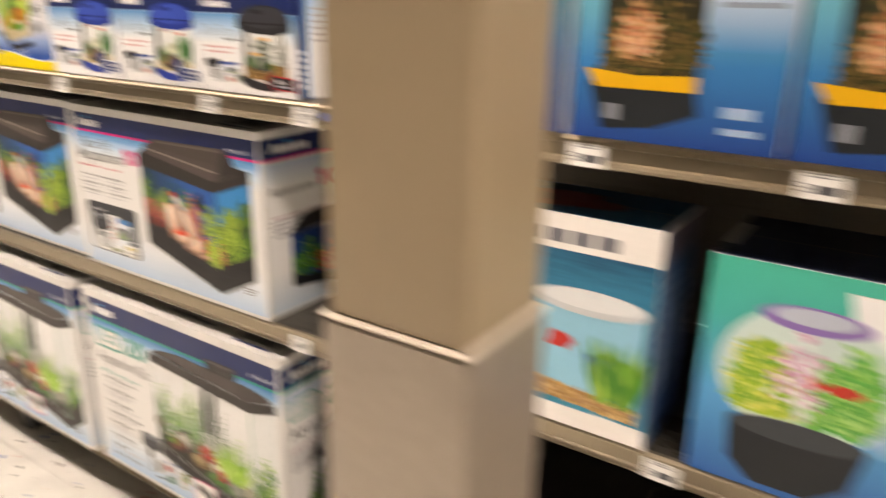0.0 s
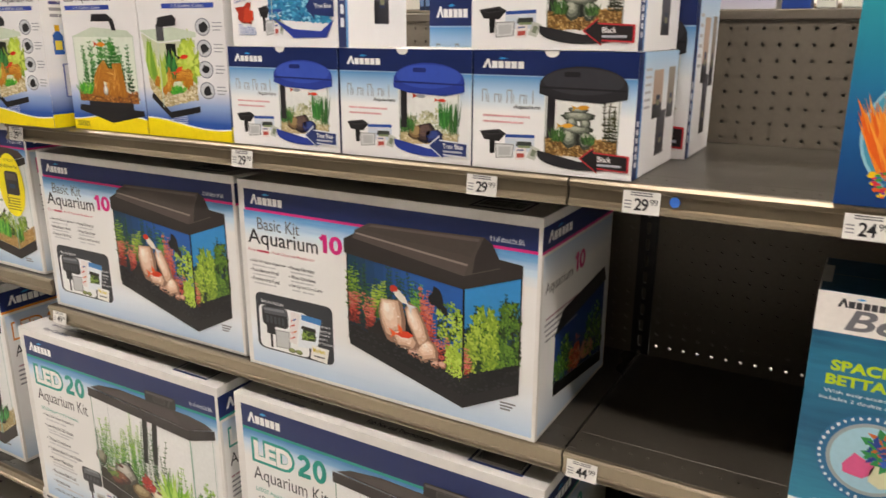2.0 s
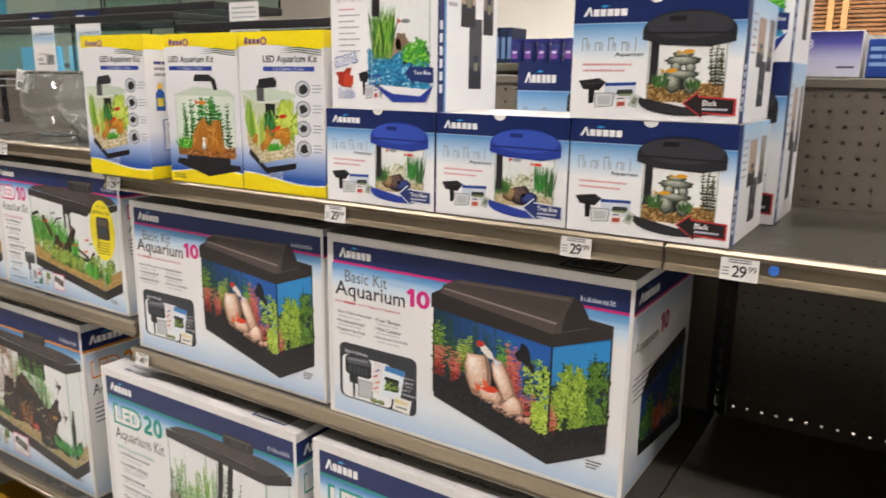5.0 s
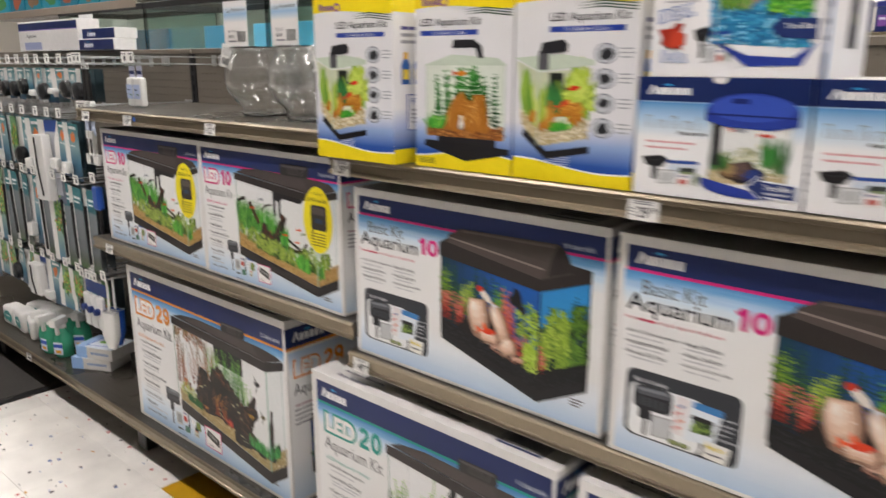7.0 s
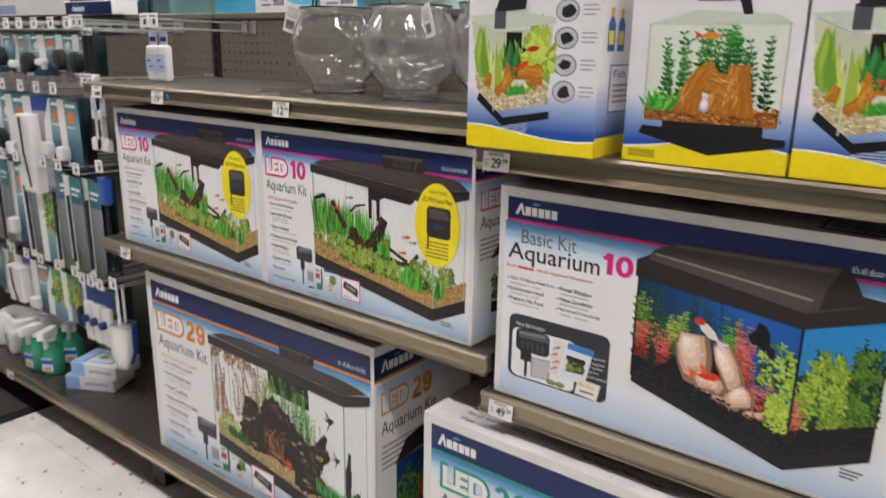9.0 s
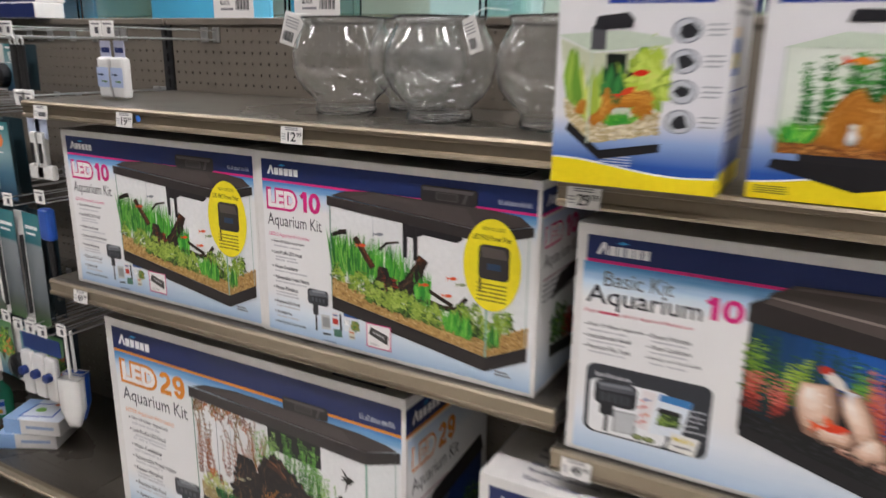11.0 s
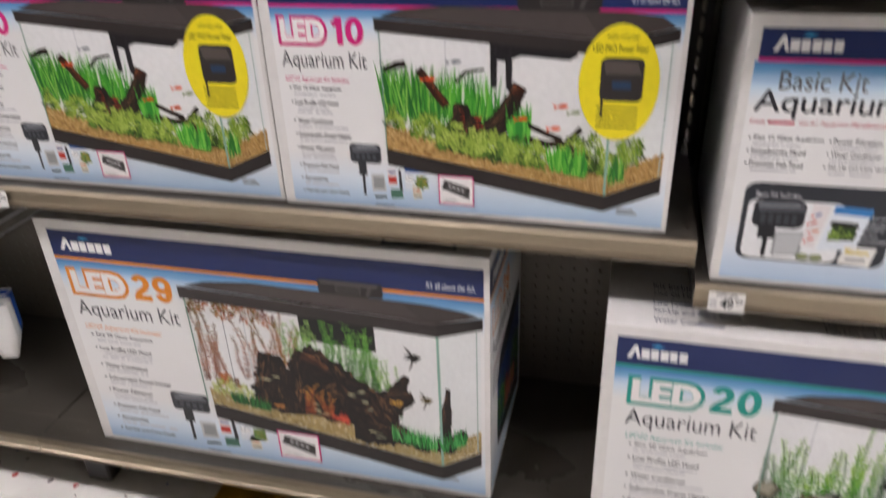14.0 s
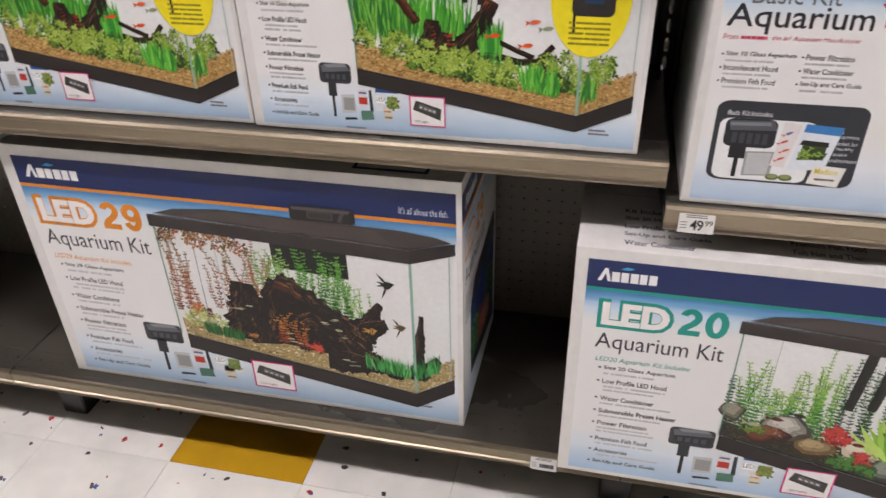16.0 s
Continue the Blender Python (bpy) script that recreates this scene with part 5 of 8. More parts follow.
    sh.rect(P, 0.54, 0.585, 0.30, 0.64, "2a282c", 5)
    dome = [(0.735 + 0.245 * math.cos(a), 0.73 + 0.155 * math.sin(a)) for a in [math.pi * k / 16 for k in range(17)]]
    sh.poly(P, [(0.98, 0.64), *dome, (0.49, 0.66), (0.60, 0.615), (0.85, 0.60)], lid[0], 7)
    sh.poly(P, [(0.735 + 0.225 * math.cos(a), 0.765 + 0.105 * math.sin(a)) for a in [2 * math.pi * k / 24 for k in range(24)]], lid[1], 7.4)
    sh.poly(P, [(0.50, 0.72), (0.98, 0.71), (0.98, 0.695), (0.50, 0.703)], lid[2], 7.8)
    sh.rounded(P, 0.63, 0.72, 0.80, 0.84, 0.002, lid[2], 8)
    sh.shift(P, lambda u: 0.935 - (0.965 - u) * 1.06)
    L = "arrow_label"
    fill, edge = ("23356f", "e8ecf4") if tag == "True Blue" else ("231f20", "c2303a")
    for grow, col, ly in ((0.012, edge, 9), (0.0, fill, 9.5)):
        sh.poly(L, [(0.70 - grow, 0.15), (0.775, 0.235 + grow * 1.4), (0.775, 0.20 + grow), (0.97 + grow, 0.185 + grow), (0.97 + grow, 0.075 - grow), (0.80, 0.085 - grow), (0.80, 0.05 - grow)], col, ly)
    sh.text(L, tag, 0.80, 0.80 + 0.016 * len(tag), 0.135, 0.18, "f0f0f2", 10, bold=0.015)
    sh.bars(L, 0.80, 0.94, 0.10, 0.018, "b8bcc8", 10, 3)
    return sh


def photo_side(w, h, seed):
    """White side of a small kit with a navy corner strip and three small room photographs."""
    sh = Sheet(w, h, seed)
    sh.rect("side_print", 0.0, 1.0, 0, 1, gradient("photo_side_white", [(0.0, "ededee"), (0.6, "eaecef"), (1.0, "9fc4e4")]), 0)
    sh.rect("side_print", 0.0, 0.10, 0, 1, NAVY, 1)
    sh.rect("side_print", 0.10, 0.13, 0, 1, "5f97cf", 1)
    for k in range(6):
        sh.rect("side_print", 0.03, 0.075, 0.10 + k * 0.065, 0.145 + k * 0.065, "e6e8f0", 2)
    for k, (u0, u1, v0, v1, c) in enumerate(((0.36, 0.60, 0.45, 0.85, "b8a090"), (0.74, 0.92, 0.42, 0.86, "8a8074"), (0.50, 0.72, 0.12, 0.5, "4a4a52"))):
        sh.rect("room_photo#%d" % k, u0, u1, v0, v1, c, 2)
        du, dv = u1 - u0, v1 - v0
        sh.rect("room_photo#%d" % k, u0, u1, v0, v0 + 0.3 * dv, {"b08a78": "8d6f60", "8a7a68": "5f5448"}.get(c, "2c2c32"), 2.3)
        sh.rounded("room_photo#%d" % k, u0 + 0.35 * du, u0 + 0.75 * du, v0 + 0.22 * dv, v0 + 0.48 * dv, 0.002, "26304e", 2.6)
        sh.rect("room_photo#%d" % k, u0 + 0.4 * du, u0 + 0.7 * du, v0 + 0.26 * dv, v0 + 0.38 * dv, "8a8a6a", 2.9)
    for k in range(6):
        sh.bars("side_fine_print", 0.16, 0.3, 0.85 - k * 0.06, 0.02, "b4b4ba", 2, 3)
    return sh


def cube_print(w, h, kind, seed):
    """Front artwork of the small cube kit: yellow waves top and bottom, blue fade, square tank."""
    sh = Sheet(w, h, seed)
    sh.rect("front_print", 0, 1, 0, 1, gradient("cube_sky", [(0.0, "1a3f94"), (0.10, "2b56a8"), (0.2, "8fa8d4"), (0.30, "e2e2e6"), (1, "e2e2e2")]), 0)
    def wave(v, amp, ph, n=20):
        return [(i / n, v + amp * math.sin(ph + 4.2 * i / n)) for i in range(n + 1)]
    low = wave(0.085, 0.025, 1.4 if kind == "cube" else -1.2)
    sh.poly("white_wave", [(0, 0), (1, 0), *reversed([(u, v + 0.008) for u, v in low])], "f4f4f2", 1)
    sh.poly("lower_wave", [(0, 0), (1, 0), *reversed(low)], "f3dc12", 1.5)
    top = wave(0.905, 0.015, 0.4)
    sh.poly("upper_wave", [*top, (1, 1), (0, 1)], "f3dc12", 1)
    for k in range(3):
        sh.poly("swoosh#%d" % k, [(0.5, 0.892 - 0.012 * k), (0.72, 0.905 - 0.013 * k), (0.98, 0.885 - 0.014 * k), (0.98, 0.879 - 0.014 * k), (0.72, 0.898 - 0.013 * k)], "2c4a3a", 2)
    for k in range(4):
        sh.rect("maker_mark", 0.08 + 0.05 * k, 0.118 + 0.05 * k, 0.925, 0.955 if k else 0.965, "7a4a8c", 2)
    sh.oval("maker_mark", 0.315, 0.942, 0.04, 0.026, "8a4a9a", 2, 16)
    sh.oval("maker_mark", 0.315, 0.942, 0.022, 0.015, "f3dc12", 2.5, 16)
    o = 0.30 if kind == "cube" else 0.06
    sh.text("title", "LED Aquarium Kit", o, o + 0.63, 0.80, 0.855, "2e2e34", 2, bold=0.018)
    sh.rect("title", o, o + 0.60, 0.76, 0.788, "2a44a0", 2)
    sh.text("title", "1.5 Gallon Cube", o + 0.12, o + 0.48, 0.766, 0.783, "e8ecf6", 3, shear=0.2)
    P = "tank_picture"
    if kind == "cube":
        sh.poly(P, [(0.10, 0.27), (0.30, 0.155), (0.66, 0.20), (0.66, 0.165), (0.30, 0.115), (0.08, 0.235)], "1d1c1f", 4)
        front, side = quad((0.08, 0.30), (0.22, 0.18), (0.22, 0.56), (0.02, 0.62)), quad((0.22, 0.18), (0.64, 0.24), (0.66, 0.585), (0.22, 0.56))
        for f in (front, side):
            pane(sh, P, f, "d9ddce", 1)
            pane(sh, P, f, "c9cfb4", 1.2, 0, 1, 0.72, 1)
            pane(sh, P, f, "cfc4a8", 2, 0, 1, 0, 0.24)
            sh.pebbles(P, f, 0, 1, 0, 0.27, 240, 0.0028, PALE, 2.3)
        ribbon = ["5a8a2c", "6f9e34", "86ae40", "a0c04c"]
        lime = ["a4bc44", "b8ca54", "cdd96a", "92ae3c"]
        sh.grass(P, front, 0.05, 0.5, 0.22, 1.0, 9, ribbon, 3, 0.06, 0.012)
        sh.grass(P, front, 0.5, 0.95, 0.2, 0.85, 6, ribbon + lime, 3.2, 0.08, 0.012)
        sh.grass(P, side, 0.02, 0.24, 0.22, 0.92, 10, ribbon + lime, 3.2, 0.10, 0.014)
        sh.grass(P, side, 0.60, 0.88, 0.30, 0.98, 10, lime, 3.2, 0.5, 0.020)
        sh.shrub(P, side, 0.58, 0.98, 0.42, 1.0, 40, 0.020, ribbon[2:], lime, ["c8dc62", "b4cc48"], 3.4)
        sh.rect(P, 0.31, 0.43, 0.34, 0.56, "171c18", 3.8)
        sh.grass(P, side, 0.25, 0.45, 0.4, 0.9, 5, ["2a6a34", "3f8a44"], 4.2, 0.3, 0.012)
        amber = ("b4721e", "c88628", "d69836", "e2aa4a", "ecbc66")
        for pts, r0, r1 in (([(0.20, 0.52), (0.45, 0.46), (0.75, 0.44), (0.84, 0.36)], 0.013, 0.012), ([(0.26, 0.20), (0.25, 0.36), (0.30, 0.50)], 0.006, 0.010), ([(0.04, 0.22), (0.15, 0.30), (0.28, 0.42)], 0.006, 0.006),
                            ([(0.68, 0.24), (0.76, 0.34), (0.90, 0.32)], 0.009, 0.007)):
            sh.drift(P, [side(*q) for q in pts], r0, r1, 4.6, amber)
        sh.drift(P, [front(0.6, 0.22), front(0.7, 0.36), front(0.8, 0.44)], 0.006, 0.004, 4.6, amber)
        sh.grass(P, side, 0.30, 0.62, 0.16, 0.34, 40, BRIGHT, 5.4, 1.0, 0.003)
        sh.fish(P, 0.52, 0.485, 0.022, "d83018", 5.6, 0.15, "2a2420")
        sh.fish(P, 0.45, 0.41, 0.022, "d84a22", 5.6, 0.5)
        sh.poly(P, [(0.0, 0.635), (0.22, 0.565), (0.68, 0.60), (0.68, 0.625), (0.40, 0.655)], "c9d6c4", 5)
        sh.poly(P, [(0.22, 0.66), (0.24, 0.71), (0.42, 0.725), (0.46, 0.70), (0.45, 0.665), (0.28, 0.655)], "26262a", 6)
        sh.rect(P, 0.215, 0.225, 0.18, 0.57, "c4d2c6", 5)
        sh.rect(P, 0.21, 0.30, 0.575, 0.67, "55555a", 5.5)
        for k, v in enumerate((0.655, 0.535, 0.415, 0.295)):
            sh.oval("detail_circle#%d" % k, 0.76, v, 0.085, 0.05, "7e8490", 2, 24)
            sh.oval("detail_circle#%d" % k, 0.76, v, 0.075, 0.044, "c7cbd2", 2.5, 24)
            sh.blob("detail_circle#%d" % k, 0.76, v, 0.05, 0.026, "2c2d31", 3, 10, 0.3)
            sh.bars("fine_print", 0.87, 0.97, v + 0.02, 0.006, "9aa0a8", 2, 3)
            sh.bars("fine_print", 0.87, 0.98, v, 0.006, "9aa0a8", 2, 3)
            sh.bars("fine_print", 0.87, 0.96, v - 0.02, 0.006, "9aa0a8", 2, 3)
    else:
        sh.poly(P, [(0.10, 0.13), (0.55, 0.055), (0.98, 0.115), (0.98, 0.145), (0.12, 0.165)], "1d1c1f", 4)
        sh.rect(P, 0.25, 0.85, 0.12, 0.19, "222124", 3.8)
        body = quad((0.12, 0.19), (0.93, 0.19), (0.93, 0.60), (0.12, 0.60))
        pane(sh, P, body, "dfe6da", 1)
        pane(sh, P, body, "8a5a2a", 2, 0, 1, 0, 0.15)
        sh.pebbles(P, body, 0, 1, 0, 0.19, 300, 0.0028, ["a86a2c", "8a4f22", "c88a48", "6e3f1c"], 2.3)
        for s0, s1, t0, t1, m, cs in ((0.14, 0.34, 0.2, 0.92, 8, ["1f5a24", "2f7030", "4a9040"]), (0.38, 0.64, 0.4, 0.98, 16, ["14401a", "1f5a24", "2f7a30", "4a983c"]), (0.68, 0.92, 0.18, 0.92, 9, ["14401a", "1f5a24", "2f7a30"])):
            sh.sprigs(P, body, s0, s1, t0, t1, m, 0.0125, cs, 3, 0.05, 0.5)
        amber = ("a86a20", "bc7c2a", "cc8e3a", "d89e4c", "e2b064")
        for pts, r0, r1 in (([(0.32, 0.10), (0.36, 0.32), (0.44, 0.50), (0.52, 0.58)], 0.017, 0.010), ([(0.68, 0.10), (0.70, 0.34), (0.69, 0.60)], 0.022, 0.012), ([(0.42, 0.46), (0.55, 0.40), (0.68, 0.32)], 0.014, 0.016), ([(0.55, 0.10), (0.58, 0.25), (0.62, 0.36)], 0.016, 0.014)):
            sh.drift(P, [body(*q) for q in pts], r0, r1, 4 + 0.1 * sh.rng.random(), amber, 0.14)
        sh.rock(P, 0.50, 0.265, 0.032, 0.032, ("9aa0a0", "ccd0d0", "eceeee"), 4.8)
        sh.grass(P, body, 0.04, 0.22, 0.1, 0.36, 36, BRIGHT, 4.8, 0.8, 0.004)
        sh.fish(P, 0.50, 0.55, 0.025, "e08a2a", 5)
        sh.poly(P, [(0.10, 0.595), (0.95, 0.595), (0.86, 0.635), (0.40, 0.655)], "c9d6c4", 5)
        sh.poly(P, [(0.40, 0.69), (0.42, 0.735), (0.62, 0.735), (0.70, 0.70), (0.72, 0.635), (0.67, 0.635), (0.64, 0.69)], "26262a", 6)
        for s in (0.12, 0.925):
            sh.rect(P, s, s + 0.008, 0.19, 0.60, "b8c8bc", 5)
    for k in range(4):
        sh.bars("fine_print", 0.30 if kind == "cube" else 0.04, 0.5 if kind == "cube" else 0.22, 0.13 - k * 0.012 if kind == "cube" else 0.05 - k * 0.009, 0.005, "c0cbe4" if kind == "cube" else "8a8428", 3, 4)
    return sh


def cube_side(w, h, seed):
    sh = Sheet(w, h, seed)
    sh.rect("side_print", 0, 1, 0, 1, gradient("cube_side_sky", [(0.0, "1a3f94"), (0.10, "2b56a8"), (0.22, "a8b8dc"), (0.34, "eeeef1"), (1, "eaeaea")]), 0)
    sh.rect("yellow_side", 0, 1, 0, 0.09, "f3dc12", 1)
    sh.rect("yellow_cap", 0, 1, 0.9, 1, "f3dc12", 1)
    for k in range(3):
        sh.bars("side_fine_print", 0.12, 0.8, 0.80 - 0.04 * k, 0.02, "4a4a8c" if k == 0 else "a0a0a8", 2, 4)
    for u in (0.12, 0.3):
        sh.poly("bottle_picture", [(u, 0.48), (u + 0.13, 0.48), (u + 0.13, 0.6), (u + 0.09, 0.63), (u + 0.04, 0.63), (u, 0.6)], "2d62b4", 2)
        sh.rect("bottle_picture", u + 0.035, u + 0.095, 0.63, 0.67, "e8b41c", 2)
        sh.rect("bottle_picture", u + 0.02, u + 0.11, 0.51, 0.57, "f0d84a", 3)
    sh.rect("side_frame", 0.2, 0.95, 0.2, 0.42, "3a56a8", 2)
    sh.rect("side_frame", 0.215, 0.935, 0.206, 0.414, "f0f0f3", 2.5)
    sh.text("side_frame", "Fish", 0.27, 0.5, 0.36, 0.395, "3a56a8", 3)
    for k in range(4):
        sh.bars("side_frame", 0.27, 0.8, 0.32 - 0.025 * k, 0.01, "9a9aa6", 3, 4)
    return sh


def boxed(name, label, category, w, d, h, front, m, side=None, top=None, group="", seed=0):
    """A printed card box: carton, front sheet, and right-hand and top sheets where they show."""
    ob = thing(name, label, category, m, group)
    body = carton(ob, w, d, h, seed)
    front.build(body, Matrix.Identity(4))
    if side:
        side.build(body, Matrix.Translation((w, 0, 0)) @ SIDE)
    if top:
        top.build(body, Matrix.Translation((0, 0, h)) @ Matrix.Rotation(radians(-90), 4, "X"))
    return ob


def top_print(w, d, seed, lists):
    sh = Sheet(w, d, seed)
    if lists:
        for u, rows in ((0.10, ("Kit Includes:", "Size 20 High Glass Aquarium", "Low Profile LED Hood", "Set-Up and Care Guide", "Water Conditioner")), (0.45, ("Submersible Preset Heater", "Premium Fish Food", "Fish Net and Thermometer"))):
            for k, r in enumerate(rows):
                sh.text("top_print", r, u, u + 0.0088 * len(r), 0.33 - k * 0.07 + (0 if u < 0.3 else -0.09), 0.37 - k * 0.07 + (0 if u < 0.3 else -0.09), "2c3156", 1, bold=0.012)
    else:
        for k in range(2):
            sh.bars("top_print", 0.05 + 0.25 * k, 0.22 + 0.25 * k, 0.45, 0.05, "3a3f66", 1, 4)
    sh.rect("bar_code", 0.78, 0.93, 0.05, 0.26, "23305e", 1)
    sh.rect("bar_code", 0.787, 0.923, 0.07, 0.24, "e4e4e4", 1.5)
    u = 0.795
    while u < 0.915:
        wd = sh.rng.choice((0.0012, 0.002, 0.003))
        sh.rect("bar_code", u, u + wd, 0.10, 0.22, "23263a", 2)
        u += wd + sh.rng.choice((0.0012, 0.002))
    return sh


# ---- structure ----
TILE, TX, TY = 0.2985, -0.902, -0.022
floor = raw("floor", [(-14, -5, -0.004), (10, -5, -0.004), (10, 14, -0.004), (-14, 14, -0.004), (-14, -5, -0.2), (10, -5, -0.2), (10, 14, -0.2), (-14, 14, -0.2)],
            [(0, 1, 2, 3), (7, 6, 5, 4), (0, 4, 5, 1), (1, 5, 6, 2), (2, 6, 7, 3), (3, 7, 4, 0)], GROUT)
tagged(floor, "white vinyl tile floor with coloured chips and a yellow accent tile", "floor", kind="structure")


def slab(name, x0, x1, y0, y1, z0, z1, mat, label, category):
    return tagged(part(name, box_bm(x0, x1, y0, y1, z0, z1), mat), label, category, kind="structure")


slab("wall_north", -14, 10, 12.5, 12.7, 0, 3.7, WALL, "cream painted back wall of the store", "wall")
slab("wall_south", -14, 10, -5.0, -4.8, 0, 3.7, WALL, "cream painted wall behind the aisle", "wall")
slab("wall_west", -14.2, -14, -5, 12.7, 0, 3.7, WALL, "cream painted end wall of the store", "wall")
slab("wall_east", 10, 10.2, -5, 12.7, 0, 3.7, WALL, "cream painted end wall of the store", "wall")
slab("ceiling", -14, 10, -5, 12.7, 3.7, 3.8, CEIL, "white mineral-fibre suspended ceiling", "ceiling")

# out of view: dark shelving added to keep bounced light off the bays
opp = thing("opposite_shelving", "unseen plain dark shelving added across the aisle to block light", "shelving", pose(0, -2.45, 0), kind="structure")
part("back_board", box_bm(-6, 6, -0.45, -0.42, 0, 2.2), PANEL, opp)
for z in (0.18, 0.6, 1.0, 1.4, 1.8, 2.2):
    part("shelf_pan", box_bm(-6, 6, -0.42, 0.0, z - 0.03, z, 0.002), SHELF, opp)

# slatted wooden band on the far wall
slats = thing("wall_cladding", "brown horizontal wood slats high on the back wall", "wall cladding", pose(0, 12.44, 0), kind="structure")
for k in range(9):
    part("slat", box_bm(-0.55, 6, -0.04, 0.03, 2.08 + k * 0.066, 2.125 + k * 0.066, 0.004), WOODSLAT, slats)
for x in (0.02, 0.22):
    part("post", box_bm(x, x + 0.09, -0.10, -0.045, 2.0, 2.78, 0.004), shader("pale_wood", srgb("c79a62"), 0.5, grain=0.2, scale=20), slats)

# ceiling lights: troffers over the aisles, lit
DIFFUSER = bpy.data.materials.new("lit_diffuser")
DIFFUSER.use_nodes = True
_b = DIFFUSER.node_tree.nodes["Principled BSDF"]
_b.inputs["Base Color"].default_value = (0.9, 0.9, 0.9, 1)
_b.inputs["Emission Color"].default_value = (*LAMP_COLOR, 1)
_b.inputs["Emission Strength"].default_value = 30.0
troffer = thing("ceiling_light", "lit white fluorescent strip light with a flat diffuser", "ceiling light", pose(-6.0, -1.3, 3.7), "ceiling lights")
part("diffuser", box_bm(-0.56, 0.56, -0.11, 0.11, -0.012, -0.008), DIFFUSER, troffer)
for a, b, c, d in ((-0.6, 0.6, -0.15, -0.112), (-0.6, 0.6, 0.112, 0.15), (-0.6, -0.562, -0.112, 0.112), (0.562, 0.6, -0.112, 0.112)):
    part("frame", box_bm(a, b, c, d, -0.02, -0.002, 0.003), PLASTIC_W, troffer)
spots = [(x, y) for y in (-1.3, 2.6) for x in (-3.6, -1.2, 1.2, 3.6)] + [(x, 0.65) for x in (-4.8, -2.4, 0.0, 2.4)] + [(x, y) for y in (6.5, 10.4) for x in (-6.0, -2.4, 1.2)] + [(-6.0, 2.6), (-6.0, 6.5), (4.8, 10.4), (6.0, -1.3), (4.8, 0.65), (8.4, -1.3)]
for x, y in spots:
    copy_thing(troffer, pose(x, y, 3.7))
for x, y, k in [(-3.6, -1.3, 1), (-1.2, -1.3, 1), (1.2, -1.3, 1), (3.6, -1.3, 1), (6.0, -1.3, 1), (-2.4, 0.65, 0.6), (0.0, 0.65, 0.6), (-2.4, 6.5, 3), (1.2, 6.5, 3), (-6.0, 6.5, 3), (-2.4, 10.4, 3), (1.2, 10.4, 3)]:
    lamp = bpy.data.lights.new("troffer_lamp", "AREA")
    lamp.shape, lamp.size, lamp.size_y, lamp.energy, lamp.color = "RECTANGLE", 1.1, 0.21, LAMP_POWER * k, LAMP_COLOR
    o = new("troffer_lamp", lamp)
    o.location = (x, y, 3.675)


# ---- shelving ----
def holed(x0, x1, z0, z1, pitch, r, depth, slot=None):
    """A sheet in x and z with a grid of holes through it (octagons, or upright slots), facing -y."""
    nx, nz = max(1, int((x1 - x0) / pitch)), max(1, int((z1 - z0) / pitch))
    px, pz = (x1 - x0) / nx, (z1 - z0) / nz
    verts, faces = [(x0 + i * px, 0, z0 + j * pz) for i in range(nx + 1) for j in range(nz + 1)], []
    ring = [(r * math.cos(radians(22.5 + 45 * k)), r * math.sin(radians(22.5 + 45 * k))) for k in range(8)]
    if slot:
        sx, sz = slot
        ring = [(sx, sz * 0.5), (sx * 0.6, sz), (-sx * 0.6, sz), (-sx, sz * 0.5), (-sx, -sz * 0.5), (-sx * 0.6, -sz), (sx * 0.6, -sz), (sx, -sz * 0.5)]
    for i in range(nx):
        for j in range(nz):
            cx, cz, k = x0 + (i + 0.5) * px, z0 + (j + 0.5) * pz, len(verts)
            c0, c1, c2, c3 = ((i + 1) * (nz + 1) + j + 1, i * (nz + 1) + j + 1, i * (nz + 1) + j, (i + 1) * (nz + 1) + j)
            verts += [(cx + a, 0, cz + b) for a, b in ring] + [(cx + a, depth, cz + b) for a, b in ring]
            h = k
            faces += [(c0, c1, h + 2, h + 1), (c1, c2, h + 4, h + 3), (c2, c3, h + 6, h + 5), (c3, c0, h, h + 7)]
            faces += [(c0, h + 1, h), (c1, h + 3, h + 2), (c2, h + 5, h + 4), (c3, h + 7, h + 6)]
            faces += [(h + q, h + (q + 1) % 8, h + 8 + (q + 1) % 8, h + 8 + q) for q in range(8)]
    return verts, faces


LIP_PROFILE = [(0.0, 0.0), (-0.005, -0.001), (-0.0085, -0.005), (-0.0085, -0.010), (-0.005, -0.012), (-0.005, -0.027), (-0.0085, -0.029), (-0.0105, -0.033), (-0.008, -0.037), (0.0, -0.038)]


def lip_bm(x0, x1):
    bm = bmesh.new()
    rows = [[bm.verts.new((x, y, z)) for y, z in LIP_PROFILE] for x in (x0, x1)]
    n = len(LIP_PROFILE)
    for k in range(n - 1):
        bm.faces.new((rows[0][k], rows[0][k + 1], rows[1][k + 1], rows[1][k]))
    bm.faces.new(rows[0][::-1])
    bm.faces.new(rows[1])
    bmesh.ops.recalc_face_normals(bm, faces=bm.faces)
    return bm


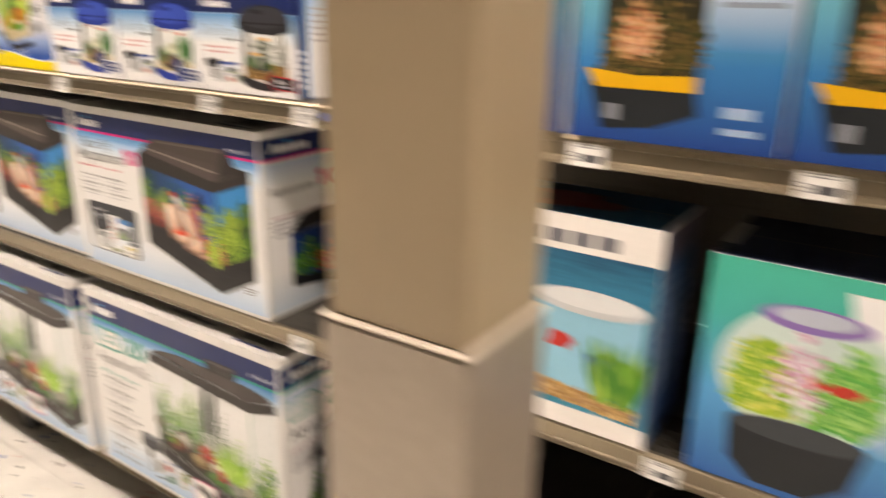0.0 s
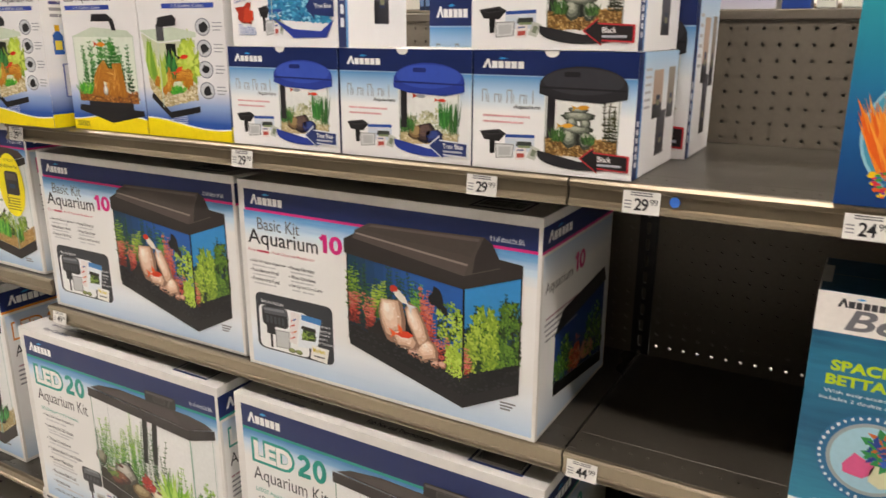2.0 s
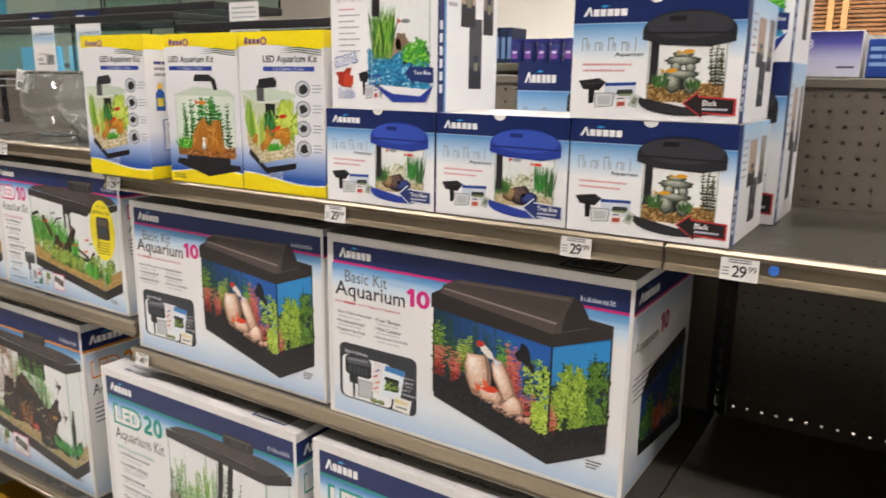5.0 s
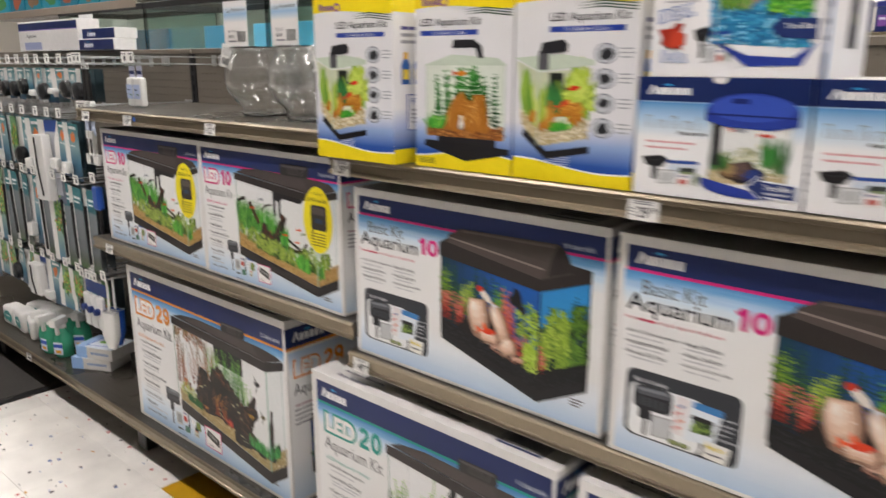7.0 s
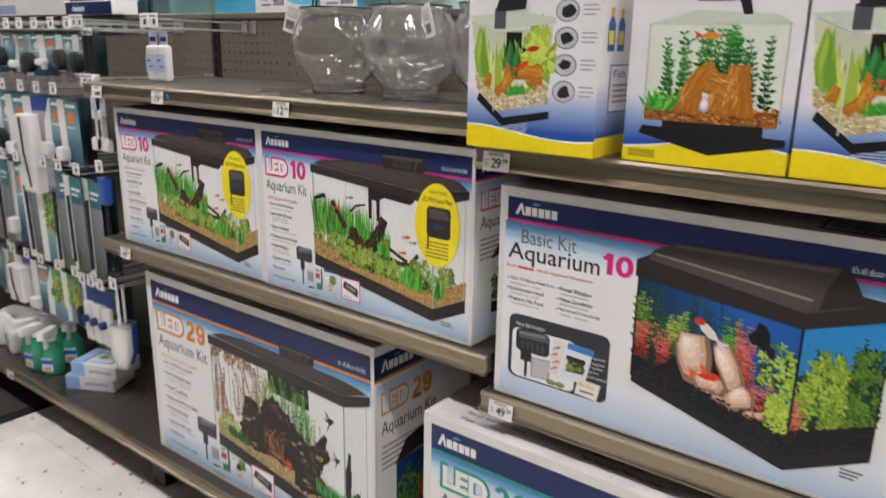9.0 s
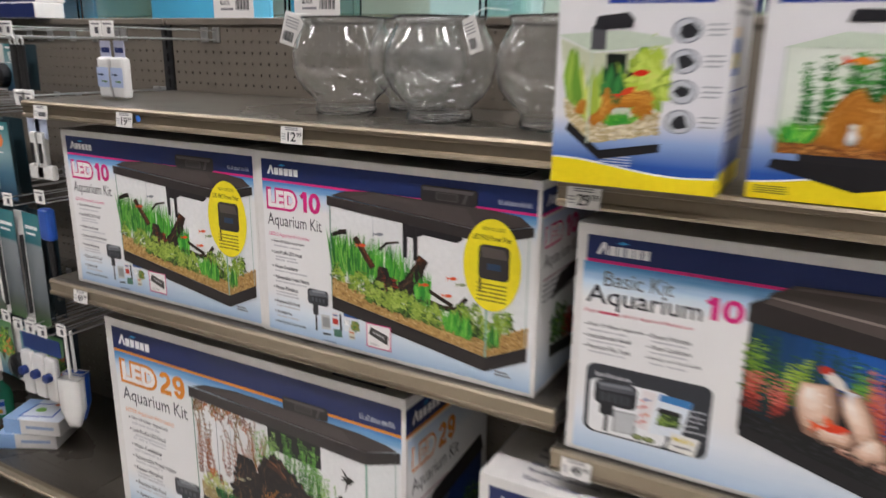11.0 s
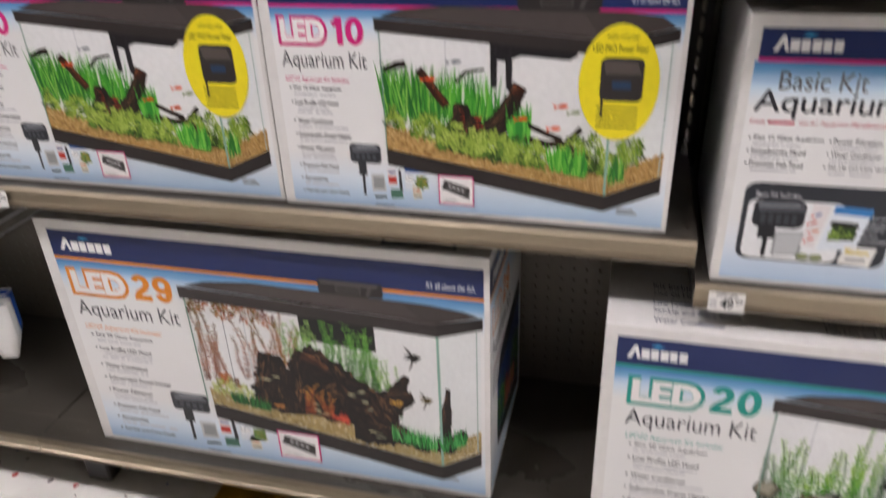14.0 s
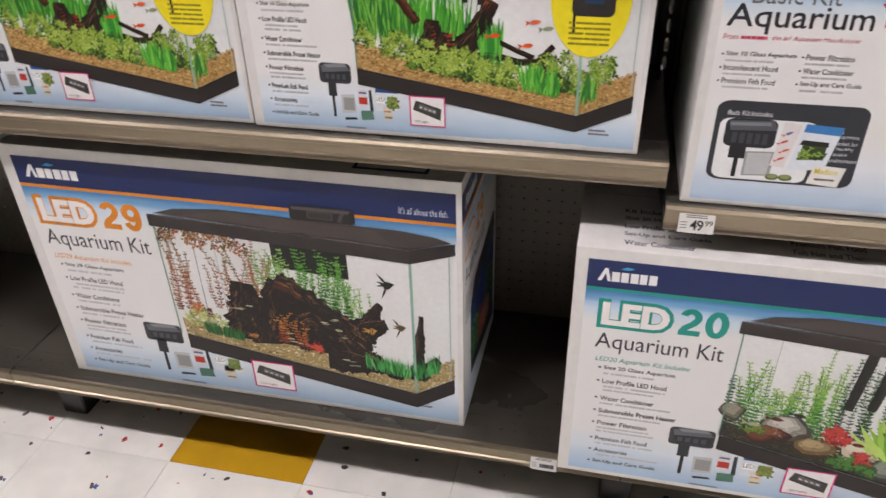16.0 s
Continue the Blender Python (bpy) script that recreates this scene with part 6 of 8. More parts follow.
def shelf(x0, x1, yf, yb, z, label):
    """A steel shelf: pan with a perforated front strip, price-rail lip, end plates and brackets."""
    ob = thing("shelf", label, "shelf", pose((x0 + x1) / 2, yf, z), "gondola shelves")
    w, d = (x1 - x0) / 2 - 0.0015, yb - yf
    v, f = holed(-w, w, 0.012, 0.062, 0.0254, 0.0022, 0.002)
    raw("perforated_strip", [(a, c, -b) for a, b, c in v], f, SHELF, ob)
    part("pan", box_bm(-w, w, 0.062, d, -0.02, 0, 0.001), SHELF, ob)
    part("front_fold", box_bm(-w, w, 0.0, 0.012, -0.034, 0, 0.001), SHELF, ob)
    part("under_fold", box_bm(-w, w, 0.012, 0.062, -0.022, -0.018), SHELF, ob)
    part("price_rail", lip_bm(-w, w), LIP, ob, "champagne metal price rail")
    for s in (-1, 1):
        bm = bmesh.new()
        pts = [(0.02, -0.004), (d, -0.004), (d, -0.11), (d - 0.04, -0.11), (0.02, -0.034)]
        lo = [bm.verts.new((s * (w - 0.004), a, b)) for a, b in pts]
        hi = [bm.verts.new((s * (w - 0.001), a, b)) for a, b in pts]
        bm.faces.new(lo)
        bm.faces.new(hi)
        for k in range(5):
            bm.faces.new((lo[k], lo[(k + 1) % 5], hi[(k + 1) % 5], hi[k]))
        bmesh.ops.recalc_face_normals(bm, faces=bm.faces)
        part("bracket", bm, BLACK, ob)
    return ob


JOINTS = (-3.735, -2.485, -1.235, 0.012, 1.268, 2.52, 3.77)
YB = 0.40
GAP = (0.695, 0.722)
for a, b in zip(JOINTS, JOINTS[1:]):
    back = thing("back_panel", "taupe perforated steel back panel of the shelving", "shelving panel", pose(0, YB, 0), "back panels")
    v, f = holed(a + 0.018, b - 0.018, 0.2, 1.335, 0.0254, 0.0033, 0.004)
    raw("pegboard", v, f, PANEL, back)
    part("top_rail", box_bm(a + 0.004, b - 0.004, -0.006, 0.045, 1.335, 1.352, 0.002), PANEL, back)
    # in one bay the rear sheet stops short of the lower shelf, so that light comes through a row of holes
    for z0, z1 in (((0.0, GAP[0]), (GAP[1], 1.334)) if a == JOINTS[4] else ((0.0, 1.334),)):
        part("rear_panel", box_bm(a + 0.004, b - 0.004, 0.042, 0.048, z0, z1), PANEL, back)
    part("kick_plate", box_bm(a + 0.004, b - 0.004, 0.002, 0.012, 0.02, 0.2), PANEL, back)
for x in JOINTS:
    up = thing("upright_post", "black slotted steel upright between shelving bays", "shelving upright", pose(x, YB - 0.004, 0), "uprights")
    v, f = holed(-0.016, 0.016, 0.04, 1.335, 0.032, 0.004, 0.006, (0.0042, 0.0115))
    raw("slotted_face", v, f, BLACK, up)
    for s in (-1, 1):
        part("web", box_bm(s * 0.016 - 0.001, s * 0.016 + 0.001, 0, 0.05, 0.0, 1.34), BLACK, up)
    dx = 0.052 if x == JOINTS[2] else 0.0
    part("foot", box_bm(dx - 0.030, dx + 0.030, -0.335, -0.26, 0.0, 0.14, 0.004), BLACK, up)
    part("foot_rail", box_bm(min(dx, 0) - 0.022, dx + 0.022, -0.259, 0.03, 0.03, 0.138, 0.003), BLACK, up)

for a, b in zip(JOINTS, JOINTS[1:]):
    shelf(a, b, 0.0 if b < 2 else -0.01, YB - 0.002, 0.178, "taupe steel base shelf with a champagne price rail")
for a, b, yf, z in ((JOINTS[2], JOINTS[3], -0.004, 1.172), (JOINTS[2], JOINTS[3], 0.004, 0.764), (JOINTS[3], JOINTS[4], -0.045, 1.131), (JOINTS[3], JOINTS[4], -0.012, 0.709),
                    (JOINTS[4], JOINTS[5], -0.045, 1.131), (JOINTS[4], JOINTS[5], -0.012, 0.709)):
    shelf(a, b, yf, YB - 0.002, z, "taupe steel gondola shelf with a champagne price rail")
rear = thing("rear_shelf", "taupe steel shelf on the far side of the gondola", "shelf", pose(0, 0.455, 0))
part("pan", box_bm(-3.7, 0.33, 0, 0.42, 1.17, 1.19, 0.002), SHELF, rear)
rear2 = thing("rear_shelf", "taupe steel top shelf on the far side of the gondola", "shelf", pose(0, 0.455, 0))
part("pan", box_bm(0.36, 3.7, 0, 0.42, 1.335, 1.353, 0.002), SHELF, rear2)


# ---- price tags ----
def price_tag(x, yf, z, big, small, dot=False, w=0.047):
    ob = thing("price_tag", "white paper price tag in the shelf rail" if not big else "white price tag reading %s.%s in the shelf rail" % (big, small), "price tag", pose(x, yf - 0.0115, z - 0.037, -6, 0, 0), "price tags")
    part("paper", box_bm(-w / 2, w / 2, 0, 0.0008, 0, 0.030), TAGPAPER, ob)
    sh = Sheet(w, 0.030, int(abs(x) * 1000))
    for k in range(2):
        sh.bars("tag_print", 0.2, 0.8, 0.86 - k * 0.1, 0.05, "6a6a70", 1, 4)
    for k in range(3):
        sh.bars("tag_print", 0.05, 0.24, 0.5 - k * 0.14, 0.05, "8a8a90", 1, 2)
    if big:
        sh.text("tag_print", big, 0.32, 0.70, 0.14, 0.66, "26262a", 1, bold=0.015)
        sh.text("tag_print", small, 0.73, 0.95, 0.40, 0.66, "26262a", 1)
    else:
        sh.bars("tag_print", 0.35, 0.9, 0.2, 0.3, "55555a", 1, 3)
    sh.build(ob, Matrix.Translation((-w / 2, 0, 0)))
    if dot:
        d = thing("round_sticker", "small round blue paper sticker on the shelf rail", "sticker", pose(x + 0.041, yf - 0.0092, z - 0.018))
        part("disc", lathe_bm([(0, 0), (0.0065, 0), (0.0065, 0.0006), (0, 0.0006)], 18), ink("3f78d8"), d).rotation_euler = (radians(90), 0, 0)


for row in ((0.052, -0.045, 1.131, "29", "99"), (0.69, -0.045, 1.131, "29", "99"), (1.142, -0.045, 1.131, "29", "99"), (1.366, -0.045, 1.131, "29", "99", True), (1.615, -0.045, 1.131, "24", "99"), (1.838, -0.045, 1.131, "", ""), (2.1, -0.045, 1.131, "", ""),
            (0.056, -0.012, 0.709, "49", "99"), (1.30, -0.012, 0.709, "44", "99"), (1.965, -0.012, 0.709, "", ""),
            (-1.165, -0.004, 1.172, "", ""), (-0.90, -0.004, 1.172, "19", "99", True), (-0.478, -0.004, 1.172, "12", "99"), (-1.12, 0.004, 0.764, "69", "99"), (-0.125, 0.0, 0.178, "", ""), (-1.95, 0.0, 0.178, "", "")):
    price_tag(*row)


# ---- boxed kits ----
ORANGE, TEAL = "e08a1e", "1f9a8c"
w, d, h = 0.562, 0.29, 0.347
led10 = boxed("aquarium_kit_box", "white and navy aquarium kit box with pink LED 10 title", "boxed aquarium", w, d, h, kit_print(w, h, MAGENTA, "10", "led10", 11), pose(-1.160, 0.022, 0.7655), band_side(d, h, MAGENTA, "10", 12, False), top_print(w, d, 13, False), "LED 10 kit boxes")
worn = copy_thing(led10, pose(-0.594, 0.017, 0.7655, 0, 0, -0.4))
edge_print = Sheet(w, h, 14)
rip = [0.55 + 0.42 * i / 24 for i in range(25)]
edge_print.poly("torn_edge", [(0.55, 0.002), (0.97, 0.002), *reversed([(u, 0.012 + 0.012 * math.sin(3.1 * (u - 0.55) / 0.42) + 0.004 * edge_print.rng.random()) for u in rip])], "f4f2ee", 3)
if worn:
    edge_print.build(worn, Matrix.Identity(4))
w, d, h = 0.818, 0.34, 0.512
boxed("aquarium_kit_box", "large white and navy aquarium kit box with orange LED 29 title", "boxed aquarium", w, d, h, kit_print(w, h, ORANGE, "29", "led29", 21), pose(-1.097, 0.03, 0.1785), band_side(d, h, ORANGE, "29", 22, True), top_print(w, d, 23, False))
w, d, h = 0.655, 0.33, 0.46
led20 = boxed("aquarium_kit_box", "white and navy aquarium kit box with teal LED 20 title", "boxed aquarium", w, d, h, kit_print(w, h, TEAL, "20", "led20", 31), pose(-0.10, -0.032, 0.1785), band_side(d, h, TEAL, "20", 32, False), top_print(w, d, 33, True), "LED 20 kit boxes")
copy_thing(led20, pose(0.592, -0.024, 0.1785, 0, 0, -0.5))
w, d, h = 0.586, 0.325, 0.354
basic = boxed("aquarium_kit_box", "white and navy basic aquarium kit box with blue tank picture", "boxed aquarium", w, d, h, basic_print(w, h, 41), pose(0.031, -0.006, 0.7105), band_side(d, h, MAGENTA, "10", 42, True), top_print(w, d, 43, False), "basic kit boxes")
copy_thing(basic, pose(0.638, -0.019, 0.7105, 0, 0, -0.3))

BLUELID, BLACKLID = ("2a3f9c", "3a55b8", "1e2c74"), ("2a2a2e", "3a3a40", "1b1b1e")
w, d, h = 0.224, 0.205, 0.158
bow_blue = boxed("bow_front_kit_box", "small navy-topped kit box picturing a blue-lidded bowl tank", "boxed aquarium", w, d, h, minibowl_print(w, h, BLUELID, "True Blue", "plants", 51), pose(0.668, -0.047, 1.1325), photo_side(d, h, 52), None, "bow-front kit boxes")
copy_thing(bow_blue, pose(0.896, -0.047, 1.1325, 0, 0, 0.3))
w, d, h = 0.226, 0.205, 0.158
bow_black = boxed("bow_front_kit_box", "small navy-topped kit box picturing a black-lidded bowl tank", "boxed aquarium", w, d, h, minibowl_print(w, h, BLACKLID, "Black", "rock", 53), pose(1.123, -0.047, 1.1325), photo_side(d, h, 54), None, "bow-front kit boxes")
copy_thing(bow_black, pose(1.119, -0.047, 1.2915, 0, 0, 0.3))
w, d, h = 0.222, 0.165, 0.24
bow_high = boxed("bow_front_kit_box", "taller navy-topped kit box standing behind the front row", "boxed aquarium", w, d, h, minibowl_print(w, h, BLACKLID, "Black", "rock", 57), pose(1.146, 0.165, 1.1325), photo_side(d, h, 58), None, "bow-front kit boxes")
copy_thing(bow_high, pose(0.925, 0.17, 1.1325))


def tall_bow_print(w, h, seed):
    """Taller white kit box with a blue-lidded tank on blue gravel and a betta badge."""
    sh = Sheet(w, h, seed)
    sh.rect("front_print", 0, 1, 0, 0.9, gradient("tall_bow_white", [(0.0, "f1f1f2"), (0.72, "f1f1f2"), (0.95, "7fb0dc"), (1, "5a95cc")]), 0)
    sh.rect("header_band", 0, 1, 0.9, 1, NAVY, 1)
    sh.wordshape("product_name", 0.06, 0.36, 0.58, 0.64, "9a9ca4", 2, 9)
    for k in range(9):
        sh.bars("fine_print#%d" % k, 0.08, 0.24 + 0.05 * (k % 2), 0.54 - k * 0.032, 0.007, "dfaab0" if k == 0 else "b4b4ba", 2, 4)
    P = "tank_picture"
    body = quad((0.37, 0.14), (0.93, 0.12), (0.94, 0.58), (0.36, 0.58))
    pane(sh, P, body, "eef1f0", 1)
    pane(sh, P, body, "2f86b8", 2, 0, 1, 0, 0.42)
    sh.pebbles(P, body, 0, 1, 0, 0.44, 420, 0.0032, ["2a78a8", "4aa6d0", "1f5f90", "8fd0ea", "2f8ab0"], 2.3)
    sh.grass(P, body, 0.1, 0.4, 0.3, 0.98, 60, DARKGREEN + GREENS, 3, 0.3, 0.004)
    sh.blob(P, 0.58, 0.34, 0.09, 0.06, "a8927a", 4, 12, 0.25)
    sh.blob(P, 0.68, 0.36, 0.06, 0.05, "8a7460", 4, 12, 0.25)
    sh.bush(P, body, 0.6, 0.95, 0.3, 0.55, 90, 0.008, BRIGHT, 4)
    sh.fish(P, 0.72, 0.47, 0.02, "8d9098", 5)
    sh.poly(P, [(0.40, 0.15), (0.60, 0.09), (0.85, 0.08), (0.97, 0.14), (0.9, 0.05), (0.6, 0.045)], "2a3f9c", 6)
    sh.poly(P, [(0.34, 0.66), (0.36, 0.62), (0.60, 0.60), (0.96, 0.60), (0.97, 0.66), (0.90, 0.74), (0.66, 0.765), (0.45, 0.74)], "2a3f9c", 7)
    sh.poly(P, [(0.36, 0.665), (0.62, 0.64), (0.95, 0.65), (0.88, 0.725), (0.66, 0.75), (0.46, 0.725)], "3550b0", 7.4)
    sh.rounded(P, 0.56, 0.66, 0.69, 0.715, 0.003, "1e2c74", 8)
    for s in (0.40, 0.93):
        sh.rect(P, s, s + 0.008, 0.14, 0.6, "a8b8b4", 5)
    sh.rect(P, 0.41, 0.48, 0.50, 0.6, "2a282c", 6)
    B = "betta_badge"
    sh.text(B, "IDEAL", 0.04, 0.27, 0.225, 0.285, "2a62b0", 9, bold=0.06, tilt=0.15)
    sh.text(B, "IDEAL", 0.045, 0.265, 0.23, 0.28, "f2f4f8", 9.5, bold=0.02, tilt=0.15)
    sh.blob(B, 0.14, 0.17, 0.08, 0.055, "a8301f", 9.2, 14, 0.35)
    sh.blob(B, 0.17, 0.16, 0.05, 0.04, "c8452c", 9.6, 12, 0.35)
    sh.text(B, "Betta", 0.07, 0.24, 0.06, 0.115, "2a62b0", 10, bold=0.05)
    sh.text(B, "Betta", 0.073, 0.237, 0.063, 0.112, "f2f4f8", 10.4, bold=0.012)
    cards(sh, "accessory_picture", 0.27, 0.085, 0.62)
    sh.poly("arrow_label", [(0.72, 0.20), (0.78, 0.255), (0.78, 0.235), (0.97, 0.23), (0.97, 0.15), (0.80, 0.16), (0.80, 0.135)], "23356f", 9)
    sh.text("arrow_label", "True Blue", 0.80, 0.95, 0.193, 0.215, "f0f0f2", 10, bold=0.012)
    return sh


w, d, h = 0.215, 0.185, 0.295
tall_bow = boxed("bow_front_kit_box", "tall white kit box picturing a blue-lidded tank on blue gravel", "boxed aquarium", w, d, h, tall_bow_print(w, h, 55), pose(0.681, -0.045, 1.2910, 0, 0, -0.6), photo_side(d, h, 56), None, "bow-front kit boxes")
copy_thing(tall_bow, pose(1.15, 0.165, 1.3730))

w, d, h = 0.205, 0.17, 0.289
cube = boxed("cube_kit_box", "white, blue and yellow cube aquarium kit box", "boxed aquarium", w, d, h, cube_print(w, h, "cube", 61), pose(0.014, -0.078, 1.1320, 0, 0, 1.0), cube_side(d, h, 62), None, "cube kit boxes")
copy_thing(cube, pose(0.458, -0.047, 1.1320, 0, 0, 0.3))
boxed("cube_kit_box", "white and yellow cube kit box picturing a rock arch", "boxed aquarium", w, d, h, cube_print(w, h, "arch", 63), pose(0.249, -0.050, 1.1320, 0, 0, 0.8), cube_side(d, h, 64), None, "cube kit boxes")


def bowl_print(w, h, kind, seed):
    """Teal printed front with a glass bowl full of bright plants."""
    sh = Sheet(w, h, seed)
    stops = {"gold": [(0, "123a78"), (0.3, "1a5f98"), (0.7, "2a98a8"), (1, "3fb0b0")], "tank": [(0, "1c3f88"), (0.3, "2f78b4"), (0.6, "6fb8c4"), (1, "84ccc0")], "globe": [(0, "2a5fa4"), (0.4, "4f9cd0"), (0.75, "3fb0a8"), (1, "3fb8a0")]}[kind]
    sh.rect("front_print", 0, 1, 0, 1, gradient("bowl_sky_" + kind, stops), 0)
    P = "bowl_picture"
    if kind == "gold":
        sh.oval(P, 0.56, 0.48, 0.47, 0.36, "8fc4d8", 1, 40)
        sh.oval(P, 0.56, 0.48, 0.45, 0.345, "4a9cbc", 1.4, 40)
        body = quad((0.2, 0.22), (0.92, 0.22), (0.95, 0.75), (0.18, 0.75))
        sh.grass(P, body, 0.03, 0.42, 0.05, 0.95, 130, ["e8742c", "f08a2c", "e8641c", "f5a040", "f8b860"], 2, 0.45, 0.008)
        sh.bush(P, body, 0.4, 0.75, 0.1, 0.7, 160, 0.018, ["e8c41c", "f0d84a", "d8a814"], 2.4)
        sh.grass(P, body, 0.68, 0.98, 0.1, 0.6, 70, ["e8641c", "5a6fa8", "d85a24", "f08a2c"], 2.2, 0.5, 0.008)
        sh.grass(P, body, 0.2, 0.6, 0.6, 1.1, 16, GREENS, 3, 0.6, 0.010)
        sh.blob(P, 0.56, 0.30, 0.10, 0.06, "d6dde2", 3, 12, 0.2)
        f = quad((0.25, 0.14), (0.87, 0.14), (0.97, 0.28), (0.15, 0.28))
        sh.pebbles(P, f, 0.02, 0.98, 0.05, 1, 330, 0.0045, ["c8324a", "2a6fc0", "3fa04a", "e8c41c", "7a3f9c", "d8642a"], 3.5)
        sh.oval(P, 0.62, 0.86, 0.30, 0.05, "c4ccd4", 4, 30)
        sh.rect(P, 0.33, 0.91, 0.80, 0.86, "aab4be", 3.8)
        sh.oval(P, 0.62, 0.80, 0.29, 0.03, "6f9cb8", 4.2, 30)
        sh.shift(P, lambda u: 0.40 + (u - 0.56) * 0.70)
        sh.rows[P] = [([(x, 0.25 * h + (y - 0.48 * h) * 0.64) for x, y in pts], c, la) for pts, c, la in sh.rows[P]]
    elif kind == "tank":
        sh.rect("white_field", 0.62, 1.0, 0.35, 1.0, gradient("white_fade", [(0, "3f86bc"), (0.5, "dfe8ee"), (1, "eef1f3")]), 1)
        body = quad((0.12, 0.33), (0.58, 0.36), (0.60, 0.86), (0.10, 0.86))
        pane(sh, P, body, "a8c8ac", 1)
        pane(sh, P, body, "2c2a1c", 2, 0, 1, 0.0, 0.62)
        sh.bush(P, body, 0.0, 1.0, 0.05, 0.6, 150, 0.010, ["3a3418", "5a4f28", "6e5a30", "84683a", "2c3a1c"], 2.5)
        sh.bush(P, body, 0.2, 0.5, 0.15, 0.6, 60, 0.010, ["c89a6a", "d8b090", "b86a4a"], 3)
        sh.poly(P, [(0.04, 0.37), (0.10, 0.30), (0.58, 0.30), (0.58, 0.36), (0.30, 0.35)], "e0ac1c", 4)
        sh.poly(P, [(0.06, 0.32), (0.14, 0.14), (0.40, 0.16), (0.60, 0.22), (0.58, 0.30)], "22262a", 3.8)
        sh.rect(P, 0.15, 0.22, 0.18, 0.24, "8a8f98", 4.2)
        sh.shift(P, lambda u: u + 0.03, -0.10)
        for k in range(6):
            sh.bars("fine_print#%d" % k, 0.68, 0.95, 0.75 - k * 0.05, 0.018, "8a96a8", 2, 3)
        sh.bars("fine_print#6", 0.74, 0.88, 0.12, 0.04, "9fb8d8", 2, 2)
        sh.bars("fine_print#7", 0.74, 0.9, 0.06, 0.025, "9fb8d8", 2, 3)
    else:
        sh.poly("white_field", [(0.66, 0.3), (1.0, 0.3), (1.0, 0.94), (0.5, 0.94)], gradient("white_fade2", [(0, "5a9ccc"), (0.4, "e8edf1"), (1, "f1f2f4")]), 1)
        sh.oval(P, 0.40, 0.55, 0.33, 0.30, "c8dcd8", 1.5, 36)
        body = quad((0.15, 0.38), (0.65, 0.38), (0.66, 0.78), (0.14, 0.78))
        sh.bush(P, body, 0.0, 0.4, 0.0, 0.9, 260, 0.013, ["a8c43c", "8ab83c", "d8d86a", "6aaa3c"], 2)
        sh.bush(P, body, 0.6, 1.0, 0.0, 0.9, 260, 0.013, ["5ab04c", "8ac85a", "4a9a3c", "a4d47a"], 2)
        sh.bush(P, body, 0.3, 0.6, 0.1, 0.95, 90, 0.012, ["d8a0c4", "c884b0", "e4e8e8", "f0f0f0"], 2.2)
        sh.fish(P, 0.54, 0.54, 0.045, "c8382c", 4, 0.0, "d85a3c")
        sh.oval(P, 0.40, 0.80, 0.20, 0.055, "8a70b8", 3, 28)
        sh.oval(P, 0.40, 0.81, 0.15, 0.035, "b8c0d0", 3.4, 28)
        sh.poly(P, [(0.14, 0.30), (0.66, 0.30), (0.62, 0.12), (0.50, 0.03), (0.26, 0.03), (0.16, 0.12)], "1e2226", 3)
        sh.oval(P, 0.40, 0.30, 0.26, 0.05, "3a3f44", 3.4, 28)
        for k in range(7):
            sh.bars("fine_print", 0.7, 0.96, 0.82 - k * 0.05, 0.018, "9aa4b4", 2, 3)
    return sh


w, d, h = 0.226, 0.17, 0.31
boxed("bowl_kit_box", "teal box picturing a fish bowl with orange plants", "boxed fish bowl", w, d, h, bowl_print(w, h, "gold", 71), pose(1.578, -0.058, 1.1325))
w, d, h = 0.24, 0.19, 0.30
tank_kit = boxed("tank_kit_box", "teal and blue box picturing a small tank on a yellow stand", "boxed aquarium", w, d, h, bowl_print(w, h, "tank", 72), pose(1.815, -0.06, 1.1325), None, None, "tank kit boxes")
copy_thing(tank_kit, pose(2.062, -0.06, 1.1325))
w, d, h = 0.30, 0.2, 0.295
globe_top = Sheet(w, d, 77)
globe_top.rect("top_print", 0.005, 0.995, 0.01, 0.99, "1f2a44", 0)
boxed("bowl_kit_box", "teal and blue box picturing a globe tank on a dark base", "boxed fish bowl", w, d, h, bowl_print(w, h, "globe", 73), pose(1.995, -0.02, 0.7105), None, globe_top)


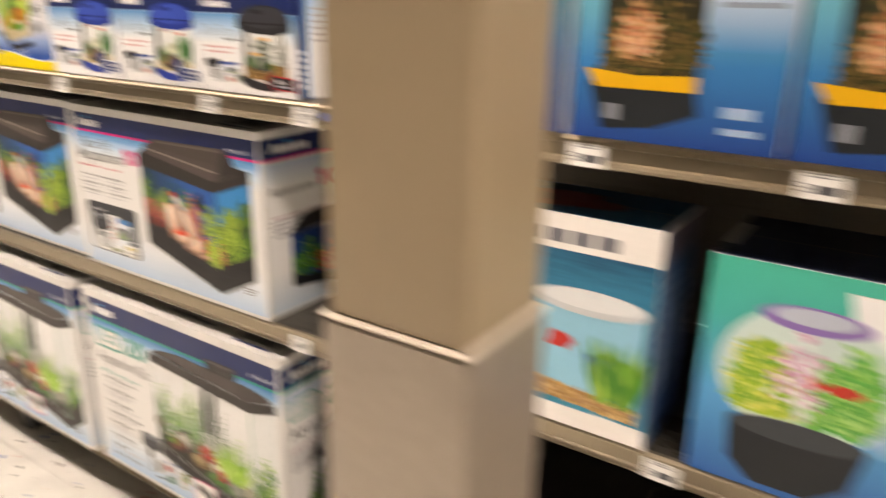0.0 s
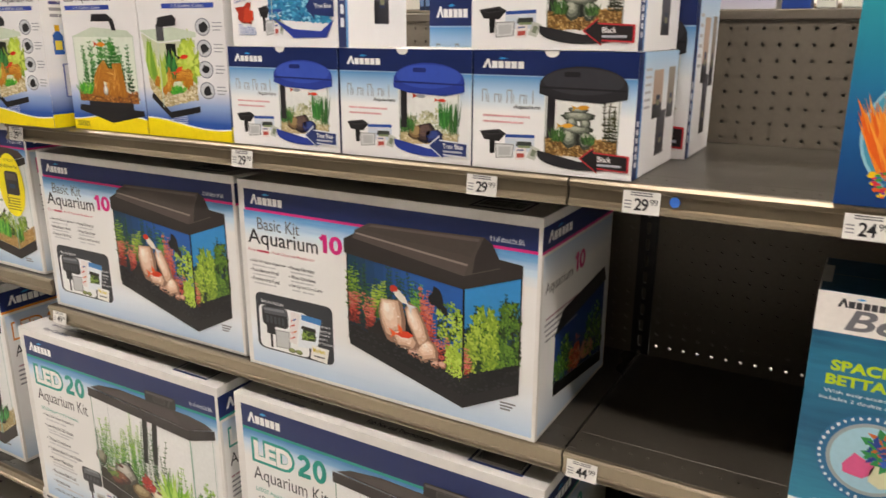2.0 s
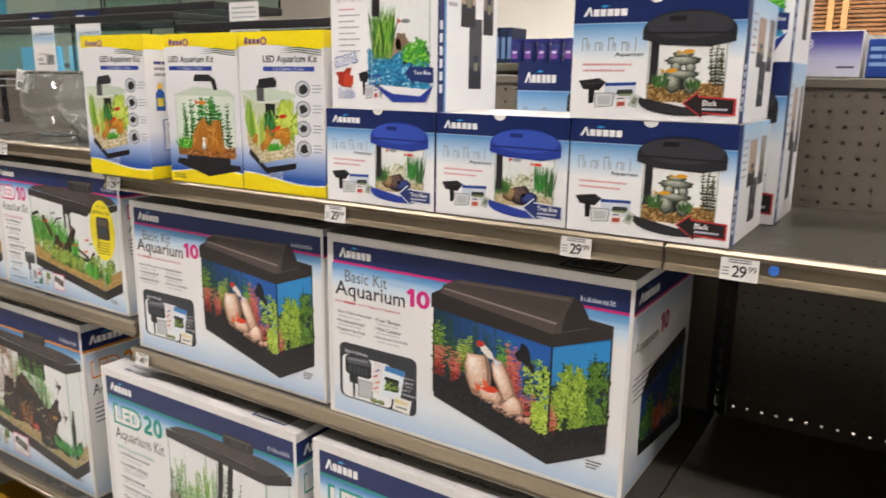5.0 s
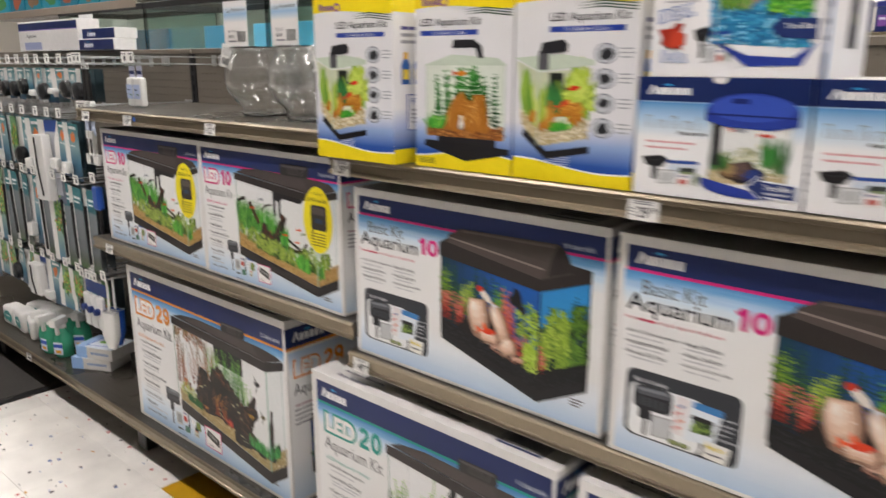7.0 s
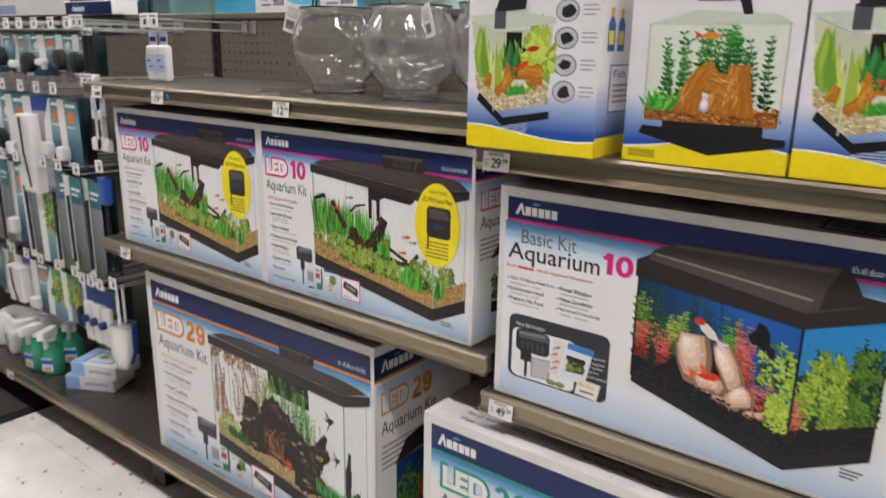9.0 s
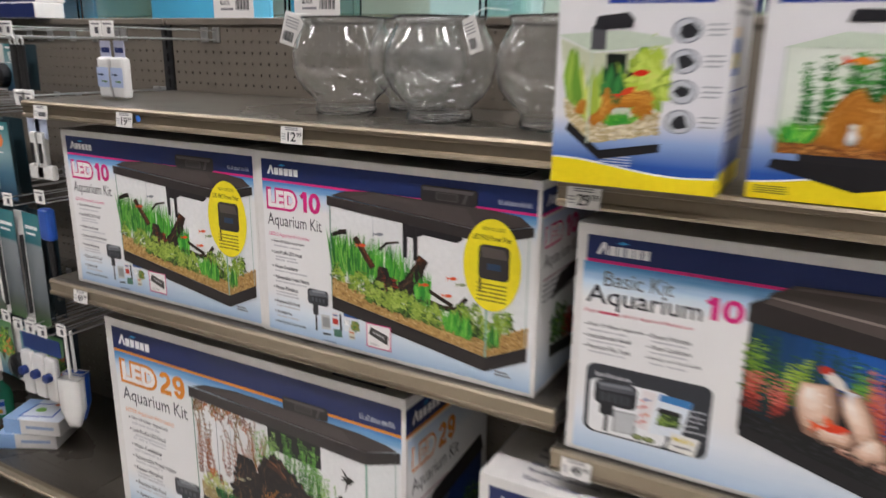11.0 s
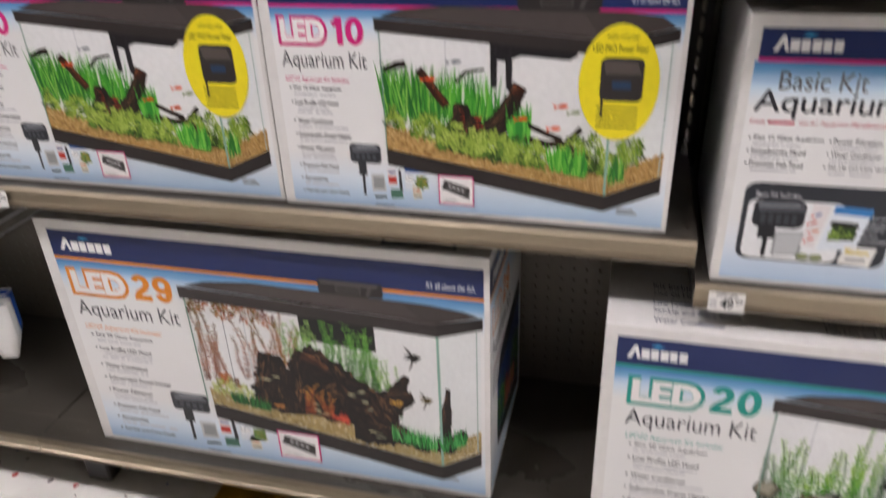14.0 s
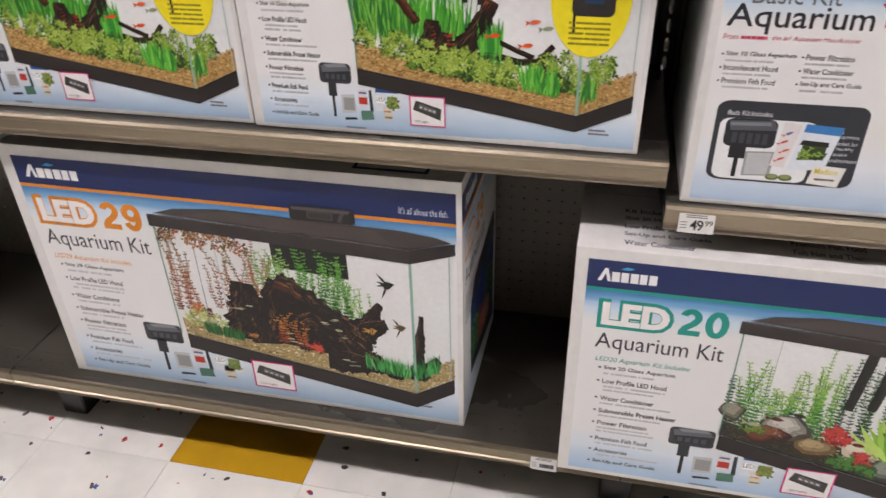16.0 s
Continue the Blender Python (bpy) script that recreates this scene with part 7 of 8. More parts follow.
def betta_print(w, h, seed):
    sh = Sheet(w, h, seed)
    sh.rect("front_print", 0, 1, 0, 0.86, gradient("betta_water", [(0, "d8e4ea"), (0.09, "d8e4ea"), (0.11, "2f86a4"), (0.5, "17587a"), (0.8, "28789a"), (1, "185474")], wave=0.25), 0)
    sh.rect("white_band", 0, 1, 0.84, 1.0, "ece8e4", 1)
    sh.rect("foot_band", 0, 1, 0.0, 0.09, "ece8e4", 1)
    sh.mark("maker_mark", 0.06, 0.20, 0.945, 0.98, "3a3a40", 2)
    sh.text("title", "Betta", 0.09, 0.42, 0.855, 0.94, "6f6f76", 2, bold=0.02, shear=0.25)
    for k in range(4):
        sh.rect("title", 0.46 + 0.1 * k, 0.54 + 0.1 * k, 0.87, 0.93, "6f6f76", 2)
    sh.text("callout", "SPACIOUS", 0.07, 0.36, 0.685, 0.73, "b8d41c", 2, bold=0.04)
    sh.text("callout", "BETTA HOME", 0.06, 0.43, 0.625, 0.67, "b8d41c", 2, bold=0.04)
    sh.text("callout", "With easy-access cover", 0.06, 0.33, 0.585, 0.605, "dfe8f0", 2)
    sh.text("callout", "Includes 2 double sided backgrounds", 0.05, 0.44, 0.555, 0.575, "dfe8f0", 2)
    R = "round_badge"
    sh.oval(R, 0.23, 0.34, 0.165, 0.19, "2a6a96", 2, 36)
    for k in range(40):
        a = 2 * math.pi * k / 40
        sh.blob(R, 0.23 + 0.155 * math.cos(a), 0.34 + 0.175 * math.sin(a), 0.006, 0.008, "d8e0e8", 3, 5)
    sh.oval(R, 0.23, 0.34, 0.135, 0.155, "9aa4a8", 3, 36)
    sh.oval(R, 0.23, 0.34, 0.122, 0.14, "9fc8d8", 3.5, 36)
    sh.blob(R, 0.20, 0.30, 0.05, 0.05, "d85a8c", 4, 10)
    sh.blob(R, 0.29, 0.29, 0.06, 0.06, "d8d8b4", 4, 10)
    sh.bush(R, quad((0.24, 0.34), (0.33, 0.34), (0.33, 0.44), (0.22, 0.45)), 0, 1, 0, 1, 60, 0.012, ["2a8a4a", "2a5ac0", "c8642a", "1f3f8c"], 4.5)
    P = "tank_picture"
    body = quad((0.56, 0.13), (0.96, 0.10), (0.97, 0.60), (0.54, 0.60))
    pane(sh, P, body, "8cc4dc", 1)
    pane(sh, P, body, "a8825a", 2, 0, 1, 0, 0.16)
    sh.pebbles(P, body, 0, 1, 0, 0.18, 160, 0.004, SANDS, 2.4)
    sh.grass(P, body, 0.6, 0.95, 0.1, 0.8, 34, GREENS, 3, 0.4, 0.012)
    sh.blob(P, 0.64, 0.42, 0.05, 0.05, "c8322a", 4, 12, 0.35)
    sh.blob(P, 0.80, 0.34, 0.05, 0.05, "2a4a9c", 4, 12, 0.35)
    sh.oval(P, 0.75, 0.62, 0.23, 0.06, "c8ccd0", 5, 30)
    sh.oval(P, 0.75, 0.635, 0.21, 0.045, "dfe2e4", 5.4, 30)
    return sh


w, d, h = 0.36, 0.155, 0.31
bside = Sheet(0.155, 0.31, 76)
# navy side with its shade put into the inks, the white band greyed
bside.rect("side_print", 0.02, 0.98, 0.01, 0.84, gradient("shaded_betta_side", [(0, "2a4a78"), (0.5, "1c3a68"), (1, "2a5a88")]), 0)
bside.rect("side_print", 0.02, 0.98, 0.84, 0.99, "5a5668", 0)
for _k in range(9):
    bside.bars("side_fine_print", 0.12, 0.85, 0.72 - 0.06 * _k, 0.018, "8fa8c4", 1, 4)
btop = Sheet(0.36, 0.155, 75)
btop.rect("top_print", 0.005, 0.995, 0.01, 0.99, "1c5578", 0)
btop.blob("top_print", 0.55, 0.45, 0.25, 0.28, "7a2a2c", 1, 16, 0.35)
btop.blob("top_print", 0.40, 0.4, 0.1, 0.2, "5a2230", 1.5, 14, 0.35)
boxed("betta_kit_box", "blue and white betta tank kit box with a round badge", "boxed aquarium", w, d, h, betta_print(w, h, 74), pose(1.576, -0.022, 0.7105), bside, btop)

DARKCARD = shader("black_glossy_card", (0.02, 0.02, 0.022), 0.3, stain=0.2, rough_var=0.1)
for x, wd in ((1.30, 0.36), (1.70, 0.42)):
    dk = thing("tank_box", "glossy black tank carton with a yellow stripe on the base shelf", "boxed aquarium", pose(x, 0.02, 0.1785), "black tank boxes")
    part("carton", box_bm(0, wd, 0, 0.3, 0, 0.31, 0.003, 2), DARKCARD, dk)
    part("lid", box_bm(-0.004, wd + 0.004, -0.004, 0.304, 0.27, 0.318, 0.003, 2), DARKCARD, dk)
    sdk = Sheet(wd, 0.31, 81)
    sdk.rect("stripe", 0.06, 0.5, 0.5, 0.56, "d8b41c", 1)
    sdk.rect("stripe", 0.06, 0.4, 0.4, 0.44, "d8d8d8", 1)
    sdk.build(dk, Matrix.Identity(4))


# ---- glass bowls on the upper shelf ----
outer = [(0.0, 0.0), (0.052, 0.0), (0.056, 0.003), (0.058, 0.012), (0.055, 0.024), (0.056, 0.032), (0.072, 0.046), (0.089, 0.066), (0.097, 0.090), (0.096, 0.113), (0.088, 0.136), (0.077, 0.152), (0.074, 0.160), (0.078, 0.167), (0.080, 0.171)]
inner = [(0.0785, 0.1715), (0.0762, 0.167), (0.0722, 0.160), (0.0752, 0.1515), (0.0862, 0.1355), (0.0942, 0.113), (0.0952, 0.090), (0.0872, 0.0665), (0.0702, 0.0468), (0.054, 0.0332), (0.053, 0.024), (0.0555, 0.012), (0.053, 0.006), (0.0, 0.005)]
lower = lambda z: z * 0.76 if z <= 0.032 else 0.0243 + (z - 0.032) * 1.067
outer, inner = [(r, lower(z)) for r, z in outer], [(r, lower(z)) for r, z in inner]
bowl = thing("fish_bowl", "clear glass footed fish bowl with a paper tag", "fish bowl", pose(-0.492, 0.16, 1.1725), "glass fish bowls")
part("glass", lathe_bm(outer + inner, 56), GLASS, bowl, "clear glass", True)
for i, (x, y, rz) in enumerate(((-0.279, 0.14, 40), (-0.066, 0.135, 80), (-0.415, 0.29, 10))):
    copy_thing(bowl, pose(x, y, 1.1725, 0, 0, rz))
for x, y, z, ry, rz, s in ((-0.572, 0.108, 1.322, 18, 20, 1.0), (-0.185, 0.075, 1.315, -14, -25, 0.9)):
    tg = thing("hang_tag", "white paper price tag hung on a bowl by a string", "price tag", pose(x, y, z, 8, ry, rz), "bowl tags")
    part("paper", box_bm(-0.018 * s, 0.018 * s, 0, 0.0008, -0.03 * s, 0.03 * s), TAGPAPER, tg)
    sh = Sheet(0.036 * s, 0.06 * s, 5)
    for k in range(9):
        sh.rect("tag_print", 0.12 + k * 0.06, 0.15 + k * 0.06 + 0.01 * (k % 3), 0.12, 0.42, "3a3a3e", 1)
    for k in range(4):
        sh.bars("tag_print", 0.12, 0.8, 0.82 - 0.09 * k, 0.03, "8a8a90", 1, 3)
    sh.build(tg, Matrix.Translation((-0.018 * s, 0, -0.03 * s)))
    part("string", rod_bm([(0, 0, 0.028), (0.02, 0.02, 0.034), (0.05, 0.04, 0.02)], 0.0006, 5), PLASTIC_W, tg)


# ---- tanks behind the panel ----
FRAMEBLACK = shader("black_tank_rim", (0.02, 0.02, 0.022), 0.35, stain=0.15)


def tank(x, y, z, w, d, h, label_x, label_kind, rim=True):
    ob = thing("glass_tank", "empty glass aquarium with black rim and a paper label", "aquarium", pose(x, y, z), "stacked glass tanks")
    t = 0.005
    for nm, a in (("front_pane", (0, w, 0, t)), ("back_pane", (0, w, d - t, d)), ("left_pane", (0, t, t, d - t)), ("right_pane", (w - t, w, t, d - t))):
        part(nm, box_bm(a[0], a[1], a[2], a[3], 0.012, h - 0.012), TANKGLASS, ob).visible_shadow = False
    part("bottom_pane", box_bm(t, w - t, t, d - t, 0.014, 0.02), TANKGLASS, ob).visible_shadow = False
    for nm, z0, z1 in (("bottom_rim", 0, 0.022), ("top_rim", h - 0.022, h)):
        bm = bmesh.new()
        for a in ((-0.004, w + 0.004, -0.004, 0.008), (-0.004, w + 0.004, d - 0.008, d + 0.004), (-0.004, 0.008, 0.008, d - 0.008), (w - 0.008, w + 0.004, 0.008, d - 0.008)):
            box_bm(a[0], a[1], a[2], a[3], z0, z1, 0.002, 1, bm)
        part(nm, bm, FRAMEBLACK, ob)
    sh = Sheet(0.135, 0.21, int(abs(x) * 100))
    if label_kind:
        sh.rect("paper_label", 0, 1, 0, 1, gradient("tank_label", [(0, "e8e6e2"), (0.5, "eeecea"), (0.62, "9fc4e0"), (0.75, "f0f0f0"), (1, "f0f0f0")]), 0)
        sh.rect("paper_label", 0, 1, 0.88, 1, NAVY, 1)
        sh.mark("paper_label", 0.06, 0.4, 0.915, 0.96, "f4f4f4", 2)
        sh.text("paper_label", "Glass", 0.12, 0.3, 0.65, 0.70, "4a4a50", 2)
        sh.text("paper_label", "Aquarium", 0.33, 0.92, 0.65, 0.72, "2f2f35", 2)
        sh.text("paper_label", label_kind, 0.18, 0.18 + 0.035 * len(label_kind), 0.34, 0.39, "4a4a50", 2)
        sh.text("paper_label", "BLACK", 0.18, 0.42, 0.26, 0.31, "26262a", 2, bold=0.02)
        sh.bars("paper_label", 0.18, 0.5, 0.2, 0.025, "7a7a80", 2, 4)
        for k in range(13):
            sh.rect("paper_label", 0.56 + k * 0.027, 0.57 + k * 0.027 + 0.007 * (k % 3), 0.2, 0.36, "26262a", 2)
    else:
        sh.rect("paper_label", 0, 0.85, 0, 1, "e6e6e4", 0)
        for k in range(14):
            sh.bars("paper_label", 0.08, 0.78, 0.92 - 0.06 * k, 0.018, "a8aab0", 1, 5)
    sh.build(ob, Matrix.Translation((label_x, -0.001, 0.14)))
    return ob


tank(-1.66, 0.465, 1.1905, 0.765, 0.32, 0.335, 0.53, "Size 20 Long")
tank(-0.885, 0.465, 1.1905, 0.515, 0.265, 0.335, 0.02, "Size 10")
tank(-0.36, 0.465, 1.1905, 0.60, 0.32, 0.30, 0.23, "")
tank(-2.44, 0.465, 1.1905, 0.765, 0.32, 0.335, 0.2, "Size 20 Long")
tank(-1.5, 0.475, 1.528, 0.765, 0.32, 0.32, 0.4, "Size 20 Long")
tank(-0.72, 0.475, 1.528, 0.515, 0.265, 0.32, 0.05, "Size 10")
# sheets added in the tanks, coloured like the bright store behind their glass
for x, wd, col in ((-1.64, 0.28, "5ab0dc"), (-1.30, 0.15, "74bce0"), (-1.08, 0.14, "5ab0dc"), (-2.42, 0.5, "4a92c8"), (-0.63, 0.3, "c6d6d6")):
    bx = thing("printed_sheet", "pale blue sheet added inside a glass tank for the brightness beyond it", "printed sheet", pose(x, 0.70, 1.2115))
    part("card", box_bm(0, wd, 0, 0.012, 0, 0.235, 0.002), ink(col), bx)

# goods on the far side, seen over the panel
flat = thing("tube_box", "white and violet fluorescent tube box lying on the shelf", "carton", pose(1.325, 0.47, 1.3535))
part("carton", box_bm(0, 0.11, 0, 0.35, 0, 0.08, 0.002), CARD, flat)
sf = Sheet(0.11, 0.08, 91)
sf.rect("front_print", 0.02, 0.98, 0.02, 0.98, gradient("violet_fade", [(0, "dfe0f0"), (0.4, "c8c8e8"), (0.75, "5a5ab4"), (1, "33337a")]), 0)
sf.text("front_print", "T8", 0.05, 0.28, 0.62, 0.82, "e8e8f4", 1)
sf.rect("front_print", 0.65, 0.9, 0.2, 0.24, "3a3a5a", 1)
sf.build(flat, Matrix.Identity(4))
bb = thing("blue_carton", "small blue printed carton on the far shelf", "carton", pose(1.442, 0.47, 1.3535))
part("carton", box_bm(0, 0.045, 0, 0.06, 0, 0.065, 0.002), ink("2a4a9c"), bb)
sb = Sheet(0.045, 0.065, 92)
for k in range(3):
    sb.bars("front_print", 0.1, 0.9, 0.7 - 0.2 * k, 0.1, "8fb0e0", 1, 3)
sb.build(bb, Matrix.Identity(4))
bottle = thing("plant_food_bottle", "white and green square bottle with a white cap", "bottle", pose(1.51, 0.50, 1.3535), "white and green bottles")
part("body", box_bm(-0.0155, 0.0155, -0.013, 0.013, 0, 0.052, 0.005, 3), PLASTIC_W, bottle)
part("cap", lathe_bm([(0, 0), (0.0075, 0), (0.0075, 0.013), (0.006, 0.0145), (0, 0.0145)], 16, None, (0, 0, 0.055)), PLASTIC_W, bottle)
part("neck", lathe_bm([(0.0125, 0), (0.007, 0.005), (0.007, 0.008)], 16, None, (0, 0, 0.049)), PLASTIC_W, bottle)
sl = Sheet(0.027, 0.046, 93)
sl.rect("label_print", 0, 1, 0, 0.9, "e8ece0", 0)
sl.rect("label_print", 0, 1, 0.72, 0.95, "9ac43c", 1)
sl.rect("label_print", 0.2, 0.85, 0.25, 0.5, "26282c", 1)
sl.build(bottle, Matrix.Translation((-0.0135, -0.0135, 0.003)))
for k, x in enumerate((1.549, 1.588, 1.626, 1.664, 1.703, 1.742, 1.78)):
    copy_thing(bottle, pose(x, 0.50 + 0.01 * (k % 2), 1.3535, 0, 0, 6 * (k % 3) - 5))

# next aisle's shelving
far = thing("far_shelving", "taupe shelving of the next aisle with blue jars", "shelving", pose(0, 2.2, 0), kind="")
part("pegboard", box_bm(-4, 3.2, 0.4, 0.42, 0, 1.44), PANEL, far)
for z in (0.3, 0.75, 1.1, 1.42):
    part("shelf_pan", box_bm(-4, 3.2, 0, 0.4, z - 0.02, z, 0.002), SHELF, far)
    part("price_rail", box_bm(-4, 3.2, -0.008, 0, z - 0.036, z, 0.003), LIP, far)
jar = thing("food_jar", "navy jar of fish food on the next aisle's shelf", "jar", pose(-0.15, 2.26, 1.4205), "navy jars")
part("body", lathe_bm([(0, 0), (0.03, 0), (0.031, 0.004), (0.031, 0.085), (0.029, 0.09), (0, 0.09)], 20), ink("1e2c6a"), jar, "", True)
part("lid", lathe_bm([(0.0, 0.0905), (0.0325, 0.0905), (0.0325, 0.108), (0.03, 0.111), (0, 0.111)], 20), ink("2c2f78"), jar)
sj = Sheet(0.03, 0.04, 94)
sj.rect("label_print", 0, 1, 0, 1, "7a4a9c", 0)
sj.rect("label_print", 0.15, 0.85, 0.6, 0.8, "d8d8ec", 1)
sj.build(jar, Matrix.Translation((-0.015, -0.0315, 0.02)))
for k in range(1, 14):
    copy_thing(jar, pose(-0.15 + 0.068 * k, 2.26, 1.4205, 0, 0, 3 * (k % 3)))
bk = thing("book", "upright dark blue book on the next aisle's shelf", "book", pose(-0.36, 2.24, 1.4205), "books")
part("cover", box_bm(0, 0.028, 0, 0.15, 0, 0.165, 0.002), ink("1c2a48"), bk)
part("spine_label", box_bm(0.004, 0.024, -0.001, 0, 0.02, 0.12), ink("6a86b0"), bk)
for k in range(1, 6):
    copy_thing(bk, pose(-0.36 + 0.032 * k, 2.24, 1.4205))


# ---- hanging goods of the next bay ----
WIRE = shader("zinc_wire", (0.5, 0.5, 0.5), 0.3, metal=0.9)


def hook(x, z, yo):
    ob = thing("peg_hook", "zinc wire peg hook with a white price tag", "peg hook", pose(x, YB, z), "peg hooks")
    part("wire", rod_bm([(0, 0, 0), (0, yo - YB + 0.01, 0.004), (0, yo - YB, 0.012)], 0.0022, 6), WIRE, ob)
    part("tag_wire", rod_bm([(0, 0, 0.022), (0, yo - YB - 0.004, 0.026)], 0.0016, 6), WIRE, ob)
    part("base_plate", box_bm(-0.012, 0.012, -0.004, 0, -0.006, 0.03, 0.001), WIRE, ob)
    part("tag", box_bm(-0.019, 0.019, yo - YB - 0.008, yo - YB - 0.006, 0.005, 0.038, 0.001), TAGPAPER, ob)
    sh = Sheet(0.038, 0.033, int(abs(x * 311)))
    sh.bars("tag_print", 0.15, 0.85, 0.75, 0.1, "6a6a70", 1, 3)
    sh.rect("tag_print", 0.45, 0.75, 0.2, 0.6, "4a4a50", 1)
    sh.build(ob, Matrix.Translation((-0.019, yo - YB - 0.008, 0.005)))


def blister(x, y, ztop, w, h, kind, seed, deep=1):
    """Carded goods on a hook: printed card, clear blister and the product inside; a few behind one another."""
    words = {"round": "dark round cleaner on a teal and white card", "long": "long white pack with a teal header card", "orange": "carded gravel tool with an orange patch", "white": "tall white pack with a blue header card", "green": "small pack with green plant picture"}[kind]
    ob = thing("blister_pack", words, "hanging pack", pose(x, y, ztop - h, seed % 3 - 1, (seed % 5 - 2) * 0.8, (seed % 7 - 3) * 2), "hanging packs")
    part("card", box_bm(-w / 2, w / 2, 0, 0.0012, 0, h, 0.0), CARD, ob)
    sh = Sheet(w, h, seed)
    if kind in ("round", "orange"):
        sh.rect("card_print", 0, 1, 0, 1, gradient("teal_card_" + str(seed), [(0, "1c3f5c"), (0.35, "3f6f86"), (0.6, "86a6ac"), (1, "2c7c80")]), 0)
        sh.blob("card_print", 0.4, 0.75, 0.22, 0.1, "e07a3c" if kind == "orange" else "d8dcd8", 1, 10, 0.3)
        sh.bars("card_print", 0.1, 0.8, 0.9, 0.05, "f0f0f0", 2, 3)
        sh.bars("card_print", 0.1, 0.6, 0.6, 0.02, "e8e8e8", 2, 3)
    elif kind == "long":
        # pale part of the card greyed: the bay's shadow is in its colour
        sh.rect("card_print", 0, 1, 0, 1, gradient("shaded_long_card_" + str(seed), [(0, "3f6232"), (0.12, "4c564a"), (0.25, "666e72"), (0.72, "80888c"), (0.74, "1a6670"), (1, "238088")]), 0)
        sh.bars("card_print", 0.12, 0.85, 0.86, 0.03, "f0f4f4", 1, 3)
        sh.bars("card_print", 0.12, 0.7, 0.81, 0.02, "f0f4f4", 1, 3)
    elif kind == "white":
        # white card darkened downwards, shadow among the packs put into the print
        sh.rect("card_print", 0, 1, 0, 1, gradient("shaded_white_card_" + str(seed), [(0, "5a6478"), (0.4, "80868e"), (0.85, "a4a8ae"), (0.87, "2a4f9c"), (1, "24448c")]), 0)
        sh.rect("card_print", 0.2, 0.8, 0.1, 0.55, "b4b8c2", 1)
    else:
        sh.rect("card_print", 0, 1, 0, 1, gradient("green_card_" + str(seed), [(0, "2f6a8c"), (0.5, "9ab8a0"), (1, "4f8a4a")]), 0)
        sh.bush("card_print", quad((0, 0.4), (1, 0.4), (1, 1), (0, 1)), 0.1, 0.9, 0, 0.9, 50, 0.02, GREENS + ["d86a3c"], 1)
    sh.build(ob, Matrix.Identity(4))
    if kind == "round":
        part("tool", lathe_bm([(0, -0.006), (w * 0.34, -0.006), (w * 0.36, 0.0), (w * 0.34, 0.014), (w * 0.2, 0.018), (0, 0.018)], 24), BLACK, ob, "black round head").matrix_basis = pose(0, -0.008, h * 0.33, 90, 0, 0)
        bm = lathe_bm([(w * 0.42, 0.0), (w * 0.40, 0.02), (w * 0.30, 0.028), (0, 0.029)], 24)
        o = part("blister", bm, CLEARPLASTIC, ob, "clear plastic blister", True)
        o.matrix_basis = pose(0, -0.002, h * 0.33, 90, 0, 0)
        o.visible_shadow = False
    elif kind == "orange":
        part("tool", box_bm(-w * 0.3, w * 0.25, -0.03, -0.003, h * 0.12, h * 0.32, 0.008, 2), PLASTIC_W, ob, "white plastic clip")
    elif kind == "long":
        part("tool", rod_bm([(0, -0.008, h * 0.1), (0.004, -0.01, h * 0.5), (0, -0.008, h * 0.8)], 0.005, 8), BLACK, ob, "black handle")
    elif kind == "white":
        part("tray", box_bm(-w * 0.42, w * 0.42, -0.035, -0.001, 0.01, h * 0.83, 0.006, 2), PLASTIC_W, ob)
        part("cord", rod_bm([(-0.01, -0.038, h * 0.8), (0.0, -0.042, h * 0.45), (0.015, -0.04, h * 0.1)], 0.003, 6), BLACK, ob)
    for k in range(deep):
        part("backing_card", box_bm(-w / 2 + 0.002, w / 2 + 0.002, 0.03 * (k + 1), 0.03 * (k + 1) + 0.0012, 0, h), ink("24383f" if seed % 2 else "55707a"), ob)
    return ob


rngh = random.Random(9)
rows = [(1.285, 0.115, ["round", "round", "orange", "round", "orange", "round", "round"], 0.075, 0.115), (1.105, 0.055, ["orange", "round", "white", "orange", "round", "green"], 0.085, 0.20),
        (0.885, 0.055, ["long", "long", "long", "green", "long", "orange"], 0.075, 0.30), (0.555, 0.07, ["green", "round", "green", "green", "orange", "white"], 0.085, 0.17)]
for zi, (z, yo, kinds, wd, hh) in enumerate(rows):
    x = -1.52 if zi in (0, 1) else -1.44
    for k in range(14):
        kind = kinds[k % len(kinds)]
        if zi == 1 and k < 2:
            kind = "orange"
        hgt = hh * (1.5 if kind == "white" and zi == 1 else rngh.uniform(0.88, 1.1))
        ww = wd * (1.25 if kind == "white" else 1.0)
        hook(x, z + 0.012, yo)
        blister(x, yo + 0.02, z, ww, hgt, kind, zi * 20 + k + 3, 2)
        x -= ww + rngh.uniform(0.012, 0.03)
        if x < -3.1:
            break

# brushes, scrapers and nets beside the kit boxes
for k, x in enumerate((-1.40, -1.43)):
    hook(x, 1.30, 0.09)
    br = thing("algae_brush", "black-handled brush with a white hook end", "brush", pose(x, 0.105, 1.165), "algae brushes")
    part("handle", box_bm(-0.012, 0.012, 0, 0.008, 0.015, 0.12, 0.004, 2), BLACK, br)
    part("loop", lathe_bm([(0.010, -0.002), (0.014, 0), (0.010, 0.002), (0.008, 0), (0.010, -0.002)], 18), PLASTIC_W, br).matrix_basis = pose(0, 0.004, 0.128, 90, 0, 0)
    part("head", box_bm(-0.014, 0.014, -0.004, 0.014, -0.01, 0.016, 0.004, 2), PLASTIC_W, br)
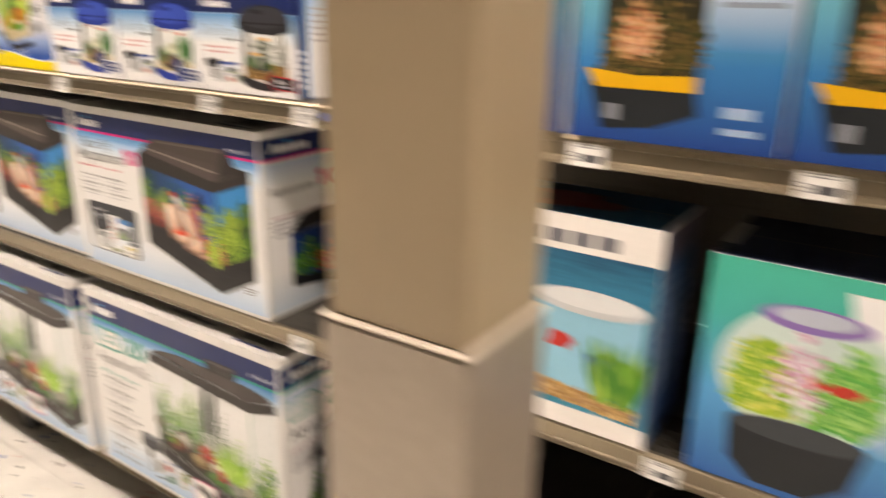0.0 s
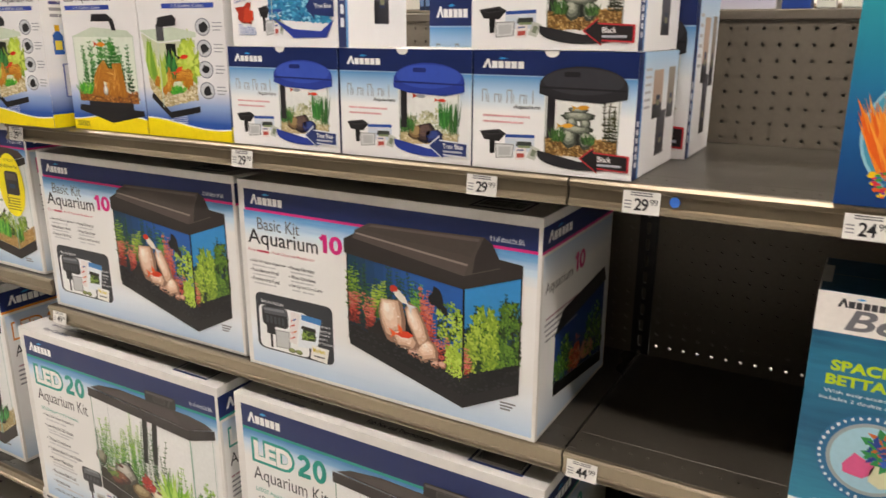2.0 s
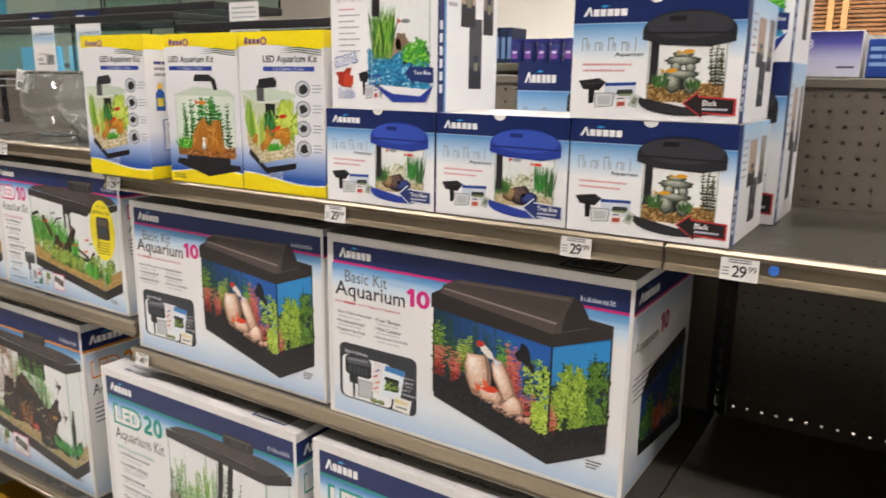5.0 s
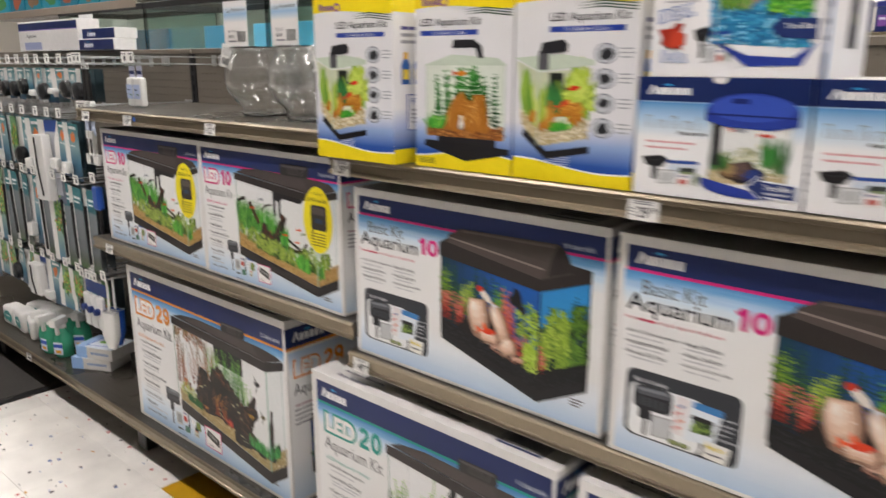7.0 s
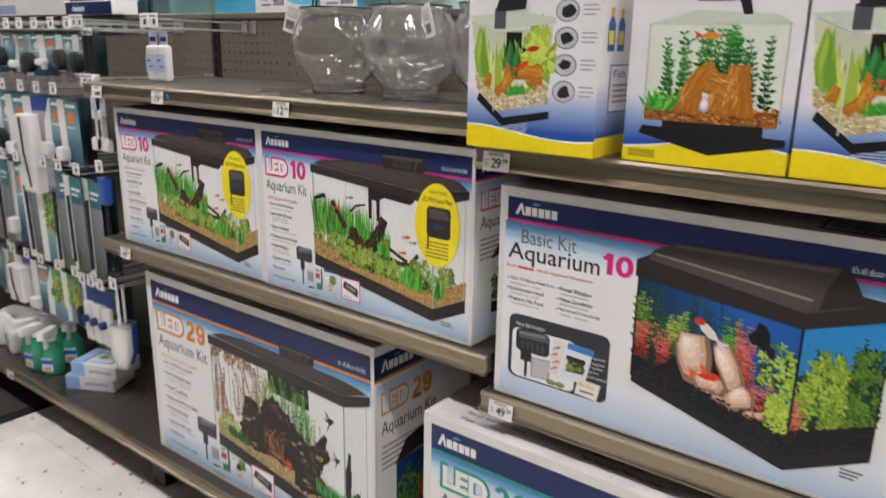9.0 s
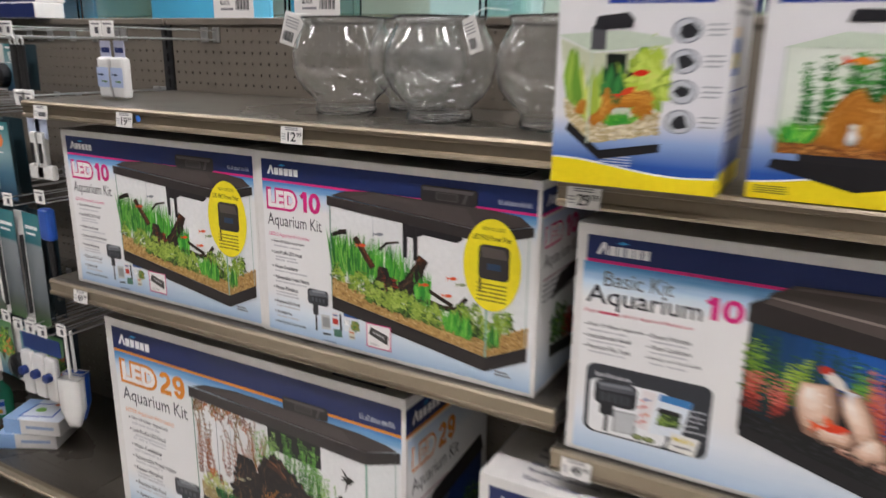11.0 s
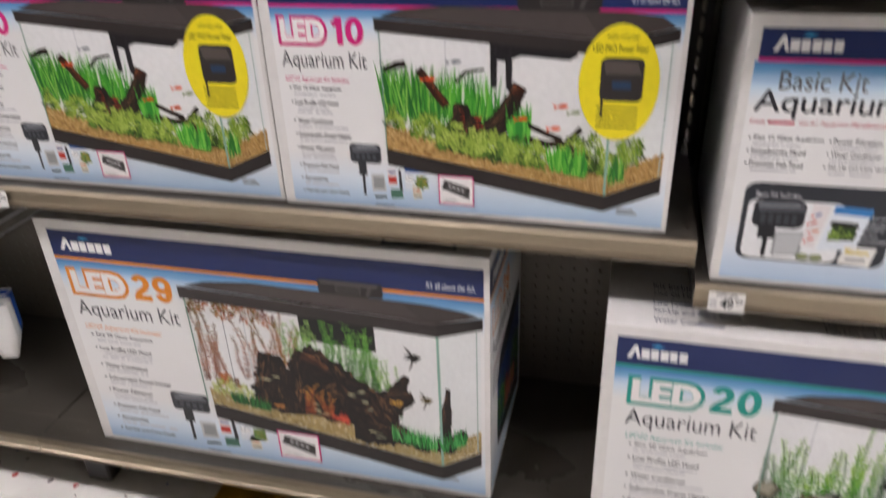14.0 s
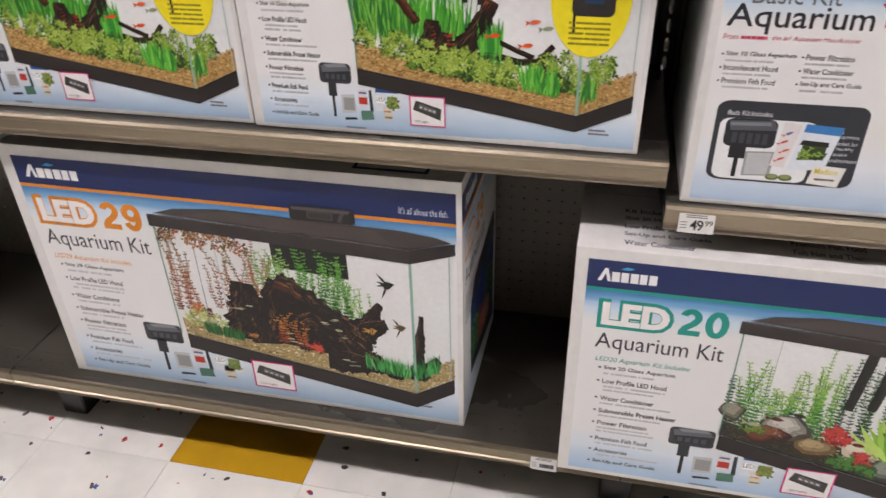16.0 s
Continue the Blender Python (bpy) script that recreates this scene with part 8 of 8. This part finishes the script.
for k, x in enumerate((-1.262, -1.29)):
    hook(x, 1.15, 0.03)
    sc = thing("glass_scraper", "white plastic scraper with a blue header card", "scraper", pose(x, 0.045, 0.985), "glass scrapers")
    part("header_card", box_bm(-0.022, 0.022, 0, 0.001, 0.095, 0.165), ink("c4d0e8"), sc)
    part("grip", box_bm(-0.011, 0.011, -0.008, 0.008, 0.03, 0.11, 0.005, 2), PLASTIC_W, sc)
    part("blade", box_bm(-0.03, 0.03, -0.006, 0.010, 0.0, 0.035, 0.006, 2), PLASTIC_W, sc)
    part("slot", box_bm(-0.005, 0.005, -0.010, -0.0081, 0.04, 0.085), BLACK, sc)
hook(-1.30, 0.92, 0.05)
bb2 = thing("bottle_brush", "blue-headed brush with a dark handle", "brush", pose(-1.31, 0.06, 0.68))
part("head", box_bm(-0.022, 0.022, -0.012, 0.012, 0.15, 0.23, 0.011, 3), PLASTIC_B, bb2)
part("handle", rod_bm([(0, 0, 0.152), (0.003, 0, 0.08), (0.012, 0, 0.0)], 0.007, 8), BLACK, bb2)
hook(-1.255, 0.60, 0.03)
for k, (x, col) in enumerate(((-1.262, PLASTIC_W), (-1.285, PLASTIC_B))):
    nt_ = thing("fish_net", "small fish net with %s mesh and a white handle" % ("white" if k == 0 else "blue"), "net", pose(x, 0.035 + 0.03 * k, 0.36, 0, 0, 15), "fish nets")
    bm = bmesh.new()
    top = [bm.verts.new((a, b, 0.13)) for a, b in ((-0.03, -0.012), (0.03, -0.012), (0.03, 0.012), (-0.03, 0.012))]
    mid = [bm.verts.new((a, b, 0.05)) for a, b in ((-0.027, -0.016), (0.03, -0.014), (0.028, 0.012), (-0.026, 0.014))]
    low = [bm.verts.new((a, b, 0.0)) for a, b in ((-0.016, -0.008), (0.014, -0.006), (0.012, 0.006), (-0.014, 0.006))]
    for r0, r1 in ((top, mid), (mid, low)):
        for q in range(4):
            bm.faces.new((r0[q], r0[(q + 1) % 4], r1[(q + 1) % 4], r1[q]))
    bm.faces.new(low)
    bmesh.ops.subdivide_edges(bm, edges=bm.edges[:], cuts=2, use_grid_fill=True)
    part("mesh_bag", bm, col, nt_, "", True)
    part("rim", rod_bm([(-0.03, -0.012, 0.13), (0.03, -0.012, 0.13), (0.03, 0.012, 0.13), (-0.03, 0.012, 0.13), (-0.03, -0.012, 0.13)], 0.0018, 6), WIRE, nt_)
    part("handle", rod_bm([(0, 0, 0.13), (0, 0, 0.24)], 0.004, 8), PLASTIC_W, nt_)
for k, x in enumerate((-1.35, -1.40, -1.45)):
    hook(x, 0.575, 0.04)
    hp = thing("heater_pack", "clear bag with a white and dark blue heater", "hanging pack", pose(x, 0.055, 0.40), "heater packs")
    part("header_card", box_bm(-0.028, 0.028, 0, 0.001, 0.12, 0.165), ink("24448c"), hp)
    part("body", box_bm(-0.022, 0.022, -0.018, -0.001, 0.0, 0.12, 0.008, 2), PLASTIC_W, hp)
    part("dial", lathe_bm([(0, 0), (0.012, 0), (0.012, 0.014), (0.009, 0.017), (0, 0.017)], 18), ink("23356f"), hp).matrix_basis = pose(0, -0.018, 0.07, 90, 0, 0)

# small white net bags hanging over the upper shelf
hook(-1.10, 1.30, 0.10)
hook(-1.06, 1.30, 0.10)
for k, x in enumerate((-1.105, -1.06)):
    wb = thing("filter_bag", "white cushion pack with a lilac header card and fish print", "hanging pack", pose(x, 0.115, 1.175), "white cushion packs")
    part("cushion", box_bm(-0.021, 0.021, -0.012, 0.012, 0.0, 0.088, 0.010, 3), PLASTIC_W, wb)
    part("header_card", box_bm(-0.017, 0.017, 0.0, 0.001, 0.086, 0.122), ink("c4c8e0"), wb)
    sw = Sheet(0.04, 0.12, 97 + k)
    sw.rect("band_print", 0.02, 0.98, 0.2, 0.55, "b4c4e4", 0)
    sw.fish("band_print", 0.4, 0.42, 0.014, "2a3a5c", 1, 0, "2a3a5c")
    sw.fish("band_print", 0.65, 0.3, 0.014, "5a7a4a", 1, 0, "5a7a4a")
    sw.build(wb, Matrix.Translation((-0.02, -0.0125, 0)))
    sw2 = Sheet(0.034, 0.036, 99)
    sw2.bars("header_print", 0.1, 0.9, 0.3, 0.3, "2c3a7a", 1, 2)
    sw2.build(wb, Matrix.Translation((-0.017, 0.0, 0.086)))

# goods on the base shelf of the next bay
spray = thing("spray_bottle", "green spray bottle with a white trigger head", "spray bottle", pose(-1.80, 0.075, 0.1785, 0, 0, 30), "green spray bottles")
part("body", lathe_bm([(0, 0), (0.030, 0), (0.034, 0.005), (0.035, 0.06), (0.030, 0.085), (0.016, 0.105), (0.013, 0.115), (0, 0.115)], 24), PLASTIC_G, spray, "translucent green bottle", True)
part("collar", lathe_bm([(0, 0.1155), (0.015, 0.1155), (0.015, 0.130), (0, 0.130)], 18), PLASTIC_W, spray)
part("trigger_head", box_bm(-0.014, 0.014, -0.055, 0.022, 0.1305, 0.162, 0.007, 2), PLASTIC_W, spray)
part("trigger", box_bm(-0.006, 0.006, -0.036, -0.022, 0.095, 0.130, 0.003, 2), PLASTIC_W, spray)
ss = Sheet(0.04, 0.05, 98)
ss.rect("label_print", 0, 1, 0, 1, "c8d8e8", 0)
ss.rect("label_print", 0, 1, 0.55, 0.85, "2a5ac0", 1)
ss.rect("label_print", 0.2, 0.8, 0.1, 0.35, "e0a02c", 1)
ss.build(spray, Matrix.Translation((-0.02, -0.0355, 0.015)))
for x, y, r in ((-1.875, 0.06, 10), (-1.94, 0.07, -20), (-1.83, 0.16, 45), (-1.905, 0.15, 5)):
    copy_thing(spray, pose(x, y, 0.1785, 0, 0, r))
for k, (x, y, z, r, l) in enumerate(((-1.60, 0.13, 0.1785, 28, "lower"), (-1.575, 0.14, 0.2245, 22, "upper"))):
    wbx = thing("net_breeder_box", "white and blue carton picturing a blue frame lying on the shelf", "carton", pose(x, y, z, 0, 0, r), "blue and white cartons")
    part("carton", box_bm(-0.085, 0.085, -0.06, 0.06, 0, 0.045, 0.002), CARD, wbx)
    sx = Sheet(0.17, 0.12, 100 + k)
    sx.rect("top_print", 0.0, 1, 0, 1, gradient("carton_top_" + l, [(0, "dfe8f2"), (1, "dfe8f2")]), 0)
    sx.rect("top_print", 0.0, 0.25, 0, 1, "9fc0e8", 1)
    for g, c in ((0.0, "2f62c0"), (0.035, "dfe8f2")):
        sx.poly("top_print", [(0.2 + g, 0.15 + g), (0.8 - g, 0.2 + g), (0.75 - g, 0.85 - g), (0.25 + g, 0.8 - g)], c, 2 + g * 10)
    sx.blob("top_print", 0.45, 0.5, 0.1, 0.1, "7ab84a", 3, 10)
    sx.blob("top_print", 0.62, 0.8, 0.05, 0.06, "d8805a", 3, 10)
    sx.build(wbx, Matrix.Translation((-0.085, -0.06, 0.045)) @ Matrix.Rotation(radians(-90), 4, "X"))
    sy = Sheet(0.17, 0.045, 110 + k)
    sy.rect("side_print", 0.0, 0.3, 0.0, 1, "8fb4e4", 0)
    sy.bars("side_print", 0.4, 0.9, 0.4, 0.2, "9ab0d0", 0, 4)
    sy.build(wbx, Matrix.Translation((-0.085, -0.06, 0)))
for k, x in enumerate((-2.10, -2.22, -2.34, -2.16, -2.3)):
    ft = thing("filter_pack", "white and teal soft pack on the base shelf", "soft pack", pose(x, 0.09 + 0.09 * (k // 3), 0.1785, 0, 0, 8 * k - 14), "teal soft packs")
    part("pouch", box_bm(-0.06, 0.06, -0.035, 0.035, 0, 0.085 + 0.01 * (k % 2), 0.018, 3), PLASTIC_W, ft, "", True)
    sp = Sheet(0.1, 0.06, 120 + k)
    sp.blob("pouch_print", 0.5, 0.5, 0.42, 0.38, "3f9a94", 0, 14, 0.25)
    sp.bars("pouch_print", 0.3, 0.7, 0.5, 0.1, "e8f0f0", 1, 2)
    sp.build(ft, Matrix.Translation((-0.05, -0.0355, 0.012)))

# boxes on the top of the next bay
for x, z, wd, hh in ((-2.62, 1.3525, 0.62, 0.125), (-2.0, 1.3525, 0.30, 0.042), (-1.985, 1.3955, 0.28, 0.04)):
    nb = thing("tank_carton", "white and navy aquarium carton lying on top of the shelving", "carton", pose(x, 0.36 if z > 1.38 else 0.35, z), "cartons on top")
    part("carton", box_bm(0, wd, 0, 0.09, 0, hh, 0.002), CARD, nb)
    sn = Sheet(wd, hh, 130)
    if hh > 0.1:
        sn.rect("front_print", 0.01, 0.99, 0.72, 0.95, NAVY, 0)
        sn.rect("front_print", 0.01, 0.99, 0.69, 0.72, "8f7ac0", 0)
        sn.text("front_print", "Aquarium", 0.15, 0.32, 0.42, 0.58, "3c3c42", 0)
        sn.rect("front_print", 0.1, 0.4, 0.05, 0.3, "9aa4c8", 0)
    else:
        sn.rect("front_print", 0.01, 0.99, 0.04, 0.96, NAVY, 0)
        sn.mark("front_print", 0.15, 0.42, 0.25, 0.7, "e8ecf4", 1)
    sn.build(nb, Matrix.Identity(4))
upper = thing("upper_shelf", "grey shelf edge with tags above the hanging goods", "shelf", pose(0, 0.47, 0))
part("pan", box_bm(-3.7, -1.72, 0.0, 0.4, 1.53, 1.545), SHELF, upper)
part("price_rail", box_bm(-3.7, -1.72, -0.01, 0, 1.512, 1.545, 0.002), GUARD, upper)
for k in range(9):
    tb = thing("background_box", "teal aquarium decor box on the upper shelf", "carton", pose(-3.5 + 0.2 * k, 0.5, 1.5455), "teal boxes")
    part("carton", box_bm(0, 0.19, 0, 0.2, 0, 0.26, 0.002), ink(("1f8fa8", "2a9ab8", "1f7f9c")[k % 3]), tb)
    su = Sheet(0.19, 0.26, 140 + k)
    su.blob("front_print", 0.5, 0.2, 0.3, 0.14, ("8a6a4a", "4a8a4a", "a85a3c")[k % 3], 0, 14, 0.3)
    su.build(tb, Matrix.Identity(4))

# square post beside the aisle
post = thing("column", "beige square steel post with a paler guard round its foot", "column", pose(1.905, -0.475, 0), kind="structure")
part("shaft", box_bm(-0.06, 0.06, -0.052, 0.052, 1.068, 3.7, 0.006, 3), PILLAR, post, "beige painted shaft")
part("guard", box_bm(-0.0635, 0.0635, -0.0555, 0.0555, 0.0, 1.066, 0.004, 2), GUARD, post, "pale metal guard")
part("guard_edge", box_bm(-0.0645, 0.0645, -0.0565, 0.0565, 1.0655, 1.0685, 0.001), EDGE, post, "bright top edge")

# dark entrance mat further down the aisle
mat = thing("floor_mat", "dark ribbed floor mat with a black rubber border", "mat", pose(-2.6, -0.55, 0.0))
part("carpet", box_bm(-0.64, 0.64, -0.66, 0.66, 0.0, 0.008, 0.002), MAT_RUG, mat)
for a in ((-0.68, 0.68, -0.70, -0.661), (-0.68, 0.68, 0.661, 0.70), (-0.68, -0.641, -0.661, 0.661), (0.641, 0.68, -0.661, 0.661)):
    part("border", box_bm(a[0], a[1], a[2], a[3], 0.0, 0.006, 0.002), BLACK, mat)

# floor tiles
bm = box_bm(0.0004, TILE - 0.0004, 0.0004, TILE - 0.0004, -0.0039, 0.0, 0.0006)
TILE_ME = bpy.data.meshes.new("tile")
bm.to_mesh(TILE_ME)
bm.free()
TILE_ME.materials.append(VINYL)
TILE_Y = TILE_ME.copy()
TILE_Y.materials.clear()
TILE_Y.materials.append(VINYL_Y)
rngt = random.Random(4)
restv, restf = [], []
for i in range(-43, 37):
    for j in range(-16, 48):
        x, y = TX + i * TILE, TY + j * TILE
        if -8 <= i <= 9 and -6 <= j <= 2:
            o = new("tile", TILE_Y if (i, j) == (0, 0) else TILE_ME)
            o.location = (x, y, rngt.uniform(-0.0002, 0.0002))
            o.parent = floor
        else:
            k = len(restv)
            a, b = x + 0.0004, x + TILE - 0.0004
            c, e = y + 0.0004, y + TILE - 0.0004
            restv += [(a, c, 0), (b, c, 0), (b, e, 0), (a, e, 0), (a, c, -0.003), (b, c, -0.003), (b, e, -0.003), (a, e, -0.003)]
            restf += [(k, k + 1, k + 2, k + 3), (k, k + 4, k + 5, k + 1), (k + 1, k + 5, k + 6, k + 2), (k + 2, k + 6, k + 7, k + 3), (k + 3, k + 7, k + 4, k)]
tagged(raw("far_tiles", restv, restf, VINYL, floor), kind="stuff")
